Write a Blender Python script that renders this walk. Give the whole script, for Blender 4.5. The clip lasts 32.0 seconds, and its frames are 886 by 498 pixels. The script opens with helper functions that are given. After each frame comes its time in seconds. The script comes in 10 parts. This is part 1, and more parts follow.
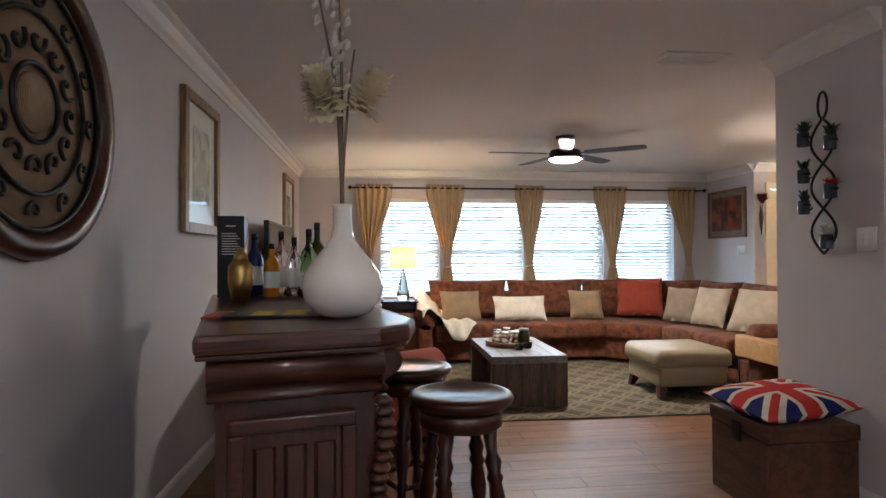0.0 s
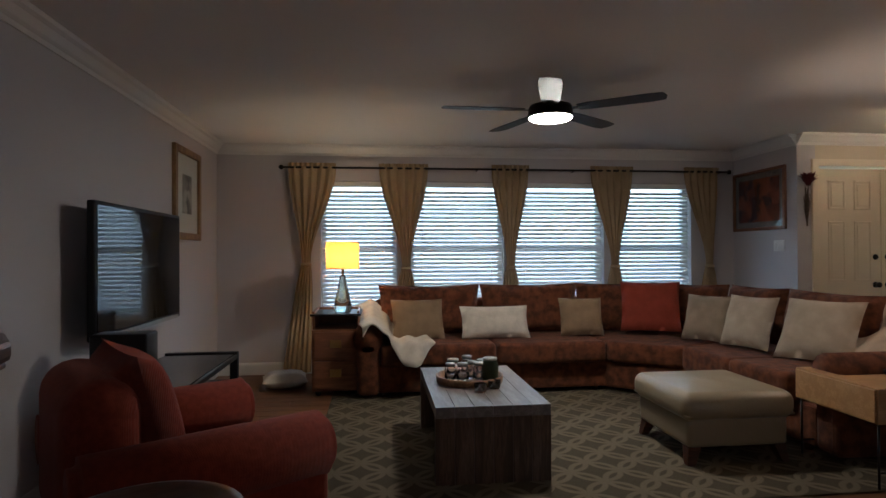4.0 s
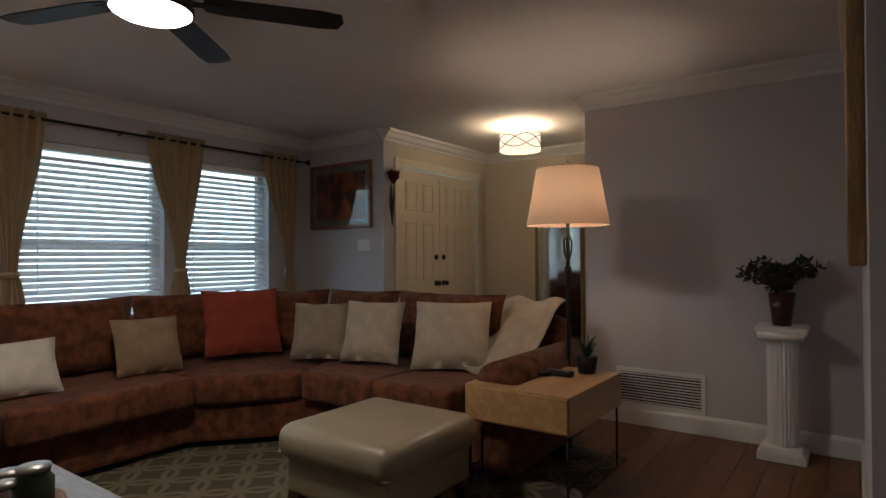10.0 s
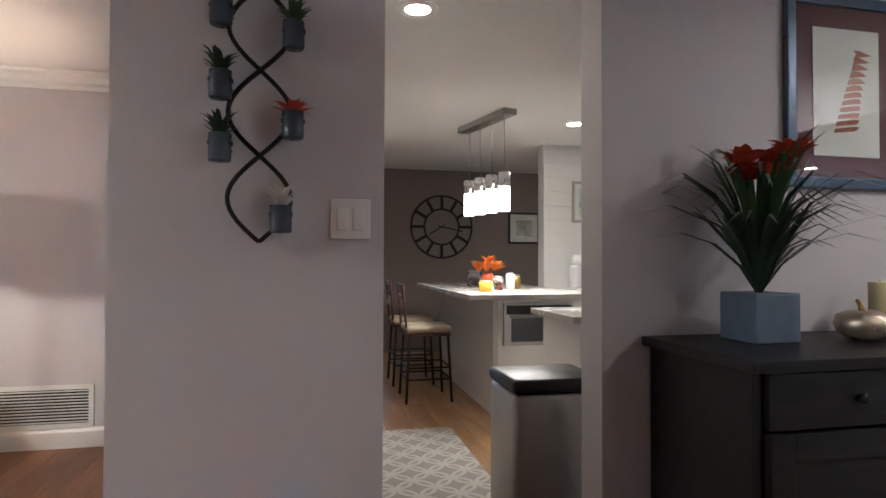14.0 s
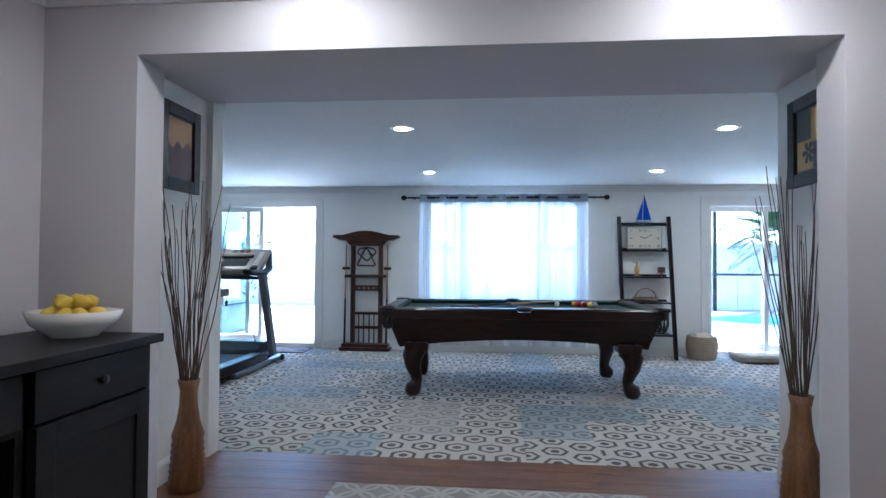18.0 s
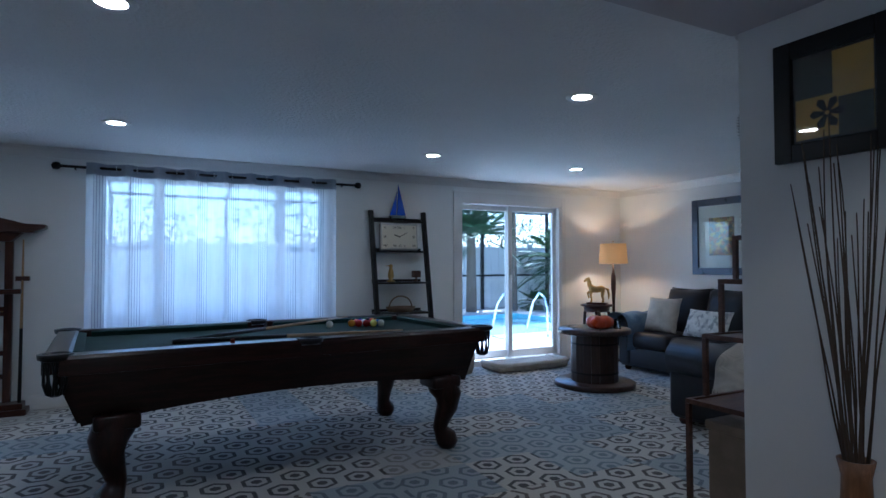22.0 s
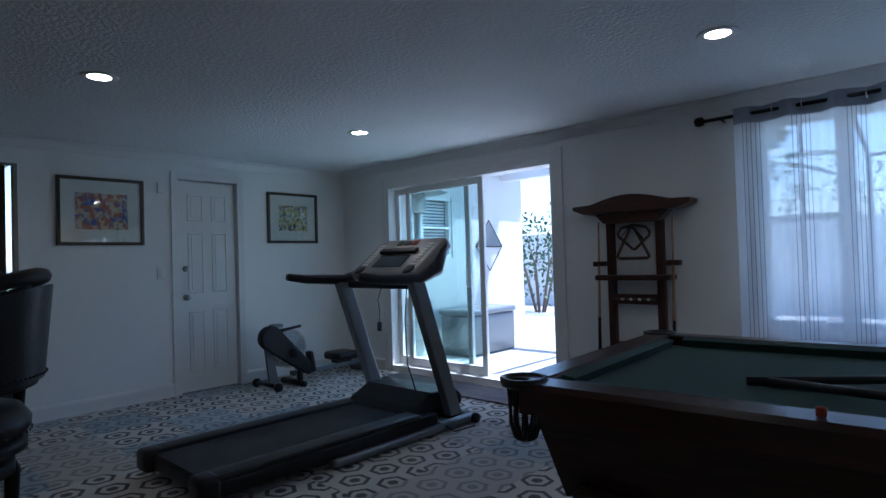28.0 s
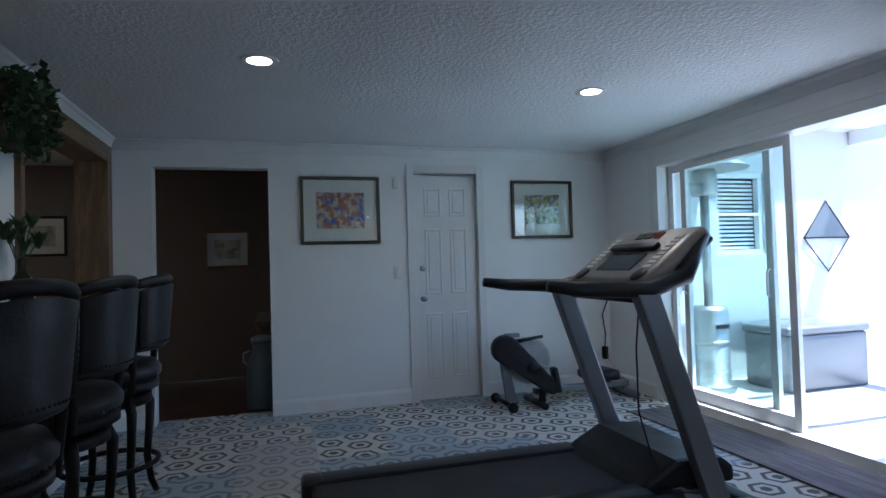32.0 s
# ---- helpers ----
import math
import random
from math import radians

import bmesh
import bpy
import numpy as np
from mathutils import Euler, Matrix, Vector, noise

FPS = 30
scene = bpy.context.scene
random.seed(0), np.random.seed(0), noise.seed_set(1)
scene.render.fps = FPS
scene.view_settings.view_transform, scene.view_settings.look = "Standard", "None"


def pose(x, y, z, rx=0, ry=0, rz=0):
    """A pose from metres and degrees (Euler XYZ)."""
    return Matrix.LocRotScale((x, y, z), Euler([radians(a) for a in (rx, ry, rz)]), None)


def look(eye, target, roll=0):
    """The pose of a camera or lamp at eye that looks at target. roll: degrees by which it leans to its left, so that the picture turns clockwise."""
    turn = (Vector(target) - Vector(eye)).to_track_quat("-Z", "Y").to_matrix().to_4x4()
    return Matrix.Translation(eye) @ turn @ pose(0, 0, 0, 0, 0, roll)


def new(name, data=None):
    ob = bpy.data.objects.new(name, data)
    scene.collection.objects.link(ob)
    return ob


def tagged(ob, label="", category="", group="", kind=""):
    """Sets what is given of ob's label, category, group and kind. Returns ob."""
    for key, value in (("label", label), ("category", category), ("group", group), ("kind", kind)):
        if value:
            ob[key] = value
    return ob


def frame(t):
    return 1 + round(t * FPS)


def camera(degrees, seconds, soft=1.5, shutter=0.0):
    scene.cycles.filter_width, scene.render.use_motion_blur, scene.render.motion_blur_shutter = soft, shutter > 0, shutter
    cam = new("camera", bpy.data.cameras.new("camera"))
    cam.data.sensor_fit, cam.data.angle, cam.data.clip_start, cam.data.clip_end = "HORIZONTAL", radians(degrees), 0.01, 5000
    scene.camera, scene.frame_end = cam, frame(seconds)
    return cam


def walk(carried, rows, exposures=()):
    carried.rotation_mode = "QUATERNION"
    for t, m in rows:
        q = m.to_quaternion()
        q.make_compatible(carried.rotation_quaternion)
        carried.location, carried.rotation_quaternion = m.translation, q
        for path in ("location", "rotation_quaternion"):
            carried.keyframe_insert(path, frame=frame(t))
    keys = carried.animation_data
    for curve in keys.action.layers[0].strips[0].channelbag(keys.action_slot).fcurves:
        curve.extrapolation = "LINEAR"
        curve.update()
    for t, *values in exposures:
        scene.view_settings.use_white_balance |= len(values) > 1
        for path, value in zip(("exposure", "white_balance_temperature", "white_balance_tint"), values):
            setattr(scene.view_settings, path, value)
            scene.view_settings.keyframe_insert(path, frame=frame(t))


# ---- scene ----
cam = camera(75.0, 32.0)
PATH = [
    (0, (0.282, 0.087, 1.276), (0.504, 2.075, 1.3), -0.2),
    (1, (0.447, 0.123, 1.287), (0.881, 2.076, 1.31), -0.1),
    (2, (0.581, 0.557, 1.29), (1.092, 2.491, 1.312), -0.0),
    (3, (0.796, 1.103, 1.288), (1.114, 3.078, 1.31), -0.3),
    (4, (0.904, 1.672, 1.274), (1.13, 3.659, 1.291), -0.3),
    (4.5, (0.925, 1.956, 1.256), (1.081, 3.95, 1.269), -0.4),
    (6.5, (0.876, 2.941, 1.244), (1.005, 4.937, 1.25), -0.6),
    (7, (0.864, 3.071, 1.246), (1.252, 5.033, 1.257), -0.5),
    (8, (1.017, 3.251, 1.242), (1.723, 5.122, 1.25), -0.0),
    (8.5, (1.019, 3.313, 1.239), (1.974, 5.071, 1.252), -0.1),
    (9, (0.958, 3.335, 1.228), (2.231, 4.877, 1.248), -0.0),
    (9.5, (0.945, 3.37, 1.236), (2.421, 4.72, 1.258), 0.1),
    (10, (0.916, 3.314, 1.236), (2.541, 4.479, 1.259), -0.3),
    (11, (0.926, 3.179, 1.242), (2.76, 3.978, 1.26), -0.3),
    (12, (0.893, 3.06, 1.233), (2.841, 3.51, 1.262), 0.1),
    (12.5, (0.894, 2.996, 1.233), (2.878, 3.249, 1.267), 0.2),
    (13, (0.906, 2.923, 1.234), (2.905, 2.976, 1.27), 0.2),
    (13.5, (0.921, 2.842, 1.232), (2.913, 2.669, 1.269), 0.2),
    (14, (0.949, 2.746, 1.232), (2.901, 2.315, 1.27), 0.2),
    (14.5, (0.948, 2.840, 1.236), (2.730, 1.932, 1.280), 0.3),
    (15, (0.950, 2.950, 1.237), (2.482, 1.664, 1.283), 0.4),
    (15.5, (0.930, 2.920, 1.240), (2.216, 1.388, 1.287), 0.3),
    (16.5, (0.930, 2.600, 1.245), (1.711, 0.759, 1.294), 0.4),
    (17.5, (0.957, 2.073, 1.253), (1.204, 0.089, 1.304), 0.5),
    (18, (0.969, 1.785, 1.247), (1.158, -0.206, 1.295), 0.4),
    (19, (1.057, 1.171, 1.26), (1.053, -0.828, 1.307), 0.4),
    (20, (1.253, 0.697, 1.258), (1.097, -1.296, 1.307), 0.3),
    (21, (1.483, 0.269, 1.27), (0.909, -1.646, 1.321), 0.1),
    (22, (1.638, -0.163, 1.263), (0.706, -1.932, 1.322), -0.1),
    (23, (1.569, -0.553, 1.26), (0.53, -2.26, 1.321), -0.2),
    (24, (1.48, -0.925, 1.262), (0.42, -2.62, 1.32), -0.2),
    (25, (1.426, -1.131, 1.25), (0.664, -2.979, 1.312), -0.2),
    (26, (1.265, -1.311, 1.235), (1.135, -3.306, 1.304), -0.7),
    (26.5, (1.187, -1.363, 1.234), (1.446, -3.346, 1.284), -0.2),
    (28.5, (0.85, -2.209, 1.228), (2.437, -3.425, 1.28), -2.2),
    (29, (0.897, -2.365, 1.239), (2.648, -3.331, 1.296), -2.2),
    (30, (0.938, -2.599, 1.216), (2.893, -3.019, 1.281), -1.9),
    (30.5, (0.995, -2.717, 1.23), (2.981, -2.941, 1.305), -1.7),
    (31, (1.117, -2.847, 1.223), (3.105, -3.061, 1.285), -1.6),
    (32, (1.412, -3.162, 1.25), (3.332, -3.718, 1.303), -1.7),
]
EXPOSURES = [
    (0, 3.3, 5400, 14), (1, 3.1, 5400, 14), (2, 2.65, 5400, 14), (3, 2.1, 5350, 14), (4, 1.65, 5300, 14), (7, 1.0, 5250, 14), (8, 0.95, 5250, 14), (10, 1.4, 5600, 14), (11, 2.0, 5700, 14), (12, 2.4, 5700, 14), (13, 2.9, 5600, 14), (14, 3.6, 5200, 13), (15, 3.9, 4900, 12),
    (17, 3.3, 4800, 11), (18, 3.2, 4700, 10), (19, 2.8, 4600, 10), (20, 2.5, 4500, 11), (21, 2.2, 4500, 11), (22, 1.8, 4500, 11), (24, 1.65, 4500, 11), (26, 1.4, 4500, 12), (29, 1.3, 4900, 13), (30, 1.6, 4900, 13), (32, 1.95, 5000, 13),
]
walk(cam, [(t, look(eye, target, roll)) for t, eye, target, roll in PATH], EXPOSURES)

# ---- world, sun, exposure ----
world = bpy.data.worlds.new("sky")
scene.world = world
world.use_nodes = True
wn = world.node_tree.nodes
sky = wn.new("ShaderNodeTexSky")
sky.sky_type, sky.sun_disc = "NISHITA", False
SUN_UP, SUN_TURN = radians(66), radians(215)
sky.sun_elevation, sky.sun_rotation = SUN_UP, SUN_TURN
world.node_tree.links.new(sky.outputs[0], wn["Background"].inputs[0])
wn["Background"].inputs[1].default_value = 0.15
sun = new("sun", bpy.data.lights.new("sun", "SUN"))
sun.data.energy, sun.data.angle, sun.data.color = 5.0, radians(0.5), (1.0, 0.95, 0.88)
sun_from = Vector((math.sin(SUN_TURN) * math.cos(SUN_UP), math.cos(SUN_TURN) * math.cos(SUN_UP), math.sin(SUN_UP)))
sun.matrix_world = look(sun_from * 30, (0, 0, 0))


def lamp(name, kind, m, watts, colour, size=0.1, spread=None, size_y=None):
    light = bpy.data.lights.new(name, kind)
    light.energy, light.color = watts, colour
    if kind == "AREA":
        light.size = size
        if size_y:
            light.shape, light.size_y = "RECTANGLE", size_y
        if spread:
            light.spread = radians(spread)
    else:
        light.shadow_soft_size = size
    ob = new(name, light)
    ob.matrix_world = m
    return ob


# ---- materials ----
def shader(name, rough=0.6, metal=0.0, spec=0.5):
    m = bpy.data.materials.new(name)
    m.use_nodes = True
    b = m.node_tree.nodes["Principled BSDF"]
    b.inputs["Roughness"].default_value, b.inputs["Metallic"].default_value = rough, metal
    b.inputs["Specular IOR Level"].default_value = spec
    return m, m.node_tree, b


def node(nt, kind, *links, **values):
    """A node; links are (input, socket or value)."""
    n = nt.nodes.new("ShaderNode" + kind)
    for key, value in values.items():
        setattr_map[key](n, value)
    for slot, value in links:
        if isinstance(value, bpy.types.NodeSocket):
            nt.links.new(value, n.inputs[slot])
        else:
            n.inputs[slot].default_value = value
    return n


def _op(n, v):
    n.operation = v


def _blend(n, v):
    n.blend_type = v


def _dtype(n, v):
    n.data_type = v


setattr_map = {"op": _op, "blend": _blend, "dtype": _dtype}


def rgba(c):
    return (*c, 1.0)


def mixed(nt, fac, a, b, blend="MIX"):
    n = nt.nodes.new("ShaderNodeMix")
    n.data_type, n.blend_type = "RGBA", blend
    for slot, v in ((0, fac), (6, a), (7, b)):
        if isinstance(v, bpy.types.NodeSocket):
            nt.links.new(v, n.inputs[slot])
        else:
            n.inputs[slot].default_value = v if slot == 0 else rgba(v)
    return n.outputs[2]


def ramp(nt, fac, lo, hi):
    n = node(nt, "MapRange", (0, fac), (1, lo), (2, hi))
    n.clamp = True
    return n.outputs[0]


def coords(nt, scale=(1, 1, 1), kind="Object"):
    tc = nt.nodes.new("ShaderNodeTexCoord")
    return node(nt, "Mapping", (0, tc.outputs[kind]), (3, scale)).outputs[0]


def noisy(nt, vec, scale, detail=4.0, rough=0.55):
    return node(nt, "TexNoise", ("Vector", vec), ("Scale", scale), ("Detail", detail), ("Roughness", rough)).outputs[0]


def bump(nt, b, height, strength, dist=0.01):
    n = node(nt, "Bump", ("Strength", strength), ("Distance", dist), ("Height", height))
    nt.links.new(n.outputs[0], b.inputs["Normal"])


def plain(name, col, rough=0.6, metal=0.0, var=0.12, scale=5.0, grain=120.0, relief=0.08, spec=0.5, coat=0.0, col2=None, sheen=0.0):
    """A surface with slow stains and a fine grain."""
    m, nt, b = shader(name, rough, metal, spec)
    v = coords(nt)
    slow = ramp(nt, noisy(nt, v, scale), 0.3, 0.7)
    fine = noisy(nt, v, grain, 2.0)
    dark = col2 or tuple(c * (1 - var) for c in col)
    base = mixed(nt, slow, dark, col)
    base = mixed(nt, 0.25 * min(1, var * 5), base, mixed(nt, fine, tuple(c * (1 - 1.5 * var) for c in col), tuple(min(1, c * (1 + var)) for c in col)))
    nt.links.new(base, b.inputs["Base Color"])
    nt.links.new(node(nt, "MapRange", (0, slow), (3, max(0.02, rough - 0.06)), (4, min(1, rough + 0.06))).outputs[0], b.inputs["Roughness"])
    if relief:
        bump(nt, b, fine, relief)
    b.inputs["Coat Weight"].default_value = coat
    b.inputs["Coat Roughness"].default_value = 0.15
    b.inputs["Sheen Weight"].default_value = sheen
    return m


def wood(name, light, dark, rough=0.4, along=0, scale=1.0, coat=0.0, vary=0.0, stretch=9.0, relief=0.06):
    """Wood with grain that runs along an axis; vary: how far pieces differ from one another."""
    m, nt, b = shader(name, rough)
    s = [6.0 * scale] * 3
    s[along] = 6.0 * scale / stretch
    info = nt.nodes.new("ShaderNodeObjectInfo")
    tc = nt.nodes.new("ShaderNodeTexCoord")
    shift = node(nt, "VectorMath", (0, tc.outputs["Object"]), op="ADD")
    far = node(nt, "Math", (0, info.outputs["Random"]), (1, 37.0), op="MULTIPLY")
    nt.links.new(far.outputs[0], shift.inputs[1])
    v = node(nt, "Mapping", (0, shift.outputs[0]), (3, s)).outputs[0]
    warp = noisy(nt, v, 1.2, 3.0)
    rings = node(nt, "Math", (0, node(nt, "Math", (0, node(nt, "Math", (0, warp), (1, 26.0), op="MULTIPLY").outputs[0]), op="SINE").outputs[0]), (1, 0.5), op="MULTIPLY_ADD")
    rings.inputs[2].default_value = 0.5
    fine = noisy(nt, v, 14.0, 3.0, 0.7)
    base = mixed(nt, rings.outputs[0], dark, light)
    base = mixed(nt, ramp(nt, fine, 0.35, 0.75), base, mixed(nt, 0.5, dark, tuple(c * 0.7 for c in dark)))
    if vary:
        hsv = node(nt, "HueSaturation", ("Color", base))
        nt.links.new(node(nt, "MapRange", (0, info.outputs["Random"]), (3, 1 - vary), (4, 1 + vary)).outputs[0], hsv.inputs["Value"])
        base = hsv.outputs[0]
    nt.links.new(base, b.inputs["Base Color"])
    bump(nt, b, fine, relief)
    b.inputs["Coat Weight"].default_value, b.inputs["Coat Roughness"].default_value = coat, 0.12
    return m


def cloth(name, col, col2=None, rough=0.9, weave=420.0, relief=0.25, blotch=9.0):
    m, nt, b = shader(name, rough, 0, 0.2)
    v = coords(nt)
    col2 = col2 or tuple(c * 0.82 for c in col)
    threads = node(nt, "TexWave", ("Vector", v), ("Scale", weave / 6), ("Distortion", 1.0), ("Detail", 1.0)).outputs[1]
    slow = ramp(nt, noisy(nt, v, blotch, 3.0), 0.38, 0.62)
    base = mixed(nt, slow, col2, col)
    base = mixed(nt, 0.18, base, mixed(nt, threads, tuple(c * 0.6 for c in col), col))
    nt.links.new(base, b.inputs["Base Color"])
    bump(nt, b, node(nt, "Math", (0, threads), (1, noisy(nt, v, 30.0)), op="ADD").outputs[0], relief, 0.004)
    b.inputs["Sheen Weight"].default_value = 0.08
    return m


def glowing(name, col, strength):
    m, nt, b = shader(name, 0.8)
    b.inputs["Base Color"].default_value = rgba(col)
    b.inputs["Emission Color"].default_value = rgba(col)
    b.inputs["Emission Strength"].default_value = strength
    return m


def glass_like(name, col=(1, 1, 1), rough=0.0):
    m, nt, b = shader(name, rough)
    b.inputs["Base Color"].default_value = rgba(col)
    b.inputs["Transmission Weight"].default_value = 1.0
    b.inputs["IOR"].default_value = 1.45
    return m


def pane_glass(name, col=(0.92, 0.98, 0.96), gloss=0.08):
    """A thin pane: mostly clear, with a mirror share that grows at the edge."""
    m, nt, b = shader(name)
    nt.nodes.remove(b)
    out = nt.nodes["Material Output"]
    clear = node(nt, "BsdfTransparent", (0, rgba(col)))
    mirror = node(nt, "BsdfGlossy", (0, rgba((1, 1, 1))), (1, 0.02))
    mix = node(nt, "MixShader", (0, gloss), (1, clear.outputs[0]), (2, mirror.outputs[0]))
    nt.links.new(mix.outputs[0], out.inputs[0])
    return m


def sheer(name, col, through_share=0.5, weave=True):
    m, nt, b = shader(name, 0.9, 0, 0.1)
    out = nt.nodes["Material Output"]
    b.inputs["Base Color"].default_value = rgba(col)
    tl = node(nt, "BsdfTranslucent", (0, rgba(col)))
    tr = node(nt, "BsdfTransparent", (0, rgba((1, 1, 1))))
    body = node(nt, "MixShader", (0, 0.55), (1, b.outputs[0]), (2, tl.outputs[0]))
    v = coords(nt, (60, 60, 4))
    share = node(nt, "MapRange", (0, noisy(nt, v, 1.0)), (3, through_share - 0.08), (4, through_share + 0.08)).outputs[0]
    mix = node(nt, "MixShader", (0, share), (1, body.outputs[0]), (2, tr.outputs[0]))
    nt.links.new(mix.outputs[0], out.inputs[0])
    return m


def shade_cloth(name, col, share=0.6):
    """A lampshade that lets its bulb's light through."""
    m, nt, b = shader(name, 0.9, 0, 0.1)
    out = nt.nodes["Material Output"]
    v = coords(nt)
    base = mixed(nt, noisy(nt, v, 160.0), tuple(c * 0.85 for c in col), col)
    nt.links.new(base, b.inputs["Base Color"])
    tl = node(nt, "BsdfTranslucent", (0, base))
    mix = node(nt, "MixShader", (0, share), (1, b.outputs[0]), (2, tl.outputs[0]))
    nt.links.new(mix.outputs[0], out.inputs[0])
    return m


def hex_carpet(name):
    """Carpet tiles with nested hexagons, tinted tile by tile."""
    m, nt, b = shader(name, 0.95, 0, 0.1)
    geo = nt.nodes.new("ShaderNodeNewGeometry")
    info = nt.nodes.new("ShaderNodeObjectInfo")
    p = node(nt, "Mapping", (0, geo.outputs["Position"]), (3, (1 / 0.225, 1 / 0.225, 0))).outputs[0]
    xy = node(nt, "SeparateXYZ", (0, p))
    across = node(nt, "CombineXYZ", (0, xy.outputs[1]), (1, xy.outputs[0]), (2, 0.0)).outputs[0]
    wild = node(nt, "Math", (0, info.outputs["Random"]), (1, 7.0), op="MULTIPLY").outputs[0]
    wild = node(nt, "Math", (0, wild), op="FRACT").outputs[0]
    turned = node(nt, "Math", (0, wild), (1, 0.62), op="GREATER_THAN").outputs[0]
    p = mixed(nt, turned, p, across)
    r, h = (1.0, 1.732, 1.0), (0.5, 0.866, 0.5)

    def cell(offset):
        q = node(nt, "VectorMath", (0, p), (1, offset), op="ADD").outputs[0]
        q = node(nt, "VectorMath", (0, q), (1, (200.0, 346.4, 1.0)), op="ADD").outputs[0]
        q = node(nt, "VectorMath", (0, q), (1, r), op="MODULO").outputs[0]
        return node(nt, "VectorMath", (0, q), (1, h), op="SUBTRACT").outputs[0]

    def dist(v):
        a = node(nt, "VectorMath", (0, v), op="ABSOLUTE").outputs[0]
        d = node(nt, "VectorMath", (0, a), (1, (0.5, 0.866, 0.0)), op="DOT_PRODUCT").outputs["Value"]
        x = node(nt, "SeparateXYZ", (0, a)).outputs[0]
        return node(nt, "Math", (0, d), (1, x), op="MAXIMUM").outputs[0]

    d = node(nt, "Math", (0, dist(cell((0, 0, 0)))), (1, dist(cell((0.5, 0.866, 0)))), op="MINIMUM").outputs[0]
    noise_v = noisy(nt, geo.outputs["Position"], 90.0, 2.0)
    d = node(nt, "Math", (0, node(nt, "Math", (0, noise_v), (1, 0.04), op="MULTIPLY").outputs[0]), (1, d), op="ADD").outputs[0]
    band = nt.nodes.new("ShaderNodeValToRGB")
    nt.links.new(d, band.inputs[0])
    cr = band.color_ramp
    cr.interpolation = "CONSTANT"
    cr.elements[0].position, cr.elements[0].color = 0.0, (1, 1, 1, 1)
    cr.elements[1].position, cr.elements[1].color = 0.15, (0, 0, 0, 1)
    for at, c in ((0.28, 1.0), (0.385, 0.0)):
        e = cr.elements.new(at)
        e.color = (c, c, c, 1)
    tint = nt.nodes.new("ShaderNodeValToRGB")
    nt.links.new(info.outputs["Random"], tint.inputs[0])
    tr = tint.color_ramp
    tr.interpolation = "CONSTANT"
    tr.elements[0].position, tr.elements[0].color = 0.0, (0.065, 0.05, 0.045, 1)
    tr.elements[1].position, tr.elements[1].color = 0.3, (0.04, 0.036, 0.036, 1)
    for at, c in ((0.5, (0.12, 0.095, 0.08)), (0.68, (0.17, 0.21, 0.24)), (0.8, (0.27, 0.25, 0.22)), (0.9, (0.13, 0.16, 0.19))):
        e = tr.elements.new(at)
        e.color = rgba(c)
    pale = nt.nodes.new("ShaderNodeValToRGB")
    nt.links.new(info.outputs["Random"], pale.inputs[0])
    pr = pale.color_ramp
    pr.interpolation = "CONSTANT"
    pr.elements[0].position, pr.elements[0].color = 0.0, (0.56, 0.53, 0.47, 1)
    pr.elements[1].position, pr.elements[1].color = 0.68, (0.4, 0.43, 0.44, 1)
    for at, c in ((0.8, (0.46, 0.44, 0.4)), (0.9, (0.34, 0.37, 0.39))):
        e = pr.elements.new(at)
        e.color = rgba(c)
    base = nt.nodes.new("ShaderNodeMix")
    base.data_type = "RGBA"
    nt.links.new(band.outputs[0], base.inputs[0])
    nt.links.new(pale.outputs[0], base.inputs[6])
    nt.links.new(tint.outputs[0], base.inputs[7])
    worn = mixed(nt, 0.07, base.outputs[2], mixed(nt, noise_v, (0.1, 0.1, 0.1), (0.6, 0.6, 0.6)))
    nt.links.new(worn, b.inputs["Base Color"])
    bump(nt, b, noisy(nt, geo.outputs["Position"], 400.0, 2.0), 0.5, 0.004)
    b.inputs["Sheen Weight"].default_value = 0.2
    return m


def trellis_rug(name, ground, line, pitch=0.19, lw=0.085):
    """A woven rug with a trellis of interlaced rings."""
    m, nt, b = shader(name, 0.95, 0, 0.1)
    v = coords(nt, (1 / pitch, 1 / pitch, 0))

    def ring(off):
        q = node(nt, "VectorMath", (0, v), (1, (40 + off[0], 40 + off[1], 0)), op="ADD").outputs[0]
        q = node(nt, "VectorMath", (0, q), (1, (1.0, 1.0, 1.0)), op="MODULO").outputs[0]
        q = node(nt, "VectorMath", (0, q), (1, (0.5, 0.5, 0.0)), op="SUBTRACT").outputs[0]
        l = node(nt, "VectorMath", (0, q), op="LENGTH").outputs["Value"]
        e = node(nt, "Math", (0, l), (1, 0.46), op="SUBTRACT").outputs[0]
        return node(nt, "Math", (0, e), op="ABSOLUTE").outputs[0]

    d = node(nt, "Math", (0, ring((0, 0))), (1, ring((0.5, 0.5))), op="MINIMUM").outputs[0]
    f = node(nt, "MapRange", (0, d), (1, lw * 0.5), (2, lw * 0.8), (3, 1.0), (4, 0.0)).outputs[0]
    fuzz = noisy(nt, coords(nt), 250.0, 2.0)
    base = mixed(nt, f, ground, line)
    base = mixed(nt, 0.25, base, mixed(nt, fuzz, tuple(c * 0.5 for c in ground), tuple(c * 1.2 for c in line)))
    nt.links.new(base, b.inputs["Base Color"])
    bump(nt, b, node(nt, "Math", (0, fuzz), (1, f), op="ADD").outputs[0], 0.5, 0.004)
    return m


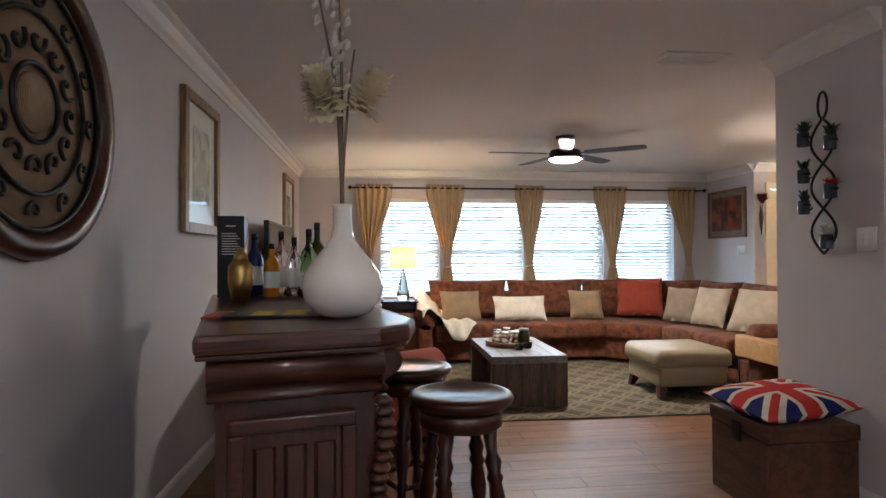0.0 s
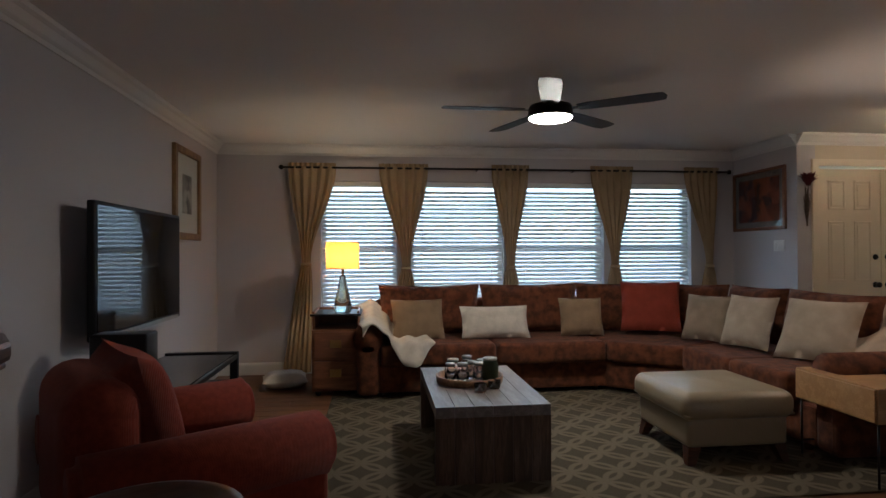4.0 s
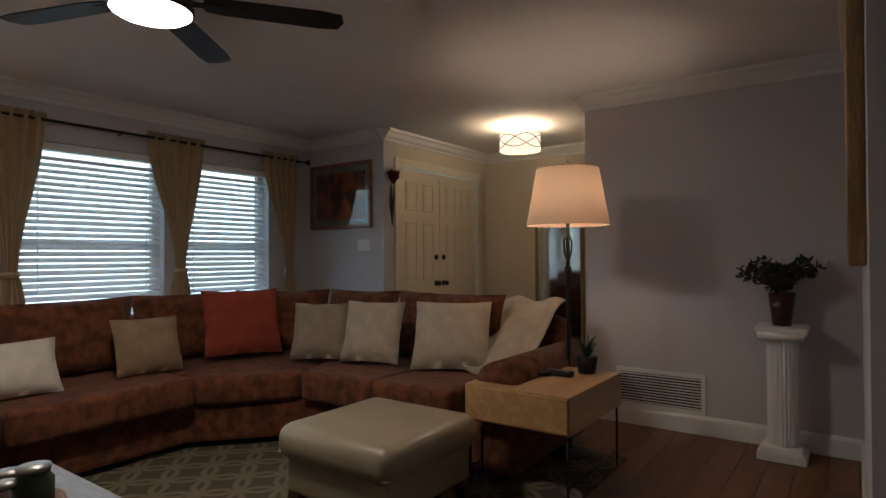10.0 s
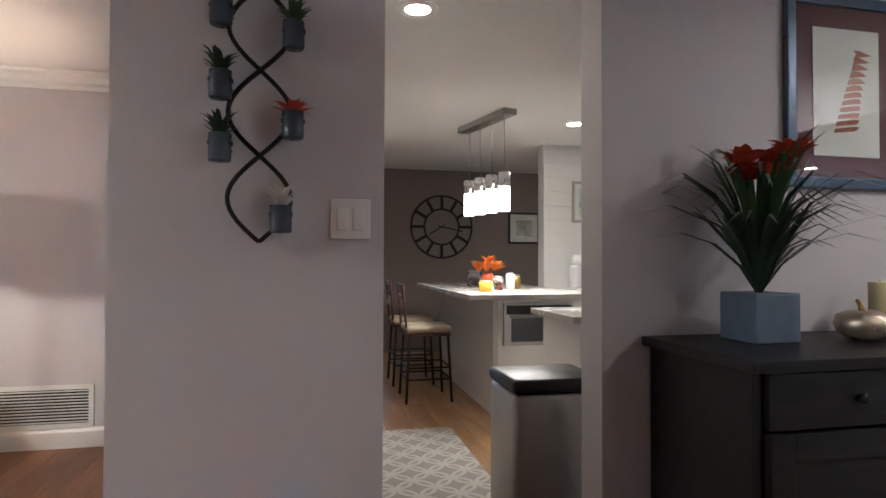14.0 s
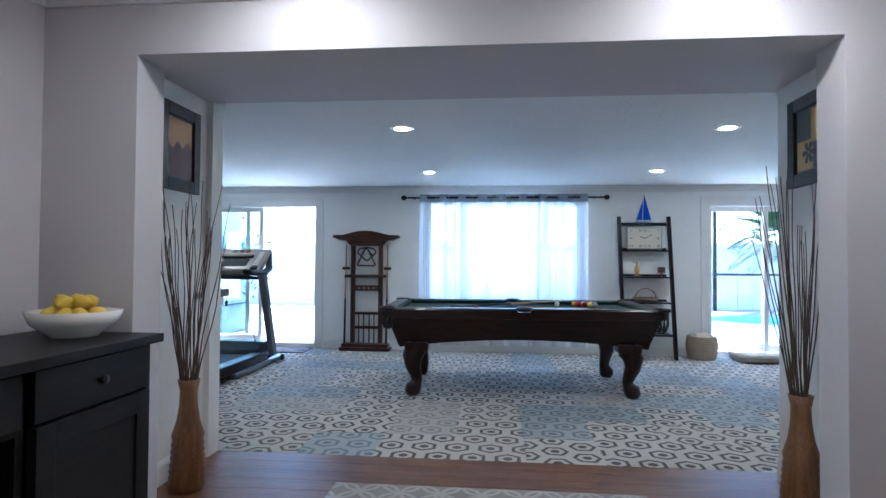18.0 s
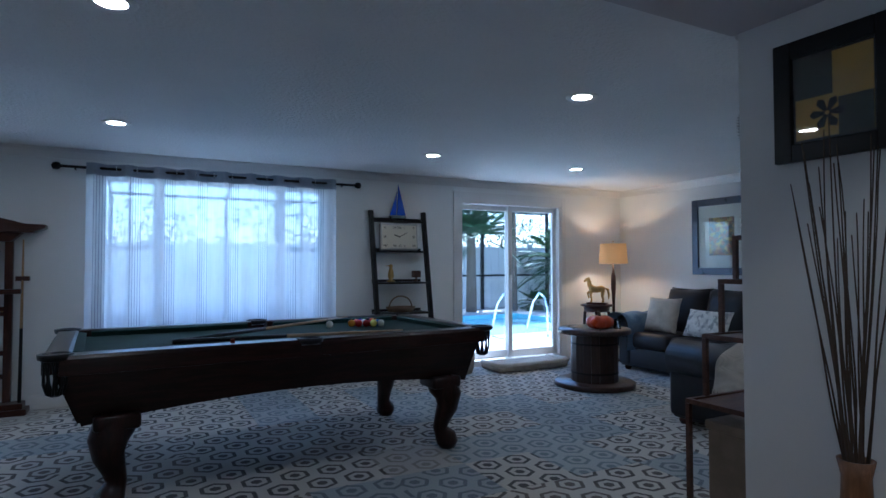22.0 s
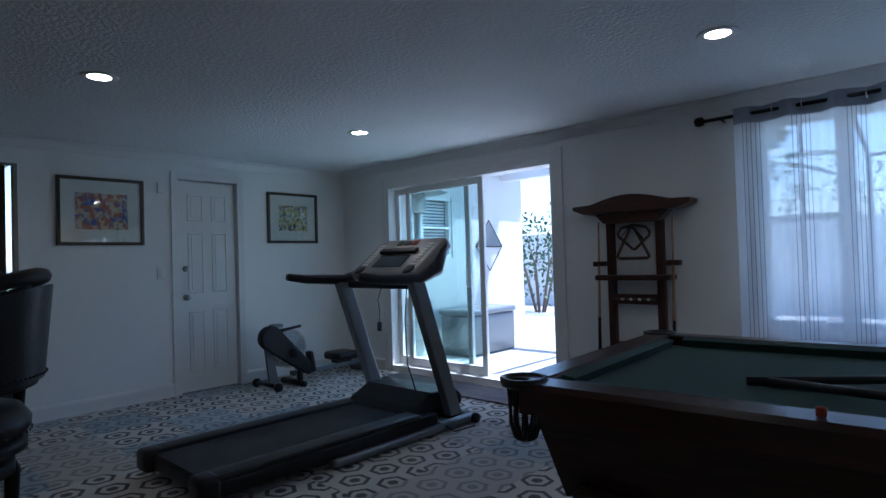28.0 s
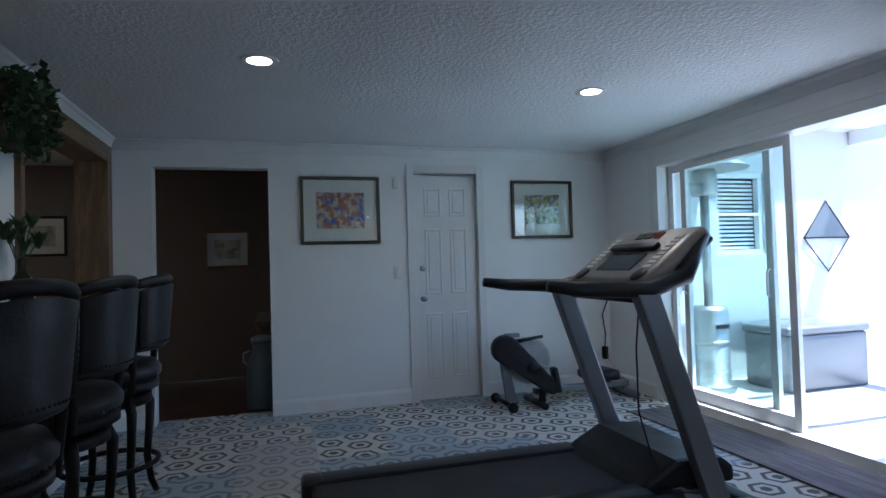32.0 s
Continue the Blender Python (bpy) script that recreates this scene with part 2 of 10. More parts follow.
M = {}
M["wall"] = plain("grey_paint", (0.55, 0.525, 0.54), 0.75, var=0.05, scale=1.5, grain=260, relief=0.05)
M["wall_dark"] = plain("kitchen_taupe_paint", (0.2, 0.165, 0.145), 0.75, var=0.05, scale=1.5, grain=260, relief=0.05)
M["cream"] = plain("cream_paint", (0.62, 0.55, 0.42), 0.7, var=0.05, scale=1.5, grain=260, relief=0.05)
M["white_wall"] = plain("white_wall_paint", (0.8, 0.8, 0.78), 0.75, var=0.05, scale=1.2, grain=200, relief=0.08)
M["ceiling"] = plain("ceiling_paint", (0.8, 0.79, 0.78), 0.85, var=0.04, scale=1.2, grain=180, relief=0.1)
M["ceiling_knock"] = plain("textured_ceiling_paint", (0.8, 0.8, 0.8), 0.85, var=0.05, scale=2, grain=38, relief=0.9)
M["trim"] = plain("white_gloss_paint", (0.74, 0.73, 0.71), 0.35, var=0.04, scale=3, relief=0.03)
M["plank"] = wood("oak_planks", (0.21, 0.096, 0.04), (0.135, 0.058, 0.024), 0.45, along=0, scale=0.9, coat=0.0, vary=0.1, relief=0.03)
# same oak in the kitchen, its brighter light put into a paler colour
M["plank_lit"] = wood("oak_planks_lit", (0.46, 0.28, 0.12), (0.32, 0.17, 0.07), 0.3, along=0, scale=0.9, coat=0.25, vary=0.16, relief=0.03)


def dull(key, level):
    """Oiled or matt surfaces that mirror less than lacquer."""
    M[key].node_tree.nodes["Principled BSDF"].inputs["Specular IOR Level"].default_value = level


M["mahogany"] = wood("dark_mahogany", (0.075, 0.023, 0.013), (0.034, 0.0105, 0.007), 0.3, along=0, scale=2, coat=0.25)
M["mahogany_z"] = wood("dark_mahogany_upright", (0.075, 0.023, 0.013), (0.034, 0.0105, 0.007), 0.3, along=2, scale=2, coat=0.25)
dull("mahogany", 0.35)
dull("mahogany_z", 0.35)
M["pool_wood"] = wood("near_black_mahogany", (0.035, 0.011, 0.008), (0.015, 0.006, 0.0045), 0.3, along=0, scale=2, coat=0.2)
dull("pool_wood", 0.25)
M["pool_wood_z"] = wood("near_black_mahogany_upright", (0.035, 0.011, 0.008), (0.015, 0.006, 0.0045), 0.3, along=2, scale=2, coat=0.2)
dull("pool_wood_z", 0.25)
M["espresso"] = wood("black_brown_wood", (0.014, 0.012, 0.013), (0.008, 0.007, 0.008), 0.42, along=1, scale=2)
dull("espresso", 0.22)
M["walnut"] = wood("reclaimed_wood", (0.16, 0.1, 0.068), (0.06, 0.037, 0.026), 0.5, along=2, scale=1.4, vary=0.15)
M["walnut_top"] = wood("pale_grey_wood_top", (0.27, 0.245, 0.23), (0.17, 0.15, 0.14), 0.36, along=1, scale=1.4, vary=0.1)
M["maple"] = wood("honey_maple", (0.5, 0.3, 0.13), (0.4, 0.22, 0.09), 0.35, along=0, scale=1.2, coat=0.2)
M["pine"] = wood("reddish_pine", (0.3, 0.13, 0.06), (0.19, 0.075, 0.035), 0.4, along=0, scale=1.5, coat=0.2)
M["barwood"] = wood("stained_beam_wood", (0.27, 0.18, 0.1), (0.16, 0.1, 0.055), 0.55, along=0, scale=1.3)
M["barwood_z"] = wood("stained_post_wood", (0.27, 0.18, 0.1), (0.16, 0.1, 0.055), 0.55, along=2, scale=1.3)
M["trunkwood"] = wood("chest_wood", (0.12, 0.05, 0.025), (0.06, 0.025, 0.014), 0.45, along=1, scale=1.5)
M["bamboo"] = wood("turned_vase_wood", (0.28, 0.14, 0.06), (0.16, 0.075, 0.03), 0.4, along=2, scale=2)
M["sofa"] = cloth("rust_damask", (0.15, 0.05, 0.021), (0.055, 0.019, 0.011), blotch=14)
M["cream_cloth"] = cloth("cream_cloth", (0.4, 0.33, 0.25))
M["white_cloth"] = cloth("white_cloth", (0.55, 0.5, 0.42))
M["tan_cloth"] = cloth("tan_cloth", (0.25, 0.17, 0.1))
M["beige_cloth"] = cloth("beige_cloth", (0.27, 0.21, 0.15))
M["red_cloth"] = cloth("rust_red_cloth", (0.26, 0.045, 0.025))
M["chair_red"] = cloth("orange_red_upholstery", (0.25, 0.04, 0.02), (0.19, 0.028, 0.014), blotch=40)
M["curtain"] = cloth("gold_curtain", (0.44, 0.33, 0.2), (0.38, 0.28, 0.16), weave=300, blotch=3)
M["leather_cream"] = plain("cream_leather", (0.27, 0.22, 0.145), 0.34, var=0.08, scale=4, grain=90, relief=0.12)
M["leather_black"] = plain("black_leather", (0.018, 0.018, 0.02), 0.36, var=0.2, scale=4, grain=90, relief=0.15)
dull("leather_black", 0.3)
M["leather_grey"] = plain("charcoal_leather", (0.022, 0.022, 0.026), 0.42, var=0.2, scale=4, grain=90, relief=0.15)
dull("leather_grey", 0.3)
M["black"] = plain("black_plastic", (0.012, 0.012, 0.014), 0.35, var=0.2, grain=300, relief=0.03)
dull("black", 0.28)
M["black_metal"] = plain("black_iron", (0.018, 0.017, 0.017), 0.45, 0.6, var=0.2, relief=0.03)
M["grey_metal"] = plain("silver_grey_paint", (0.2, 0.21, 0.22), 0.35, 0.6, var=0.08, relief=0.02)
M["steel"] = plain("brushed_steel", (0.42, 0.41, 0.39), 0.45, 1.0, var=0.01, relief=0.0)
M["chrome"] = plain("chrome", (0.75, 0.75, 0.75), 0.1, 1.0, var=0.02, relief=0)
M["brass"] = plain("aged_brass", (0.5, 0.34, 0.12), 0.35, 1.0, var=0.15, relief=0.03)
M["olive_frame"] = wood("dark_olive_frame", (0.09, 0.07, 0.035), (0.04, 0.03, 0.016), 0.35, along=2, scale=2)
M["gold_frame"] = wood("gilt_frame", (0.36, 0.23, 0.1), (0.2, 0.11, 0.05), 0.4, along=2, scale=2)
M["disc"] = glowing("lit_lens", (1.0, 0.85, 0.62), 26.0)
M["disc_k"] = glowing("warm_lit_lens", (1.0, 0.8, 0.52), 14.0)
M["paper"] = plain("white_mat_board", (0.7, 0.69, 0.66), 0.8, var=0.03, relief=0.02)
M["porcelain"] = plain("white_glaze", (0.72, 0.69, 0.64), 0.12, var=0.03, scale=3, relief=0, coat=0.6)
M["leaf"] = plain("green_leaf", (0.035, 0.085, 0.025), 0.55, var=0.4, scale=12, relief=0.1)
M["leaf_dark"] = plain("dark_green_leaf", (0.02, 0.045, 0.018), 0.55, var=0.4, scale=12, relief=0.1)
M["dry_leaf"] = plain("dried_leaf", (0.09, 0.06, 0.04), 0.8, var=0.4, scale=12, relief=0.1)
M["felt"] = cloth("green_felt", (0.011, 0.042, 0.034), (0.009, 0.036, 0.029), weave=900, relief=0.05)
M["mirror"] = plain("mirror", (0.8, 0.82, 0.82), 0.03, 1.0, var=0.0, relief=0)
M["screen"] = plain("dark_screen", (0.01, 0.01, 0.012), 0.06, var=0, relief=0)
M["pane"] = pane_glass("window_glass", (0.96, 0.98, 0.97), 0.06)
M["tint_pane"] = pane_glass("green_tinted_glass", (0.86, 0.94, 0.93), 0.07)
M["glass"] = glass_like("clear_glass")
M["glass_green"] = glass_like("green_glass", (0.35, 0.62, 0.3))
M["glass_aqua"] = glass_like("aqua_glass", (0.7, 0.86, 0.84))
M["glass_blue"] = glass_like("cobalt_glass", (0.08, 0.2, 0.75), 0.15)
M["slat"] = plain("white_blind_slat", (0.78, 0.79, 0.8), 0.5, var=0.03, relief=0.02)
M["hex"] = hex_carpet("hexagon_carpet")
M["rug"] = trellis_rug("trellis_rug", (0.062, 0.05, 0.034), (0.15, 0.125, 0.085), 0.3)
M["rug_grey"] = trellis_rug("grey_trellis_rug", (0.3, 0.28, 0.26), (0.5, 0.48, 0.44), 0.22)
M["concrete"] = plain("pale_patio_concrete", (0.45, 0.44, 0.42), 0.8, var=0.08, scale=1.2, grain=60, relief=0.2)
M["fence"] = plain("white_vinyl_fence", (0.7, 0.68, 0.66), 0.5, var=0.05, scale=1)
M["stucco"] = plain("white_stucco", (0.6, 0.59, 0.57), 0.9, var=0.05, scale=2, grain=70, relief=0.5)
M["grass"] = plain("lawn_grass", (0.07, 0.12, 0.03), 0.9, var=0.4, scale=2, grain=40, relief=0.5)
M["water"] = plain("pool_water", (0.42, 0.62, 0.62), 0.05, var=0.15, scale=2, grain=6, relief=0.1)
M["bark"] = plain("palm_bark", (0.16, 0.12, 0.09), 0.9, var=0.3, scale=9, grain=30, relief=0.6)
M["orange"] = plain("orange_ceramic", (0.6, 0.075, 0.02), 0.3, var=0.08, relief=0.02, coat=0.4)
M["flower_red"] = plain("orange_red_petals", (0.55, 0.06, 0.02), 0.7, var=0.25, scale=20)
M["cabinet_white"] = plain("white_cabinet_paint", (0.72, 0.71, 0.69), 0.35, var=0.03, relief=0.02)
M["stone"] = plain("grey_stone_top", (0.42, 0.4, 0.37), 0.25, var=0.15, scale=7, grain=60, relief=0.03)


# ---- mesh building ----
class Mesh:
    """Collects vertices and faces of one part."""

    def __init__(self):
        self.v, self.f, self.soft = [], [], []

    def add(self, verts, faces, soft=False):
        n = len(self.v)
        self.v += [tuple(p) for p in verts]
        self.f += [tuple(n + i for i in face) for face in faces]
        self.soft += [soft] * len(faces)
        return self

    def box(self, x0, y0, z0, x1, y1, z1, m=None):
        p = [Vector((x, y, z)) for x in (x0, x1) for y in (y0, y1) for z in (z0, z1)]
        if m is not None:
            p = [m @ q for q in p]
        return self.add(p, [(0, 1, 3, 2), (4, 6, 7, 5), (0, 4, 5, 1), (2, 3, 7, 6), (0, 2, 6, 4), (1, 5, 7, 3)])

    def rbox(self, x0, y0, z0, x1, y1, z1, r, m=None, seg=3):
        """A box with rounded edges (a squashed superball on a grid)."""
        bm = bmesh.new()
        bmesh.ops.create_cube(bm, size=1)
        for q in bm.verts:
            q.co = Vector(((x0 + x1) / 2 + q.co.x * (x1 - x0), (y0 + y1) / 2 + q.co.y * (y1 - y0), (z0 + z1) / 2 + q.co.z * (z1 - z0)))
        r = min(r, (x1 - x0) * 0.49, (y1 - y0) * 0.49, (z1 - z0) * 0.49)
        bmesh.ops.bevel(bm, geom=bm.edges[:], offset=r, segments=seg, profile=0.5, affect="EDGES")
        return self.take(bm, m, True)

    def take(self, bm, m=None, soft=True):
        bm.verts.index_update()
        vs = [(m @ q.co if m is not None else q.co.copy()) for q in bm.verts]
        fs = [[q.index for q in f.verts] for f in bm.faces]
        bm.free()
        return self.add(vs, fs, soft)

    def lathe(self, prof, cx=0.0, cy=0.0, seg=24, m=None, sx=1.0, sy=1.0, cap=True):
        """prof: (radius, z) from bottom to top, turned about the z axis."""
        vs, fs = [], []
        for r, z in prof:
            for k in range(seg):
                a = 2 * math.pi * k / seg
                p = Vector((cx + sx * r * math.cos(a), cy + sy * r * math.sin(a), z))
                vs.append(m @ p if m is not None else p)
        for j in range(len(prof) - 1):
            for k in range(seg):
                a, b = j * seg + k, j * seg + (k + 1) % seg
                fs.append((a, b, b + seg, a + seg))
        if cap and prof[0][0] > 1e-5:
            fs.append(tuple(reversed(range(seg))))
        if cap and prof[-1][0] > 1e-5:
            fs.append(tuple(range((len(prof) - 1) * seg, len(prof) * seg)))
        return self.add(vs, fs, True)

    def tube(self, pts, r, seg=8, cap=True):
        """A round bar through points; r: a radius or one for each point."""
        pts = [Vector(p) for p in pts]
        rs = r if isinstance(r, (list, tuple)) else [r] * len(pts)
        vs, fs, n = [], [], len(pts)
        up = None
        for i, p in enumerate(pts):
            d = (pts[min(i + 1, n - 1)] - pts[max(i - 1, 0)]).normalized()
            if up is None:
                up = Vector((0, 0, 1)) if abs(d.z) < 0.9 else Vector((1, 0, 0))
            s = d.cross(up).normalized()
            up = s.cross(d).normalized()
            for k in range(seg):
                a = 2 * math.pi * k / seg
                vs.append(p + rs[i] * (math.cos(a) * s + math.sin(a) * up))
        for j in range(n - 1):
            for k in range(seg):
                a, b = j * seg + k, j * seg + (k + 1) % seg
                fs.append((a, a + seg, b + seg, b))
        if cap:
            fs += [tuple(range(seg)), tuple(reversed(range((n - 1) * seg, n * seg)))]
        return self.add(vs, fs, True)

    def prism(self, poly, axis, a, b, m=None):
        """A polygon pushed along an axis from a to b. The polygon lies in the two other axes, in order."""
        def at(u, v, w):
            p = Vector({"x": (w, u, v), "y": (u, w, v), "z": (u, v, w)}[axis])
            return m @ p if m is not None else p
        n = len(poly)
        vs = [at(u, v, a) for u, v in poly] + [at(u, v, b) for u, v in poly]
        fs = [tuple(range(n)), tuple(range(2 * n - 1, n - 1, -1))]
        fs += [(k, n + k, n + (k + 1) % n, (k + 1) % n) for k in range(n)]
        return self.add(vs, fs)

    def cushion(self, w, d, h, m, puff=0.5, n=10, rnd=0.0, flat=0.0):
        """A stuffed pillow: w by d, h thick in the middle."""
        vs, fs = [], []
        for side in (1, -1):
            for i in range(n + 1):
                for j in range(n + 1):
                    u, v = 2 * i / n - 1, 2 * j / n - 1
                    e = max(0.0, (1 - abs(u) ** 2.6) * (1 - abs(v) ** 2.6)) ** puff
                    pinch = 1 - 0.07 * (1 - abs(u) ** 2) * v * v - 0.0
                    z = side * (h / 2) * e if side > 0 or not flat else -flat
                    p = Vector((u * w / 2 * (1 - 0.06 * (1 - v * v)), v * d / 2 * (1 - 0.06 * (1 - u * u)), z))
                    if rnd:
                        p.z += rnd * noise.noise(Vector((u * 2.1, v * 2.1, side)))
                    vs.append(m @ p)
        s = (n + 1) ** 2
        for side in (0, 1):
            for i in range(n):
                for j in range(n):
                    a = side * s + i * (n + 1) + j
                    q = (a, a + n + 1, a + n + 2, a + 1)
                    fs.append(q if side == 0 else tuple(reversed(q)))
        ring = [i * (n + 1) for i in range(n)] + [n * (n + 1) + j for j in range(n)] + [(n - i) * (n + 1) + n for i in range(n)] + [n - j for j in range(n)]
        for k in range(len(ring)):
            a, b = ring[k], ring[(k + 1) % len(ring)]
            fs.append((a, b, s + b, s + a))
        return self.add(vs, fs, True)

    def sheet(self, fn, nu, nv, soft=True, thick=0.0):
        """A sheet from fn(u, v), u and v from 0 to 1."""
        vs = [fn(i / nu, j / nv) for i in range(nu + 1) for j in range(nv + 1)]
        fs = [(i * (nv + 1) + j, (i + 1) * (nv + 1) + j, (i + 1) * (nv + 1) + j + 1, i * (nv + 1) + j + 1) for i in range(nu) for j in range(nv)]
        return self.add(vs, fs, soft)


def tidy(me, bevel):
    bm = bmesh.new()
    bm.from_mesh(me)
    bmesh.ops.recalc_face_normals(bm, faces=bm.faces[:])
    if bevel:
        sharp = [e for e in bm.edges if len(e.link_faces) == 2 and e.calc_face_angle(0) > 0.6]
        bmesh.ops.bevel(bm, geom=sharp, offset=bevel, segments=2, profile=0.6, affect="EDGES", clamp_overlap=True)
    bm.to_mesh(me)
    bm.free()


def mesh_data(name, shape, material, bevel=0.0, fix=True):
    me = bpy.data.meshes.new(name)
    me.from_pydata([tuple(p) for p in shape.v], [], shape.f)
    me.polygons.foreach_set("use_smooth", shape.soft)
    if fix:
        tidy(me, bevel)
    me.materials.append(M[material] if isinstance(material, str) else material)
    return me


def part(name, shape, material, parent=None, label="", bevel=0.0, fix=True):
    """Links a mesh as one part under a thing (or as a thing of its own)."""
    ob = new(name, mesh_data(name, shape, material, bevel, fix))
    if parent is not None:
        ob.parent = parent
    return tagged(ob, label)


def thing(name, m, label, category, group="", kind=""):
    ob = new(name)
    ob.empty_display_size = 0.1
    ob.matrix_world = m
    return tagged(ob, label, category, group, kind)


def structure(name, shape, material, label, category="wall", bevel=0.0):
    return tagged(part(name, shape, material, None, "", bevel), label, category, "", "structure")


def at(x, y, z=0.0, rz=0.0):
    return pose(x, y, z, 0, 0, rz)


# ---- the shell ----
H, HG = 2.45, 2.34          # ceilings of the living room and of the games room
WX, NY = -0.78, 8.0         # living room: west and north faces
GN, GS, GE, GW = -1.9, -6.4, 6.575, -4.57   # games room faces


def wall(name, x0, y0, x1, y1, h, material, label, holes=(), z0=0.0):
    """A wall box; holes along its length: (start, end, bottom, top)."""
    s = Mesh()
    along_x = (x1 - x0) > (y1 - y0)
    a, b = (x0, x1) if along_x else (y0, y1)

    def put(p, q, lo, hi):
        if q - p > 1e-4 and hi - lo > 1e-4:
            s.box(p, y0, lo, q, y1, hi) if along_x else s.box(x0, p, lo, x1, q, hi)
    at_ = a
    for p, q, lo, hi in sorted(holes):
        put(at_, p, z0, h)
        put(p, q, z0, lo)
        put(p, q, hi, h)
        at_ = q
    put(at_, b, z0, h)
    return structure(name, s, material, label)


WINS = [(0.30, 1.12), (1.26, 2.31), (2.42, 3.47), (3.60, 4.52)]
WZ = (0.62, 2.07)
wall("wall_north", WX - 0.2, NY, 5.25, NY + 0.2, H, "wall", "grey painted wall with four tall windows", [(a, b, *WZ) for a, b in WINS])
wall("wall_west", WX - 0.15, -0.72, WX, NY, H, "wall", "long grey painted wall behind the bar and television")
wall("wall_foyer_side", 5.05, 6.97, 5.25, NY, H, "wall", "short grey wall beside the front door")
wall("wall_front_door", 5.25, 6.97, 7.05, 7.12, H, "cream", "cream wall with white double front doors", [(5.27, 6.69, 0.0, 2.13)])
wall("wall_foyer_east", 6.9, 4.95, 7.05, 6.97, H, "cream", "cream end wall of the entry hall")
wall("wall_vent", 5.17, 3.29, 5.32, 5.01, H, "wall", "grey wall with a return-air grille")
wall("wall_foyer_south", 5.32, 4.86, 6.9, 5.01, H, "cream", "cream side wall of the entry hall")
s = Mesh().box(2.645, 2.55, 0, 2.79, 3.29, H).box(2.79, 3.15, 0, 5.17, 3.29, H)
structure("wall_pillar", s, "wall", "grey wall end with a metal plant rack")
wall("wall_dining_east", 2.93, -0.52, 3.1, 1.70, H, "wall", "grey wall behind the dark sideboard")
wall("wall_opening", WX, -0.72, 3.1, -0.52, H, "wall", "grey wall with the wide opening to the games room", [(-0.34, 2.5, 0.0, 2.125)])
wall("wall_alcove_west", -0.82, GN + 0.13, -0.67, -0.72, HG, "white_wall", "white side wall of the wide passage")
wall("wall_alcove_east", 2.84, GN + 0.14, 2.99, -0.72, HG, "white_wall", "white side wall of the wide passage")
# grey material imitates the shade on the downward face
structure("passage_soffit", Mesh().box(-0.67, GN + 0.1, 2.275, 2.84, -0.72, H), "wall", "soffit over the wide passage, its shade put into grey paint", "ceiling")
# games room
wall("wall_games_south", GW - 0.2, GS - 0.2, GE + 0.2, GS, HG, "white_wall", "white wall with two sliding doors and a curtained window",
     [(-3.47, -1.86, 0.06, 2.08), (-0.2, 1.98, 0.68, 2.14), (3.56, 5.78, 0.06, 2.08)])
wall("wall_games_east", GE, GS, GE + 0.15, GN + 0.14, HG, "white_wall", "white wall with a dark doorway and a panelled door",
     [(-3.11, -2.2, 0.0, 2.12), (-5.0, -4.39, 0.0, 2.1)])
wall("wall_games_west", GW - 0.15, GS, GW, -0.9, HG, "white_wall", "white end wall behind the sofa")
wall("wall_games_north_west", GW, GN + 0.13, -0.82, GN + 0.28, HG, "white_wall", "white wall behind the stepped shelf")
wall("wall_bar", 2.8, GN, GE, GN + 0.14, HG, "white_wall", "white wall with two timber-framed serving hatches",
     [(2.94, 4.42, 1.0, 2.25), (4.8, 6.5, 1.0, 2.25)])
# kitchen shell
wall("wall_kitchen_north", 2.79, 2.95, 8.6, 3.15, H, "wall", "plain kitchen wall")
wall("wall_kitchen_east", 8.6, GN - 1.5, 8.75, 3.0, H, "wall_dark", "dark taupe far kitchen wall", [(2.05, 2.75, 0.0, 2.05)])
wall("wall_back_hall", GE + 0.15, GN - 1.7, 8.6, GN - 1.55, H, "wall_dark", "dark back hall wall")
wall("wall_far_room", 10.4, 0.5, 10.5, 4.2, H, "wall", "wall of a far room", [(1.9, 2.6, 0.9, 2.0)])
wall("wall_far_room_north", 8.75, 4.05, 10.4, 4.2, H, "wall", "wall of a far room")
wall("wall_far_room_south", 8.75, 0.5, 10.4, 0.65, H, "wall", "wall of a far room")

# floors
structure("floor", Mesh().box(WX - 0.1, GN, -0.12, 5.3, NY + 0.1, -0.006), "plank", "oak subfloor between oak planks", "floor")
structure("floor_foyer", Mesh().box(5.3, 4.9, -0.12, 7.0, 7.1, -0.002), "plank", "oak floor of the entry hall", "floor")
structure("floor_kitchen", Mesh().box(2.9, GN - 1.6, -0.13, 10.45, 3.05, -0.008), "trunkwood", "dark subfloor of the kitchen", "floor")
structure("floor_games", Mesh().box(GW - 0.1, GS - 0.1, -0.12, GE + 0.1, GN, -0.006), "black", "dark floor under carpet tiles", "floor")
# ceilings
structure("ceiling_living", Mesh().box(WX - 0.1, -0.7, H, 7.05, NY + 0.1, H + 0.1), "ceiling", "flat painted living room ceiling", "ceiling")
structure("ceiling_kitchen", Mesh().box(3.0, GN - 1.6, H + 0.003, 10.5, 3.2, H + 0.1).box(5.2, 3.2, H + 0.003, 10.5, 4.2, H + 0.1), "ceiling", "flat painted kitchen ceiling", "ceiling")
structure("ceiling_games", Mesh().box(GW - 0.15, GS - 0.2, HG, GE + 0.15, GN + 0.14, HG + 0.1), "ceiling_knock", "white ceiling with a knockdown texture", "ceiling")
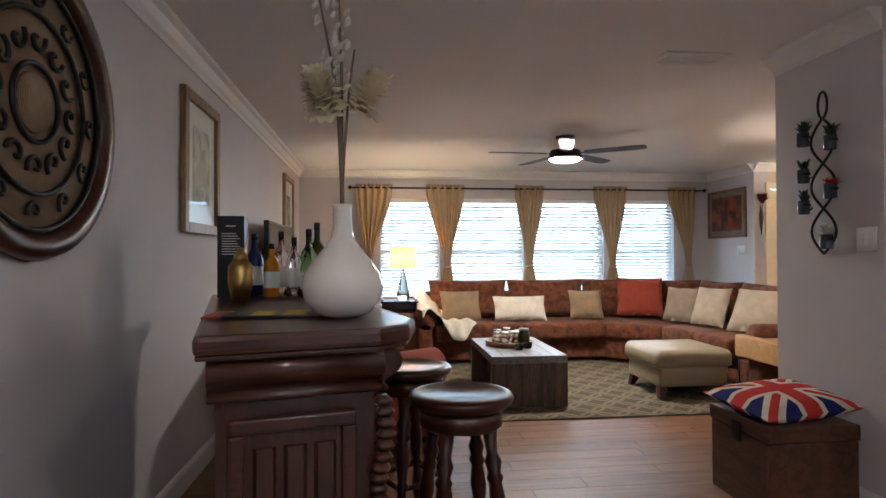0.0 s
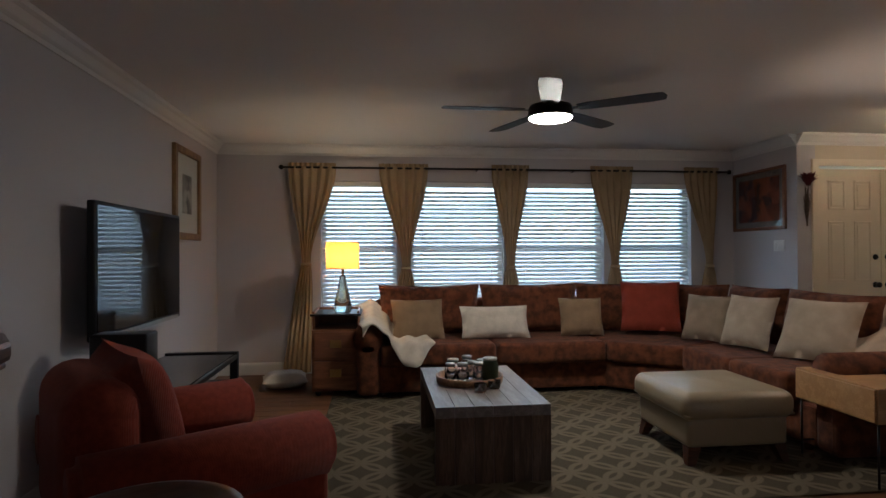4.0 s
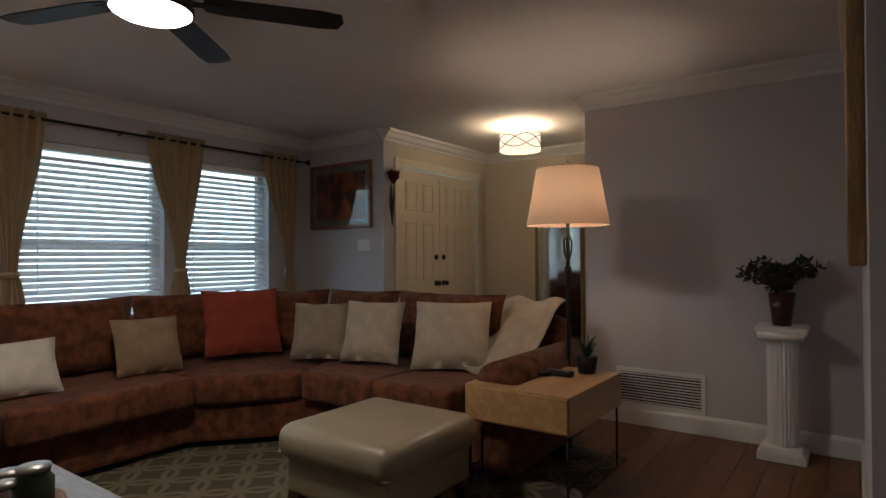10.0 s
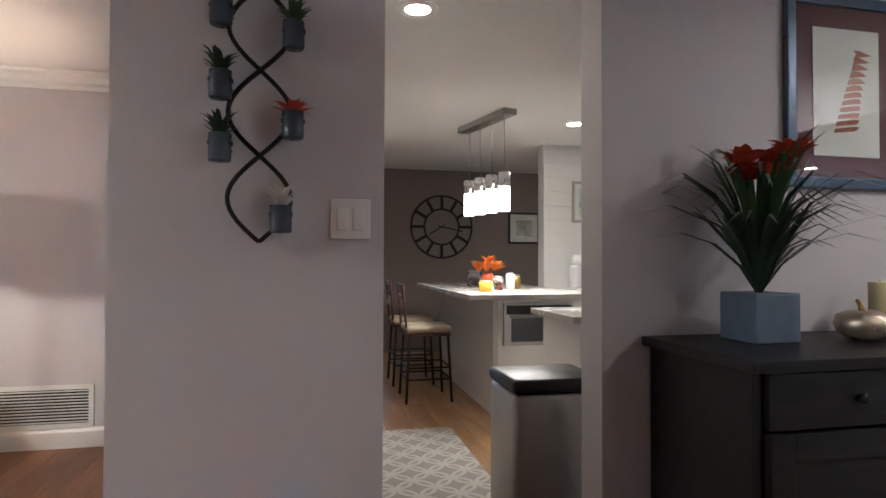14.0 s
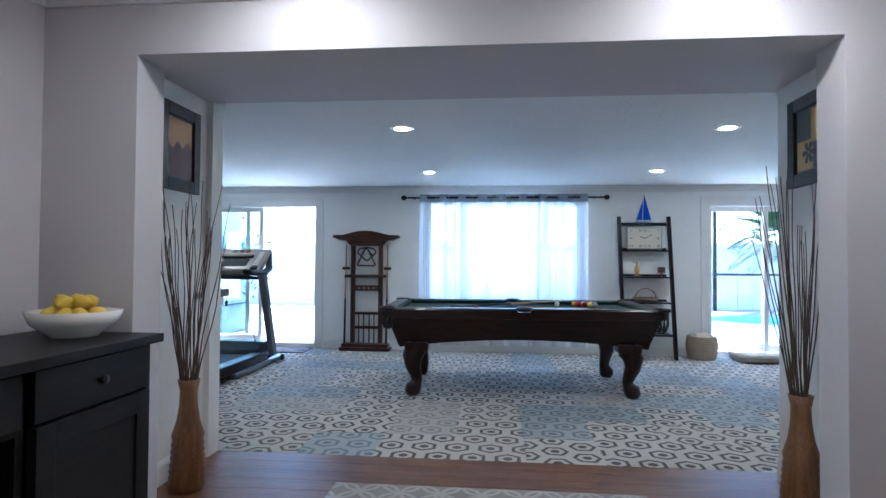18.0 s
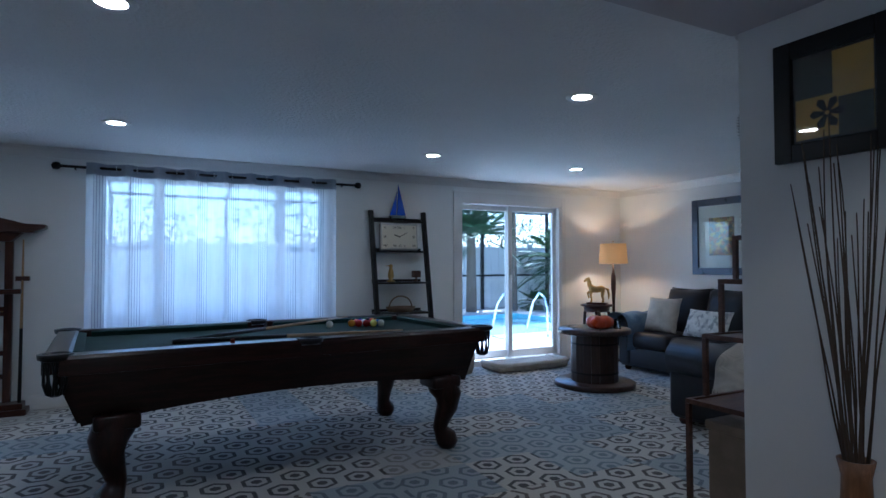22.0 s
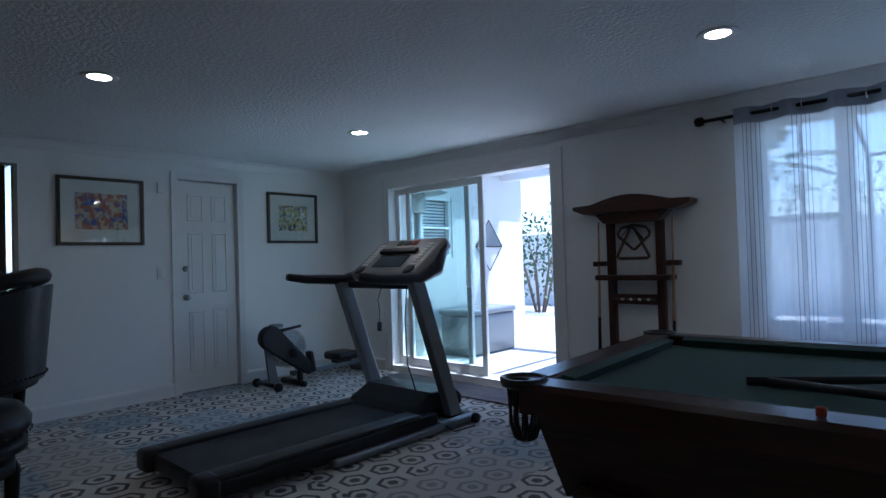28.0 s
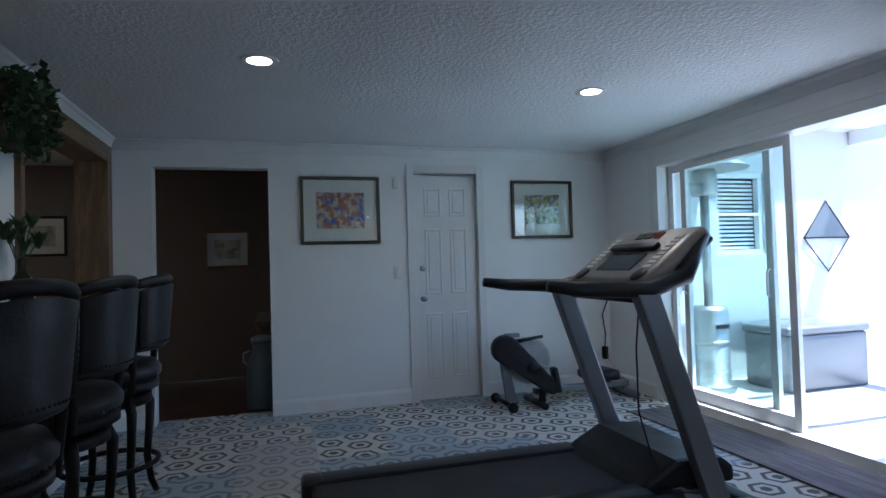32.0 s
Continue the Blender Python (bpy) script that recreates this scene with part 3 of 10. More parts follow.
# the south overhang is added to keep sun patches off the games room floor
structure("roof", Mesh().box(GW - 0.5, GS - 0.9, 2.62, GE + 0.6, GN + 0.2, 2.75).box(WX - 0.6, GN + 0.2, 2.62, 10.9, NY + 0.7, 2.75), "stucco", "plain roof slab with eaves added to block the sun", "roof")


def profile_run(name, prof, runs, material, label, category):
    """Lengths of moulding. prof: (out, z); a run: start, end, and the side (unit normal) it stands off to."""
    top = None
    for (x0, y0), (x1, y1), (nx, ny) in runs:
        s = Mesh()
        n = len(prof)
        vs = [(x0 + nx * o, y0 + ny * o, z) for o, z in prof] + [(x1 + nx * o, y1 + ny * o, z) for o, z in prof]
        fs = [(k, k + 1, n + k + 1, n + k) for k in range(n - 1)] + [tuple(range(n)), tuple(range(n, 2 * n)), (0, n - 1, 2 * n - 1, n)]
        s.add(vs, fs)
        structure(name, s, material, label, category)


CROWN = [(0.0, -0.11), (0.012, -0.11), (0.016, -0.085), (0.035, -0.07), (0.06, -0.035), (0.085, -0.022), (0.09, -0.001), (0.0, -0.001)]
BASE = [(0.0, 0.001), (0.016, 0.001), (0.016, 0.105), (0.01, 0.12), (0.004, 0.128), (0.0, 0.13)]


def up(p, h):
    return [(o, z + h) for o, z in p]


LIVING = [((WX, NY), (5.05, NY), (0, -1)), ((WX, -0.5), (WX, NY), (1, 0)), ((5.05, 6.97), (5.05, NY), (-1, 0)), ((5.05, 6.97), (6.9, 6.97), (0, -1)),
          ((6.9, 5.01), (6.9, 6.97), (-1, 0)), ((5.17, 3.29), (5.17, 5.01), (-1, 0)), ((2.645, 3.29), (5.17, 3.29), (0, 1)), ((2.645, 2.55), (2.645, 3.29), (-1, 0)),
          ((2.93, -0.52), (2.93, 1.7), (-1, 0)), ((WX, -0.52), (2.93, -0.52), (0, 1)), ((5.17, 5.01), (6.9, 5.01), (0, 1))]
profile_run("crown_molding", up(CROWN, H), LIVING, "trim", "white cove crown moulding", "trim")
profile_run("baseboard", BASE, [r for r in LIVING[:2]] + [((5.05, 6.97), (5.05, NY), (-1, 0)), ((6.9, 5.01), (6.9, 6.97), (-1, 0)), ((5.17, 3.29), (5.17, 5.01), (-1, 0)),
            ((2.645, 3.29), (5.17, 3.29), (0, 1)), ((2.645, 2.55), (2.645, 3.29), (-1, 0)), ((2.93, -0.52), (2.93, 1.7), (-1, 0)), ((WX, -0.52), (-0.34, -0.52), (0, 1)), ((2.5, -0.52), (2.93, -0.52), (0, 1)),
            ((2.84, GN + 0.14), (2.84, -0.72), (-1, 0)), ((-0.67, GN + 0.13), (-0.67, -0.72), (1, 0))], "trim", "white painted baseboard", "trim")
SMALL = [(0.0, -0.09), (0.01, -0.09), (0.018, -0.06), (0.03, -0.03), (0.045, -0.015), (0.05, -0.001), (0.0, -0.001)]
profile_run("crown_molding", up(SMALL, HG), [((GW, GS), (GE, GS), (0, 1)), ((GE, GS), (GE, GN), (-1, 0)), ((2.8, GN), (GE, GN), (0, -1)), ((GW, GS), (GW, GN), (1, 0)), ((GW, GN + 0.13), (-0.67, GN + 0.13), (0, -1))], "trim", "white crown moulding", "trim")
profile_run("baseboard", BASE, [((GW, GS), (-3.55, GS), (0, 1)), ((-1.78, GS), (3.48, GS), (0, 1)), ((5.86, GS), (GE, GS), (0, 1)), ((GE, GS), (GE, -5.07), (-1, 0)), ((GE, -4.32), (GE, -3.11), (-1, 0)), ((GE, -2.2), (GE, GN), (-1, 0)),
            ((GW, GS), (GW, GN), (1, 0)), ((GW, GN + 0.13), (-0.67, GN + 0.13), (0, -1))], "trim", "white painted baseboard", "trim")


def planks(floor, x0, y0, x1, y1, w, length, material, skip=None):
    """Floorboards of a few lengths that share meshes."""
    meshes = {}
    row = 0
    y = y0
    rnd = random.Random(4)
    while y < y1 - 0.02:
        x = x0 - rnd.random() * length
        while x < x1 - 0.02:
            a, b = max(x, x0), min(x + length, x1)
            if b - a > 0.03 and not (skip and skip(a, b, y, y + w)):
                key = round(b - a, 2)
                if key not in meshes:
                    g = 0.0004
                    s = Mesh().add([(g, g, 0), (key - g, g, 0), (key - g, w - g, 0), (g, w - g, 0), (0.0014, 0.0014, 0.003), (key - 0.0014, 0.0014, 0.003), (key - 0.0014, w - 0.0014, 0.003), (0.0014, w - 0.0014, 0.003)],
                                   [(0, 1, 5, 4), (1, 2, 6, 5), (2, 3, 7, 6), (3, 0, 4, 7), (4, 5, 6, 7)])
                    meshes[key] = mesh_data("plank", s, material, 0, False)
                ob = new("plank", meshes[key])
                ob.parent = floor
                ob.location = (a, y, -0.003)
            x += length
        y += w
        row += 1


# ---- living room ----
def rot(x=0, y=0, z=0, rx=0, ry=0, rz=0):
    return pose(x, y, z, rx, ry, rz)


# windows, blinds
for wi, (a, b) in enumerate(WINS):
    win = tagged(thing("window_%d" % (wi + 1), at(a, NY, WZ[0]), "white-framed window behind a closed blind", "window", "front windows", "structure"))
    w, h = b - a, WZ[1] - WZ[0]
    f = Mesh().box(0, 0.1, 0, 0.05, 0.16, h).box(w - 0.05, 0.1, 0, w, 0.16, h).box(0.05, 0.1, 0, w - 0.05, 0.16, 0.05).box(0.05, 0.1, h - 0.05, w - 0.05, 0.16, h).box(0.05, 0.11, h * 0.5 - 0.02, w - 0.05, 0.15, h * 0.5 + 0.02)
    part("window_frame", f, "trim", win, bevel=0.003)
    g = part("pane", Mesh().box(0.05, 0.128, 0.05, w - 0.05, 0.132, h - 0.05), "pane", win)
    g.visible_shadow = False
    part("window_sill", Mesh().box(-0.03, -0.03, -0.03, w + 0.03, 0.1, -0.002), "trim", win, bevel=0.005)
    blind = thing("window_blind", at(a, NY, WZ[0]), "white slatted blind, half open, lit by daylight", "blind", "front window blinds")
    part("headrail", Mesh().box(0.01, 0.012, h - 0.06, w - 0.01, 0.07, h - 0.004), "slat", blind, bevel=0.004)
    part("bottom_rail", Mesh().box(0.015, 0.02, 0.004, w - 0.015, 0.065, 0.024), "slat", blind, bevel=0.004)
    tilt = pose(0, 0.042, 0, 40, 0, 0)
    sl = mesh_data("slat", Mesh().box(0.015, -0.026, -0.0015, w - 0.015, 0.026, 0.0015, tilt), "slat", 0)
    n = int((h - 0.09) / 0.046)
    for k in range(n):
        ob = new("slat", sl)
        ob.parent, ob.location = blind, (0, 0, 0.045 + k * 0.046)
    for cx in (0.14, w - 0.14):
        part("ladder_cord", Mesh().box(cx - 0.004, 0.014, 0.02, cx + 0.004, 0.016, h - 0.05), "slat", blind)


def tied_curtain(x, top_w, tie_z, side, long=False):
    """A gathered curtain tied back: side -1 falls to the left, 1 to the right."""
    c = thing("curtain", at(x, NY - 0.09, 0), "gold-tan curtain gathered and tied back", "curtain", "tied curtains")
    zb, zt = 0.03 if long else 0.45, 2.21

    def fn(u, v):
        z = zt + (zb - zt) * v
        zr = (zt - z) / (zt - tie_z)
        if zr <= 1:
            k = zr * zr * (3 - 2 * zr)
            half = top_w / 2 * (1 - k) + 0.045 * k
            cx = side * top_w * 0.22 * k
        else:
            e = min(1, (z - tie_z) / (zb - tie_z))
            half = 0.045 + 0.1 * e ** 0.6
            cx = side * top_w * 0.22 - 0.1 * e * (1 if long else 0)
        fold = math.sin(u * 34) * 0.022 * (0.5 + 0.5 * half / (top_w / 2)) + 0.01 * math.sin(u * 13 + z * 3)
        return (cx + (2 * u - 1) * half, fold, z)
    part("fabric", Mesh().sheet(fn, 56, 34), "curtain", c)
    tz = tie_z
    part("tieback", Mesh().lathe([(0.05, tz - 0.02), (0.06, tz), (0.05, tz + 0.02)], side * top_w * 0.22, 0, 14, sy=0.6), "curtain", c)
    part("header_ruffle", Mesh().sheet(lambda u, v: ((2 * u - 1) * top_w / 2, 0.02 * math.sin(u * 60), zt + 0.04 * v), 60, 2), "curtain", c)
    return c


for cx, tw, sd, lg in ((0.20, 0.5, -0.6, True), (1.19, 0.53, 0.2, False), (2.365, 0.42, 0.0, False), (3.53, 0.5, 0.3, False), (4.6, 0.42, 1.0, False)):
    tied_curtain(cx + (0.0 if sd >= 0 else 0.02), tw, 1.17 if lg else 1.12, sd, lg)
rod = thing("curtain_rod", at(0, NY - 0.09, 2.2), "long black iron curtain rod on the wall", "curtain rod")
part("pole", Mesh().tube([(-0.08, 0, 0), (4.92, 0, 0)], 0.011), "black_metal", rod)
for x in (-0.1, 4.94):
    part("finial", Mesh().lathe([(0.0, -0.03), (0.022, -0.015), (0.028, 0), (0.022, 0.015), (0, 0.03)], 0, 0, 12, pose(x, 0, 0, 0, 90, 0)), "black_metal", rod)
for x in (0.0, 2.0, 3.1, 4.85):
    part("bracket", Mesh().tube([(x, 0, 0), (x, 0.09, -0.01)], 0.007), "black_metal", rod)

# rug
rug = part("area_rug", Mesh().rbox(0, 0, 0.001, 3.9, 2.75, 0.014, 0.006), "rug")
rug.location = (0.5, 4.45, 0)
tagged(rug, "tan woven rug with cream ring trellis under the coffee table", "rug")

# coffee table
ct = thing("coffee_table", at(1.213, 4.8, 0.014), "reclaimed-wood waterfall coffee table on the rug", "coffee table")
W_, L_, Z_ = 0.648, 1.12, 0.424
for k in range(6):
    # top boards are paler and greyer than the leg boards
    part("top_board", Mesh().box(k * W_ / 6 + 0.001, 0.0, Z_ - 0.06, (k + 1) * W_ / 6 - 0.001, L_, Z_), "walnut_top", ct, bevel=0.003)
for y in (0.0, L_ - 0.06):
    for k in range(6):
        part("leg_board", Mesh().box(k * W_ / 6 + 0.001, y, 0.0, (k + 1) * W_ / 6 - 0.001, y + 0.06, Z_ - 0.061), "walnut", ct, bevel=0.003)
tray = thing("tray", at(1.50, 5.42, Z_ + 0.016), "round wooden tray of jars on the coffee table", "tray")
part("rim", Mesh().lathe([(0.2, 0), (0.215, 0.0), (0.222, 0.045), (0.21, 0.045), (0.203, 0.012), (0.0, 0.012)], 0, 0, 32), "bamboo", tray)
rnd = random.Random(3)
for i, (x, y, r, h) in enumerate(((-0.1, 0.06, 0.045, 0.11), (0.0, 0.11, 0.04, 0.12), (0.1, 0.07, 0.045, 0.1), (-0.05, -0.04, 0.042, 0.1), (0.06, -0.03, 0.04, 0.1), (-0.13, -0.03, 0.036, 0.1), (0.13, -0.04, 0.055, 0.13), (0.02, 0.02, 0.038, 0.1))):
    jar = thing("glass_jar", at(1.50 + x, 5.42 + y, Z_ + 0.029), "small clear glass jar with a lid" if i != 6 else "dark green glass jar with a label", "jar", "jars on the tray")
    part("body", Mesh().lathe([(r * 0.9, 0), (r, 0.01), (r, h * 0.8), (r * 0.8, h * 0.9), (r * 0.8, h), (r * 0.72, h), (r * 0.72, h * 0.9), (r * 0.92, h * 0.78), (r * 0.92, 0.015), (0.0, 0.012)], 0, 0, 18), "glass" if i != 6 else "leaf_dark", jar)
    part("lid", Mesh().lathe([(r * 0.84, h + 0.001), (r * 0.86, h + 0.014), (0, h + 0.016)], 0, 0, 18), "steel", jar)
for x, y in ((1.52, 5.12), (1.62, 5.2)):
    tl = thing("candle_glass", at(x, y, Z_ + 0.016), "small frosted candle glass on the coffee table", "candle holder")
    part("cup", Mesh().lathe([(0.03, 0), (0.036, 0.004), (0.04, 0.05), (0.036, 0.05), (0.032, 0.008), (0, 0.008)], 0, 0, 18), "glass", tl)
    part("wax", Mesh().lathe([(0.0, 0.009), (0.03, 0.01), (0.033, 0.03), (0, 0.03)], 0, 0, 14), "white_cloth", tl)


# sectional sofa
sofa = thing("sectional_sofa", at(0, 0, 0), "rust-brown patterned sectional sofa along the windows", "sofa")
BX0, FY, BY = 0.86, 6.78, 7.72
outline = [(BX0, FY), (2.95, FY), (3.5, 6.3), (3.62, 5.0), (4.62, 5.0), (4.62, 7.1), (4.1, BY), (BX0, BY)]
part("base", Mesh().prism(outline, "z", 0.05, 0.3), "sofa", sofa, bevel=0.03)
def back_run(p, q, h, t=0.2):
    p, q = Vector(p), Vector(q)
    d = (q - p)
    m = Matrix.Translation((*p, 0)) @ pose(0, 0, 0, 0, 0, math.degrees(math.atan2(d.y, d.x)))
    return Mesh().rbox(0, -t, 0.2, d.length, 0, h, 0.07, m)
part("back_frame", back_run((4.1, BY), (BX0, BY), 0.8), "sofa", sofa)
part("back_frame", back_run((4.66, 7.05), (4.05, BY + 0.02), 0.8), "sofa", sofa)
part("back_frame", back_run((4.66, 5.0), (4.66, 7.1), 0.8), "sofa", sofa)


def arm(m, l):
    s = Mesh().rbox(0, 0, 0.04, 0.2, l, 0.52, 0.05, m)
    s.take(_roll(l), m)
    return s


def _roll(l):
    bm = bmesh.new()
    bmesh.ops.create_cone(bm, cap_ends=True, segments=20, radius1=0.13, radius2=0.13, depth=l)
    bmesh.ops.bevel(bm, geom=[e for e in bm.edges if e.calc_face_angle(0) > 1], offset=0.02, segments=2, affect="EDGES")
    for v in bm.verts:
        v.co = Vector((v.co.x + 0.1, v.co.z + l / 2, v.co.y + 0.53))
    return bm


part("arm", arm(at(0.72, 6.72), 0.95), "sofa", sofa)
part("arm", arm(rot(3.6, 5.0, 0, 0, 0, 90) @ Matrix.Scale(-1, 4, (1, 0, 0)) @ Matrix.Translation((-0.0, -1.05, 0)), 1.05), "sofa", sofa)


def seat_pad(poly, z0, z1, name="seat_cushion"):
    bm = bmesh.new()
    vs = [bm.verts.new((x, y, z0)) for x, y in poly]
    f = bm.faces.new(vs)
    r = bmesh.ops.extrude_face_region(bm, geom=[f])
    for v in r["geom"]:
        if isinstance(v, bmesh.types.BMVert):
            v.co.z = z1
    bmesh.ops.recalc_face_normals(bm, faces=bm.faces[:])
    bmesh.ops.bevel(bm, geom=bm.edges[:], offset=0.05, segments=4, profile=0.6, affect="EDGES")
    bmesh.ops.triangulate(bm, faces=[f for f in bm.faces if len(f.verts) > 4])
    part(name, Mesh().take(bm), "sofa", sofa)


seat_pad([(0.93, 6.68), (1.95, 6.68), (1.95, 7.45), (0.93, 7.45)], 0.29, 0.48)
seat_pad([(1.96, 6.68), (2.96, 6.68), (2.96, 7.45), (1.96, 7.45)], 0.29, 0.48)
seat_pad([(2.97, 6.69), (3.45, 6.3), (4.35, 6.75), (4.2, 7.25), (3.5, 7.5), (2.97, 7.45)], 0.29, 0.475)
seat_pad([(3.44, 6.28), (3.48, 5.7), (4.4, 5.7), (4.4, 6.7)], 0.29, 0.485)
seat_pad([(3.47, 5.69), (3.52, 5.15), (4.4, 5.15), (4.4, 5.69)], 0.29, 0.49)
for x in (1.42, 2.44):
    part("back_cushion", Mesh().cushion(1.02, 0.5, 0.24, rot(x, 7.42, 0.72, 80, 0, 0), 0.35, 12, 0.02), "sofa", sofa)
for x, y, rz, w in ((3.35, 7.38, -8, 0.85), (3.98, 7.12, -45, 0.75), (4.3, 6.55, -84, 0.7), (4.35, 5.75, -90, 0.95)):
    part("back_cushion", Mesh().cushion(w, 0.5, 0.24, rot(x, y, 0.72, 0, 0, rz) @ rot(rx=80), 0.35, 12, 0.02), "sofa", sofa)
for x, y in ((0.95, 6.85), (2.9, 6.85), (3.65, 5.1), (4.5, 5.1), (0.95, 7.6), (4.5, 7.0)):
    part("foot", Mesh().lathe([(0.03, 0.001), (0.035, 0.05)], x, y, 10), "mahogany", sofa)


def pillow(x, y, z, w, d, rx, rz, material, label, t=0.16):
    p = part("throw_pillow", Mesh().cushion(w, d, t, rot(0, 0, 0, 0, 0, rz) @ rot(rx=rx), 0.42, 12, 0.012), material)
    p.location = (x, y, z)
    return tagged(p, label, "pillow", "pillows on the sectional")


pillow(1.28, 7.1, 0.66, 0.5, 0.4, 66, 6, "tan_cloth", "tan pillow on the patterned sofa")
pillow(2.0, 7.02, 0.63, 0.66, 0.32, 68, 2, "white_cloth", "long ivory lumbar pillow on the sofa")
pillow(2.86, 7.08, 0.66, 0.42, 0.38, 70, -6, "tan_cloth", "small tan pillow on the sofa")
pillow(3.55, 7.05, 0.75, 0.56, 0.5, 72, -22, "red_cloth", "rust-red square pillow in the sofa corner", 0.15)
pillow(3.78, 6.45, 0.7, 0.42, 0.42, 70, -58, "beige_cloth", "beige patterned pillow on the sofa")
pillow(3.9, 6.06, 0.71, 0.44, 0.44, 70, -72, "cream_cloth", "pale patterned pillow on the sofa")
pillow(4.06, 5.5, 0.71, 0.52, 0.5, 58, -62, "cream_cloth", "large fluffy cream pillow on the sofa", 0.2)


def throw(name, fn, material, label, nu=36, nv=36):
    ob = part(name, Mesh().sheet(fn, nu, nv), material)
    m = ob.modifiers.new("thickness", "SOLIDIFY")
    m.thickness = 0.012
    return tagged(ob, label, "blanket")


def drape_a(u, v):
    """Over the sofa's left arm and seat."""
    x = 0.66 + 0.62 * u + 0.12 * v
    y = 7.5 - 0.88 * v + 0.06 * math.sin(7 * u)
    over = max(0.0, 1 - abs(x - 0.82) / 0.2)
    z = 0.505 + 0.17 * math.sqrt(over) + 0.3 * max(0, 0.45 - v) + 0.012 * math.sin(25 * u + 4 * v)
    if y < 6.66:
        z -= (6.66 - y) * 2.0
    return (x, y, z)


throw("throw_blanket", drape_a, "white_cloth", "ivory knitted throw over the sofa arm")


def drape_b(u, v):
    """Over the sofa's right end back and arm."""
    y = 4.98 + 0.75 * u
    x = 4.72 - 0.75 * v
    z = 0.92 - 0.34 * v ** 1.2 - 0.12 * (1 - u) * v + 0.02 * math.sin(16 * u + 5 * v) + 0.015 * math.sin(9 * v)
    return (x, y, z)


throw("throw_blanket", drape_b, "cream_cloth", "cream fleece throw over the sofa end")

# ottoman
ot = thing("ottoman", at(2.7, 4.86, 0.014), "cream leather ottoman with wooden feet on the rug", "ottoman")
part("base", Mesh().rbox(0.02, 0.04, 0.1, 0.66, 0.68, 0.3, 0.03), "leather_cream", ot)
part("cushion", Mesh().rbox(-0.02, 0.0, 0.26, 0.7, 0.72, 0.43, 0.07, None, 5), "leather_cream", ot)
part("piping", Mesh().tube([(0.0, 0.02, 0.295), (0.68, 0.02, 0.295), (0.68, 0.7, 0.295), (0.0, 0.7, 0.295), (0.0, 0.02, 0.295)], 0.008), "leather_cream", ot)
for x, y in ((0.07, 0.09), (0.61, 0.09), (0.07, 0.63), (0.61, 0.63)):
    dx, dy = (-0.03 if x < 0.3 else 0.03), (-0.03 if y < 0.3 else 0.03)
    part("foot", Mesh().add([(x + a * 0.04, y + b * 0.04, 0.11) for a, b in ((-1, -1), (1, -1), (1, 1), (-1, 1))] + [(x + dx + a * 0.025, y + dy + b * 0.025, 0.0) for a, b in ((-1, -1), (1, -1), (1, 1), (-1, 1))],
                            [(0, 1, 2, 3), (7, 6, 5, 4), (0, 4, 5, 1), (1, 5, 6, 2), (2, 6, 7, 3), (3, 7, 4, 0)]), "mahogany", ot, bevel=0.006)

# ceiling fan
FX, FYY = 2.12, 5.62
fan = thing("ceiling_fan", at(FX, FYY, H) @ Matrix.Diagonal((1.15, 1.15, 0.64, 1.0)), "dark bronze ceiling fan with a lit bowl", "ceiling fan")
part("canopy", Mesh().lathe([(0.0, -0.075), (0.05, -0.07), (0.075, -0.03), (0.08, 0.0)], 0, 0, 24), "black_metal", fan)
part("downrod", Mesh().tube([(0, 0, -0.07), (0, 0, -0.2)], 0.013), "black_metal", fan)
part("motor", Mesh().lathe([(0.03, -0.17), (0.06, -0.19), (0.125, -0.215), (0.135, -0.25), (0.135, -0.3), (0.14, -0.31), (0.14, -0.345), (0.0, -0.345)][::-1], 0, 0, 28), "black_metal", fan)
M["bowl"] = glowing("lit_glass_bowl", (1.0, 0.84, 0.6), 40.0)
part("light_bowl", Mesh().lathe([(0.0, -0.392), (0.07, -0.385), (0.115, -0.368), (0.132, -0.347), (0.0, -0.346)], 0, 0, 28), "bowl", fan, "lit frosted glass bowl")
for k in range(5):
    a = -107 + 72 * k
    mm = rot(0, 0, -0.262, 0, 0, a) @ rot(rx=-12)
    bl = part("blade", Mesh().prism([(0.17, -0.045), (0.24, -0.058), (0.58, -0.066), (0.66, -0.055), (0.675, 0), (0.66, 0.055), (0.58, 0.066), (0.24, 0.058), (0.17, 0.045)], "z", -0.004, 0.004, mm), "espresso", fan, bevel=0.002)
    part("blade_iron", Mesh().box(0.1, -0.02, -0.008, 0.24, 0.02, -0.004, mm), "black_metal", fan, bevel=0.002)

# table lamp on the file cabinet
fc = thing("file_cabinet", at(0.32, 6.93, 0), "pine two-drawer file cabinet on castors", "cabinet")
part("body", Mesh().box(0, 0, 0.05, 0.42, 0.5, 0.6).box(0, 0.04, 0.6, 0.02, 0.5, 0.76).box(0.4, 0.04, 0.6, 0.42, 0.5, 0.76).box(0.02, 0.48, 0.6, 0.4, 0.5, 0.76), "pine", fc, bevel=0.004)
part("top", Mesh().box(-0.015, -0.01, 0.72, 0.435, 0.5, 0.74), "espresso", fc, bevel=0.004)
for z in (0.08, 0.34):
    dr = part("drawer", Mesh().box(0.02, -0.018, z, 0.4, -0.001, z + 0.24), "pine", fc, bevel=0.004)
    part("label_pull", Mesh().box(0.16, -0.03, z + 0.1, 0.26, -0.019, z + 0.17).box(0.175, -0.033, z + 0.12, 0.245, -0.03, z + 0.155), "brass", dr, "aged brass label pull", bevel=0.003)
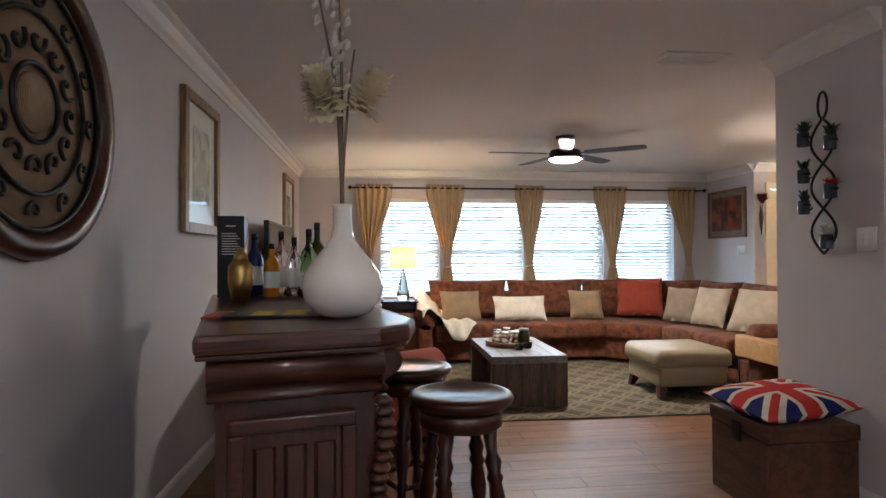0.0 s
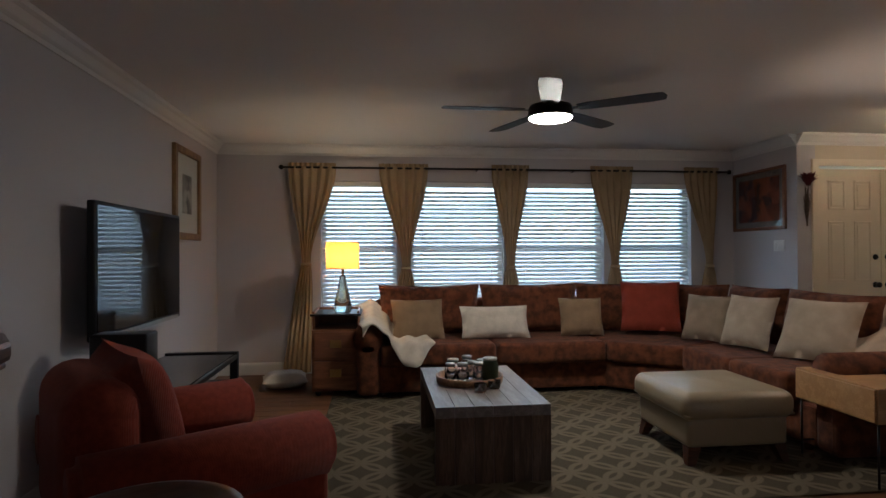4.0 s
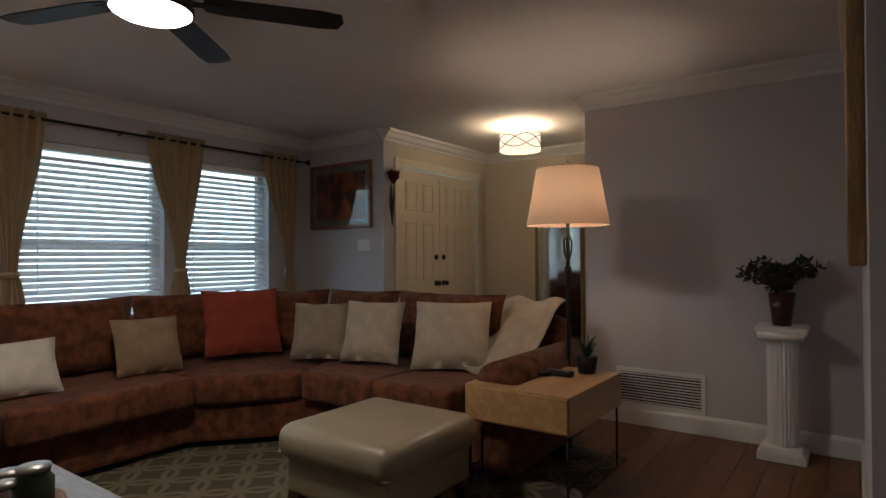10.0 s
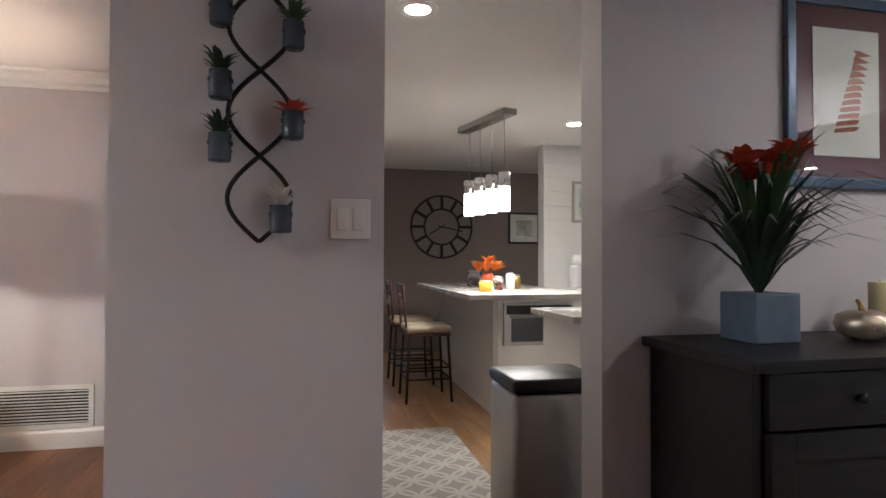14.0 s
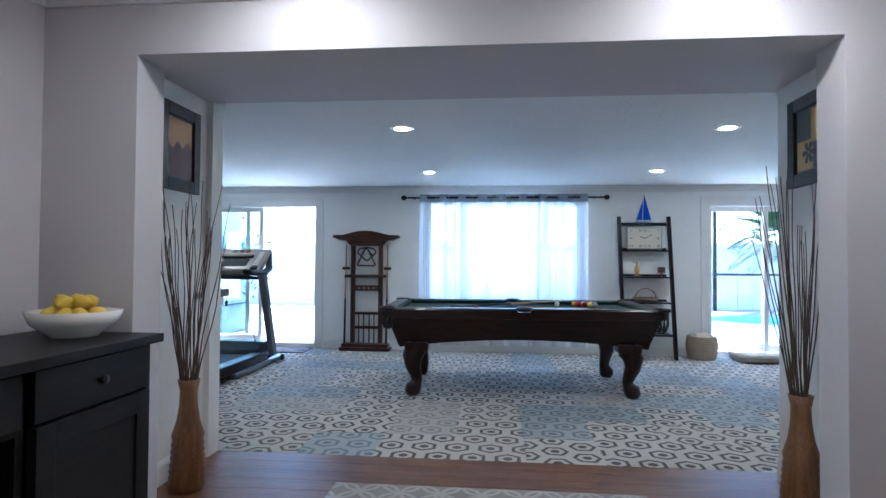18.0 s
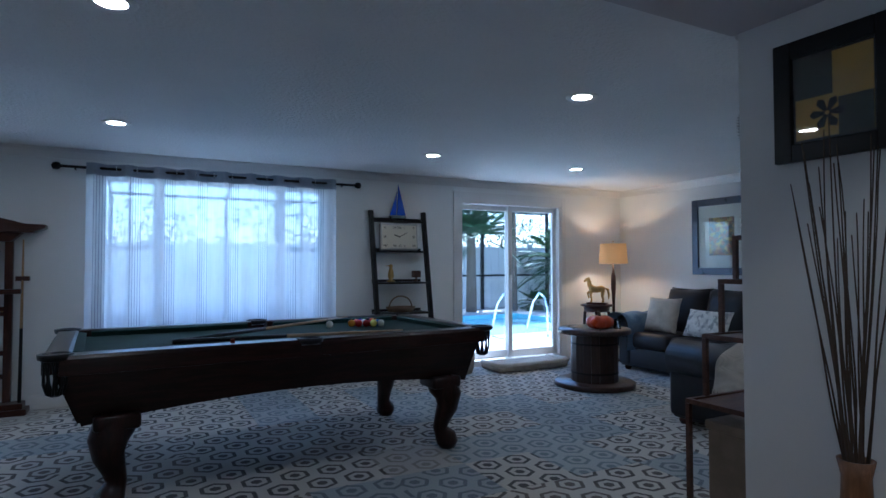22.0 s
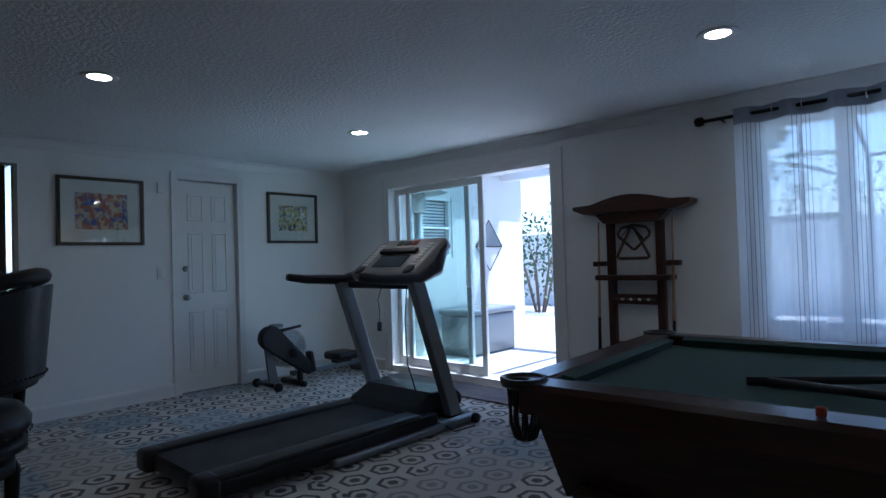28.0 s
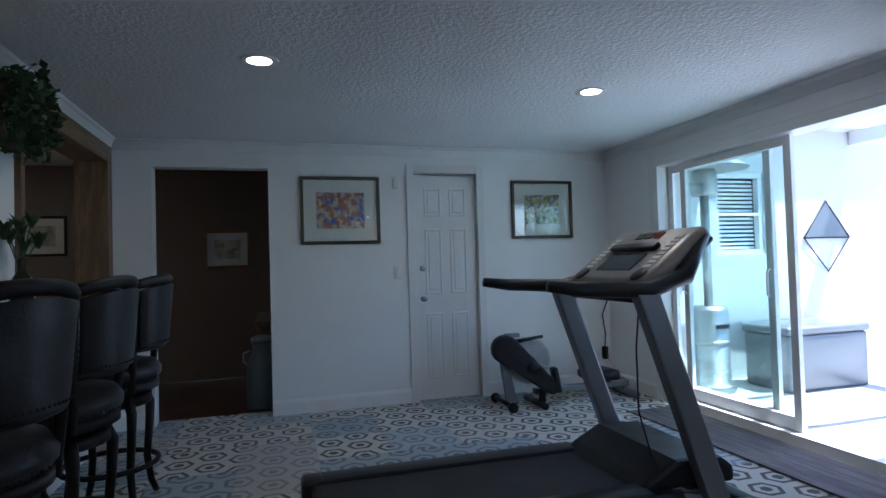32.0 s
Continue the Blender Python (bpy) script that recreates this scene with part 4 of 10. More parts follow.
for x, y in ((0.05, 0.06), (0.37, 0.06), (0.05, 0.44), (0.37, 0.44)):
    part("castor", Mesh().lathe([(0.025, -0.012), (0.025, 0.012)], 0, 0, 14, pose(x, y, 0.026, 90, 0, 0)), "black", fc)
tl = thing("table_lamp", at(0.58, 7.16, 0.741), "ribbed aqua glass lamp with a lit yellow drum shade", "lamp")
prof = [(0.0, 0.0), (0.075, 0.0), (0.078, 0.03)]
for k in range(12):
    z = 0.04 + k * 0.022
    r = 0.086 - 0.0045 * k
    prof += [(r, z), (r - 0.006, z + 0.011)]
prof += [(0.03, 0.32), (0.018, 0.34), (0.0, 0.34)]
part("base", Mesh().lathe(prof, 0, 0, 20), "glass_aqua", tl, "ribbed aqua glass base")
part("neck", Mesh().tube([(0, 0, 0.33), (0, 0, 0.45)], 0.012), "brass", tl)
M["yellow_shade"] = shade_cloth("yellow_shade", (0.85, 0.43, 0.09), 0.45)
part("shade", Mesh().lathe([(0.155, 0.4), (0.155, 0.65)], 0, 0, 32, cap=False), "yellow_shade", tl, "yellow drum shade", fix=False)
lamp("table_lamp_light", "POINT", at(0.58, 7.16, 0.741 + 0.52), 3, (1.0, 0.72, 0.38), 0.04)


# ---- bar, stools and west wall ----
def framed(name, m, w, h, frame_mat, art, label, fw=0.05, depth=0.03, mat_w=0.08, glazed=True, mat_mat="paper"):
    """A framed picture standing in the xz plane of m, facing -y; art(parent, w, h) adds the picture."""
    f = thing(name, m, label, "picture")
    s = Mesh()
    for x0, x1, z0, z1 in ((-w / 2, -w / 2 + fw, -h / 2, h / 2), (w / 2 - fw, w / 2, -h / 2, h / 2), (-w / 2 + fw, w / 2 - fw, -h / 2, -h / 2 + fw), (-w / 2 + fw, w / 2 - fw, h / 2 - fw, h / 2)):
        s.box(x0, -depth, z0, x1, -0.001, z1)
    part("frame", s, frame_mat, f, bevel=0.006)
    part("mat_board", Mesh().box(-w / 2 + fw, -0.012, -h / 2 + fw, w / 2 - fw, -0.008, h / 2 - fw), mat_mat, f)
    aw, ah = w - 2 * fw - 2 * mat_w, h - 2 * fw - 2 * mat_w
    art(f, aw, ah)
    if glazed:
        g = part("glazing", Mesh().box(-w / 2 + fw, -0.019, -h / 2 + fw, w / 2 - fw, -0.017, h / 2 - fw), "pane", f)
        g.visible_shadow = False
    return f


def blot_art(name, c1, c2, c3, scale=9.0, seed=0.0):
    """A loose painting of soft shapes in three colours."""
    m, nt, b = shader(name, 0.8)
    v = node(nt, "Mapping", (0, coords(nt)), (1, (seed, seed * 1.7, seed * 0.6)), (3, (1, 1, 1))).outputs[0]
    n1 = ramp(nt, noisy(nt, v, scale, 3.0, 0.4), 0.42, 0.55)
    n2 = ramp(nt, noisy(nt, node(nt, "VectorMath", (0, v), (1, (3.1, 5.2, 1.7)), op="ADD").outputs[0], scale * 1.4, 3.0, 0.5), 0.48, 0.58)
    nt.links.new(mixed(nt, n2, mixed(nt, n1, c1, c2), c3), b.inputs["Base Color"])
    return m


def painted(c1, c2, c3, scale=9.0, seed=0.0):
    def art(f, w, h):
        m = blot_art("print", c1, c2, c3, scale, seed)
        part("print", Mesh().box(-w / 2, -0.0155, -h / 2, w / 2, -0.0125, h / 2), m, f, "printed picture")
    return art


# pictures on the west wall hang in the yz plane: turn them by 90 degrees
framed("wall_picture", rot(WX, 3.66, 1.81, 0, 0, 90), 0.68, 0.8, "gold_frame", painted((0.5, 0.47, 0.42), (0.6, 0.57, 0.52), (0.36, 0.34, 0.32), 6, 1), "gilt-framed faded print above the bar", 0.06, 0.035, 0.12)
framed("wall_picture", rot(WX, 7.0, 1.81, 0, 0, 90), 0.7, 0.8, "gold_frame", painted((0.3, 0.28, 0.26), (0.14, 0.13, 0.13), (0.45, 0.42, 0.38), 6, 2), "wood-framed pair of grey prints with a white mat", 0.06, 0.035, 0.17)
# round carved wall ornament
ro = thing("wall_ornament", rot(WX, 1.98, 1.75, 0, 0, 90), "round carved wooden wall ornament with scrollwork", "wall decor")
part("rim", Mesh().lathe([(0.40, 0.001), (0.47, 0.001), (0.485, 0.02), (0.475, 0.045), (0.44, 0.05), (0.41, 0.035), (0.40, 0.001)], 0, 0, 48, rot(rx=90), cap=False), "mahogany", ro, "dark wooden rim")
part("backing", Mesh().lathe([(0.0, 0.001), (0.405, 0.001), (0.405, 0.008), (0.0, 0.008)], 0, 0, 40, rot(rx=90)), "tan_cloth", ro)
part("hub", Mesh().lathe([(0.0, 0.04), (0.06, 0.035), (0.09, 0.02), (0.095, 0.008), (0, 0.008)], 0, 0, 24, rot(rx=90)), "tan_cloth", ro, "tan carved hub")
for r in (0.12, 0.28, 0.39):
    part("ring", Mesh().tube([(r * math.cos(a), -0.02, r * math.sin(a)) for a in [2 * math.pi * i / 40 for i in range(41)]], 0.009, 6), "black_metal", ro)
scroll = Mesh().tube([(0.05 * t_ * math.cos(5 * t_) + 0.0, -0.02, 0.05 * t_ * math.sin(5 * t_)) for t_ in [i / 14 for i in range(15)]], 0.008, 6)
sm = mesh_data("scroll", scroll, "black_metal")
for k in range(12):
    a = 2 * math.pi * k / 12
    for r, s_ in ((0.2, 1.0), (0.335, 0.9)):
        ob = new("scroll", sm)
        ob.parent = ro
        ob.matrix_local = Matrix.Translation((r * math.cos(a), 0, r * math.sin(a))) @ Euler((0, -a, 0)).to_matrix().to_4x4() @ Matrix.Scale(s_, 4)

# bar cabinet
BZ, BL = 1.085, 1.66
BAR = rot(-0.16, 1.52, 0, 0, 0, 14)
bar = thing("bar_cabinet", BAR, "dark carved mahogany home bar with a glossy top", "bar cabinet")
part("body", Mesh().box(0.05, 0.09, 0.1, 0.47, BL - 0.09, 0.9), "mahogany_z", bar, bevel=0.004)
part("plinth", Mesh().box(0.02, 0.05, 0.0, 0.52, BL - 0.04, 0.1), "mahogany", bar, bevel=0.012)
ogee = [(0.0, 0.8), (0.02, 0.81), (0.02, 0.83), (0.0, 0.845), (0.025, 0.87), (0.06, 0.905), (0.07, 0.945), (0.06, 0.99), (0.035, 1.01), (0.045, 1.016), (0.045, 1.035), (0.0, 1.035)]
ogee = [(o * 0.85, 1.035 - (1.035 - z) * 0.57) for o, z in ogee]
def ogee_run(p, q, n):
    vs = [(p[0] + n[0] * o, p[1] + n[1] * o, z) for o, z in ogee] + [(q[0] + n[0] * o, q[1] + n[1] * o, z) for o, z in ogee]
    k = len(ogee)
    part("frieze", Mesh().add(vs, [(i, (i + 1) % k, k + (i + 1) % k, k + i) for i in range(k)] + [tuple(range(k)), tuple(range(2 * k - 1, k - 1, -1))], True), "mahogany", bar)
ogee_run((0.03, 0.08), (0.48, 0.08), (0, -1))
ogee_run((0.48, 0.06), (0.48, BL - 0.06), (1, 0))
part("carcass_top", Mesh().box(0.05, 0.081, 0.901, 0.479, BL - 0.07, 1.035), "mahogany", bar)
top = [(0.0, 0.0), (0.46, 0.0), (0.56, 0.06), (0.62, 0.2), (0.61, BL - 0.2), (0.55, BL - 0.03), (0.48, BL), (0.0, BL)]
part("counter_top", Mesh().prism(top, "z", 1.036, BZ), "mahogany", bar, "glossy polished top", bevel=0.014)
part("top_bead", Mesh().prism([(0.53 * 0 + x * 0.98 + 0.005, y * 0.985 + 0.012) for x, y in top], "z", 1.022, 1.0355), "mahogany", bar, bevel=0.005)
part("end_panel", Mesh().box(0.1, 0.076, 0.14, 0.39, 0.089, 0.84), "mahogany_z", bar, bevel=0.004)
for x0, x1, z0, z1 in ((0.08, 0.41, 0.82, 0.86), (0.08, 0.41, 0.12, 0.16), (0.08, 0.12, 0.16, 0.82), (0.37, 0.41, 0.16, 0.82)):
    part("panel_molding", Mesh().box(x0, 0.056, z0, x1, 0.0755, z1), "mahogany", bar, bevel=0.008)
for k in range(3):
    x = 0.14 + k * 0.078
    part("flute", Mesh().prism([(x, 0.0755), (x + 0.01, 0.06), (x + 0.05, 0.06), (x + 0.06, 0.0755)], "z", 0.18, 0.78), "mahogany_z", bar)
# long front with framed panels and ridged fields
for k in range(3):
    y0 = 0.16 + k * 0.47
    part("front_panel", Mesh().box(0.4701, y0, 0.14, 0.478, y0 + 0.41, 0.84), "mahogany_z", bar, bevel=0.003)
    for a, b, z0, z1 in ((y0, y0 + 0.41, 0.81, 0.84), (y0, y0 + 0.41, 0.14, 0.17), (y0, y0 + 0.03, 0.17, 0.81), (y0 + 0.38, y0 + 0.41, 0.17, 0.81)):
        part("panel_molding", Mesh().box(0.4781, a, z0, 0.494, b, z1), "mahogany", bar, bevel=0.006)
    for j in range(4):
        y = y0 + 0.06 + j * 0.078
        part("flute", Mesh().prism([(0.4781, y), (0.49, y + 0.01), (0.49, y + 0.05), (0.4781, y + 0.06)], "z", 0.2, 0.78), "mahogany_z", bar)
col = Mesh()
for k in range(26):
    z = 0.12 + k * 0.0296
    a = k * 0.55
    cx_, cy_ = 0.482 + 0.012 * math.cos(a), 0.068 + 0.012 * math.sin(a)
    col.rbox(cx_ - 0.025, cy_ - 0.025, z, cx_ + 0.025, cy_ + 0.025, z + 0.0285, 0.012, None, 1)
part("carved_column", col, "mahogany", bar, "carved corner column")


def on_bar(x, y, rz=0.0):
    return BAR @ rot(x, y, BZ + 0.001, 0, 0, rz)


# tall vase with flowers on the bar
va = thing("vase", on_bar(0.417, 0.31) @ Matrix.Scale(0.8, 4), "round white glazed vase with dried flowers on the bar", "vase")
part("body", Mesh().lathe([(0.0, 0), (0.06, 0.0), (0.11, 0.02), (0.148, 0.07), (0.158, 0.12), (0.148, 0.17), (0.115, 0.22), (0.075, 0.265), (0.045, 0.31), (0.036, 0.36), (0.036, 0.42), (0.042, 0.44), (0.036, 0.44), (0.03, 0.42), (0.0, 0.4)], 0, 0, 40), "porcelain", va)
M["twig"] = plain("grey_twig", (0.16, 0.11, 0.08), 0.8, var=0.3, scale=20)
M["petal"] = shade_cloth("ivory_paper_petal", (0.85, 0.78, 0.6), 0.5)
M["bud"] = plain("silver_bud", (0.62, 0.58, 0.52), 0.8, var=0.2, scale=20)
rnd = random.Random(8)
for dx, dy, h in ((-0.1, 0.1, 1.0), (0.0, 0.08, 1.02), (-0.03, 0.03, 0.62), (0.05, 0.0, 0.66)):
    pts = [(dx * t_ * t_, dy * t_ * t_ + 0.01 * math.sin(9 * t_), 0.4 + h * t_) for t_ in [i / 8 for i in range(9)]]
    part("stem", Mesh().tube(pts, [0.008 - 0.004 * i / 8 for i in range(9)], 6), "twig", va)
    if h > 0.9:
        buds = Mesh()
        for k in range(34):
            t_ = 0.45 + 0.55 * k / 34
            a = rnd.random() * 6.28
            p = Vector((dx * t_ * t_, dy * t_ * t_, 0.4 + h * t_)) + 0.03 * Vector((math.cos(a), math.sin(a), 0.3))
            buds.lathe([(0.0, -0.02), (0.012, -0.005), (0.009, 0.012), (0, 0.022)], 0, 0, 6, Matrix.Translation(p) @ Euler((rnd.random(), rnd.random(), 0)).to_matrix().to_4x4())
        part("bud_cluster", buds, "bud", va, "silvery catkin buds")
def ruffled_head(s, c, axis, r, h, rnd):
    """A paper flower: rings of broad curled petals about an axis."""
    axis = Vector(axis).normalized()
    e1 = axis.cross(Vector((0.3, 1, 0.1))).normalized()
    e2 = axis.cross(e1)
    for ring in range(9):
        q = ring / 8
        n = 7 + int(6 * math.sin(math.pi * (0.25 + 0.6 * q)))
        for k in range(n):
            a = 2 * math.pi * (k + 0.5 * (ring % 2)) / n + rnd.uniform(-0.12, 0.12)
            out = e1 * math.cos(a) + e2 * math.sin(a)
            side = e2 * math.cos(a) - e1 * math.sin(a)
            root = Vector(c) + axis * h * (q - 0.5) + out * r * 0.3
            open_ = 1.25 - 0.95 * q + rnd.uniform(-0.1, 0.1)
            l, w = r * (0.75 + 0.25 * rnd.random()), r * (0.5 + 0.2 * rnd.random())
            pts = []
            for i in range(4):
                t_ = i / 3
                d_ = out * math.sin(open_ * (0.5 + 0.7 * t_)) + axis * math.cos(open_ * (0.5 + 0.7 * t_))
                for jj in range(4):
                    v = jj / 3 * 2 - 1
                    ruff = 0.1 * r * math.sin(3.1 * v + 5 * t_ + ring + k) * t_
                    pts.append(root + d_ * l * t_ + side * w * v * 0.5 * math.sin(0.5 + 2.1 * t_) + out * (ruff - 0.12 * r * v * v))
            s.add(pts, [(4 * i + jj, 4 * i + jj + 1, 4 * i + jj + 5, 4 * i + jj + 4) for i in range(3) for jj in range(3)], True)
    return s


for bx, by, bz, ax in ((-0.075, 0.0, 0.85, (-0.4, -0.5, 0.8)), (0.095, -0.01, 0.86, (0.4, -0.4, 0.85))):
    fl = ruffled_head(Mesh(), (bx, by, bz), ax, 0.075, 0.13, rnd)
    fl.lathe([(0.0, bz - 0.05), (0.03, bz - 0.03), (0.035, bz), (0.03, bz + 0.03), (0, bz + 0.05)], bx, by, 10)
    part("flower_head", fl, "petal", va, "ivory paper flower head", fix=False)

# bottles and a boxed bottle
def bottle(x, y, r, h, material, label, cap="black"):
    b = thing("bottle", on_bar(x, y), label, "bottle", "bottles on the bar")
    part("glass", Mesh().lathe([(0.0, 0), (r, 0.004), (r, h * 0.58), (r * 0.85, h * 0.66), (r * 0.36, h * 0.76), (r * 0.34, h * 0.92), (0.0, h * 0.92)], 0, 0, 20), material, b)
    part("cap", Mesh().lathe([(r * 0.37, h * 0.9), (r * 0.38, h), (0, h)], 0, 0, 14), cap, b)
    part("label", Mesh().lathe([(r * 1.01, h * 0.18), (r * 1.01, h * 0.48)], 0, 0, 20, cap=False), "paper" if material != "steel" else "steel", b, "plain paper label")
M["glass_dark"] = plain("dark_bottle_glass", (0.03, 0.035, 0.015), 0.08, var=0.1, relief=0)
M["glass_navy"] = plain("navy_bottle", (0.02, 0.03, 0.1), 0.15, var=0.1, relief=0)
M["amber"] = plain("amber_bottle", (0.5, 0.2, 0.01), 0.1, var=0.1, relief=0)
for x, y, r, h, mt, lb in ((0.2, 1.43, 0.042, 0.3, "glass_navy", "navy glass bottle on the bar"), (0.27, 1.3, 0.036, 0.25, "amber", "amber liqueur bottle on the bar"), (0.32, 1.38, 0.038, 0.31, "glass", "clear spirit bottle with a white label"), (0.37, 1.28, 0.035, 0.28, "glass", "clear spirit bottle on the bar"),
                            (0.44, 1.3, 0.04, 0.32, "glass_green", "green glass bottle with a pale label"), (0.5, 1.45, 0.042, 0.36, "glass_dark", "tall dark wine bottle on the bar"), (0.42, 1.18, 0.034, 0.24, "glass_green", "short green bottle on the bar")):
    bottle(x, y, r, h, mt, lb)
sh = thing("cocktail_shaker", on_bar(0.13, 1.1), "bronze cocktail shaker on the bar", "shaker")
part("body", Mesh().lathe([(0.0, 0), (0.035, 0.0), (0.052, 0.08), (0.05, 0.15), (0.035, 0.17), (0.0, 0.17)], 0, 0, 24), "brass", sh)
part("cap", Mesh().lathe([(0.033, 0.171), (0.026, 0.2), (0.014, 0.21), (0.014, 0.225), (0, 0.23)], 0, 0, 20), "brass", sh)
gb = thing("gift_box", on_bar(0.1, 1.42, -10), "tall black boxed bottle with silver lines", "box")
part("carton", Mesh().box(-0.06, -0.05, 0, 0.06, 0.05, 0.38), "black", gb, bevel=0.002)
for k in range(9):
    part("text_bar", Mesh().box(-0.04, -0.052, 0.2 + k * 0.012, 0.04 - 0.008 * (k % 3), -0.0505, 0.204 + k * 0.012), "steel", gb, "small silver print line")
part("mark", Mesh().box(-0.022, -0.052, 0.33, 0.022, -0.0505, 0.336), "steel", gb)
bm_ = thing("bar_mat", on_bar(0.06, 0.38, -12), "black and red rubber bar mat with yellow print", "bar mat")
part("mat", Mesh().rbox(0.0, 0.0, 0, 0.34, 0.2, 0.008, 0.004), "black", bm_)
part("red_edge", Mesh().rbox(-0.06, 0.0, 0, -0.001, 0.2, 0.008, 0.004), "red_cloth", bm_, "red end of the mat")
M["yellow_ink"] = plain("yellow_ink", (0.6, 0.45, 0.03), 0.6)
for i in range(2):
    for k in range(5):
        part("print_bar", Mesh().box(0.08 + i * 0.1, 0.03 + k * 0.03, 0.0082, 0.15 + i * 0.1 - 0.01 * (k % 2), 0.045 + k * 0.03, 0.0092), "yellow_ink", bm_, "yellow print bar")
pp = part("paper_sheet", Mesh().box(0, 0, 0, 0.16, 0.12, 0.002), "paper")
pp.matrix_world = on_bar(0.43, 0.55, 15)
tagged(pp, "white paper lying on the bar top", "paper")


def bar_stool(x, y, rz=0):
    s = thing("wooden_stool", at(x, y, 0, rz) @ Matrix.Diagonal((1.2, 1.2, 1.0, 1.0)), "dark turned-wood bar stool with a round seat", "stool", "stools at the bar")
    part("seat", Mesh().lathe([(0.0, 0.70), (0.15, 0.70), (0.165, 0.715), (0.17, 0.73), (0.165, 0.745), (0.14, 0.752), (0.13, 0.745), (0.0, 0.742)], 0, 0, 36), "mahogany", s, "polished round seat")
    part("apron", Mesh().lathe([(0.125, 0.62), (0.135, 0.63), (0.135, 0.699)], 0, 0, 30), "mahogany", s)
    for k in range(4):
        a = math.pi / 4 + k * math.pi / 2
        rs, pts = [], []
        for z, r in ((0.0, 0.016), (0.1, 0.024), (0.2, 0.017), (0.22, 0.026), (0.24, 0.017), (0.34, 0.028), (0.42, 0.02), (0.44, 0.028), (0.46, 0.02), (0.5, 0.028), (0.53, 0.018), (0.62, 0.026)):
            o = 0.165 - 0.065 * z / 0.62
            pts.append((o * math.cos(a), o * math.sin(a), z + 0.001))
            rs.append(r)
        part("leg", Mesh().tube(pts, rs, 10), "mahogany_z", s)
        b = a + math.pi / 2
        o = 0.145
        part("stretcher", Mesh().tube([(o * math.cos(a), o * math.sin(a), 0.21), (0.5 * o * (math.cos(a) + math.cos(b)), 0.5 * o * (math.sin(a) + math.sin(b)), 0.21), (o * math.cos(b), o * math.sin(b), 0.21)], [0.009, 0.014, 0.009], 8), "mahogany", s)


bar_stool(0.6, 2.32, 10)
bar_stool(0.43, 2.9, 30)

# television and stand
st = thing("tv_stand", at(0, 0, 0), "black metal and glass television stand", "tv stand")
for y in (4.75, 6.32):
    part("side_frame", Mesh().box(-0.72, y, 0.0, -0.66, y + 0.05, 0.52).box(-0.24, y, 0.0, -0.18, y + 0.05, 0.52).box(-0.66, y, 0.47, -0.24, y + 0.05, 0.52), "black", st, bevel=0.004)
for z in (0.13, 0.3, 0.5):
    part("glass_shelf", Mesh().box(-0.71, 4.8, z, -0.2, 6.32, z + 0.01), "screen", st, "dark tempered glass shelf", bevel=0.002)
part("front_rail", Mesh().box(-0.2, 4.8, 0.47, -0.18, 6.32, 0.5), "black", st, bevel=0.003)
tv = thing("television", at(-0.62, 0, 0), "large flat black television reflecting the windows", "television")
part("panel", Mesh().rbox(-0.045, 5.0, 0.8, 0.0, 6.36, 1.58, 0.01), "black", tv)
part("screen", Mesh().box(-0.002, 5.025, 0.84, 0.003, 6.335, 1.555), "screen", tv, "glossy dark screen")
part("bezel_foot", Mesh().box(-0.02, 5.05, 0.8, 0.008, 6.3, 0.825), "steel", tv)
part("wall_mount", Mesh().box(-0.158, 5.5, 1.05, -0.046, 5.9, 1.35), "black_metal", tv)
sb = thing("speaker_box", at(-0.55, 4.78, 0.512), "black upright media box with a row of blue lights", "media box")
part("case", Mesh().rbox(0, 0, 0, 0.28, 0.16, 0.36, 0.012), "black", sb)
M["blue_led"] = glowing("blue_light", (0.1, 0.3, 1.0), 2.0)
for k in range(4):
    part("indicator", Mesh().box(0.16, -0.002, 0.12 + k * 0.05, 0.166, 0.0, 0.126 + k * 0.05), "blue_led", sb, "tiny blue light")
rc = part("remote_control", Mesh().rbox(-0.02, -0.09, 0, 0.02, 0.09, 0.02, 0.006), "black")
rc.matrix_world = rot(-0.35, 5.3, 0.511, 0, 0, 20)
tagged(rc, "black remote control on the glass shelf", "remote")
cb = thing("media_player", at(-0.6, 5.6, 0.311), "black media player on the stand's shelf", "media player")
part("case", Mesh().rbox(0, 0, 0, 0.3, 0.42, 0.06, 0.006), "black", cb)
bk = thing("shelf_basket", at(-0.62, 5.0, 0.141), "brown woven basket on the lower shelf", "basket")
part("weave", Mesh().rbox(0, 0, 0, 0.36, 0.42, 0.13, 0.02), "barwood", bk)

# red armchair
ac = thing("armchair", rot(0.1, 4.14, 0, 0, 0, 0), "rust-red rolled-arm armchair facing the television", "armchair")
ACM = rot(0, 0, 0, 0, 0, 124)
part("base", Mesh().rbox(-0.42, -0.42, 0.06, 0.42, 0.42, 0.3, 0.05, ACM), "chair_red", ac)
part("seat_cushion", Mesh().rbox(-0.3, -0.44, 0.29, 0.3, 0.34, 0.47, 0.07, ACM, 4), "chair_red", ac)
part("back", Mesh().rbox(-0.36, 0.2, 0.25, 0.36, 0.45, 0.86, 0.12, ACM, 5), "chair_red", ac)
part("back_cushion", Mesh().cushion(0.62, 0.55, 0.26, ACM @ rot(0, 0.16, 0.66, 76, 0, 0), 0.4, 12), "chair_red", ac)
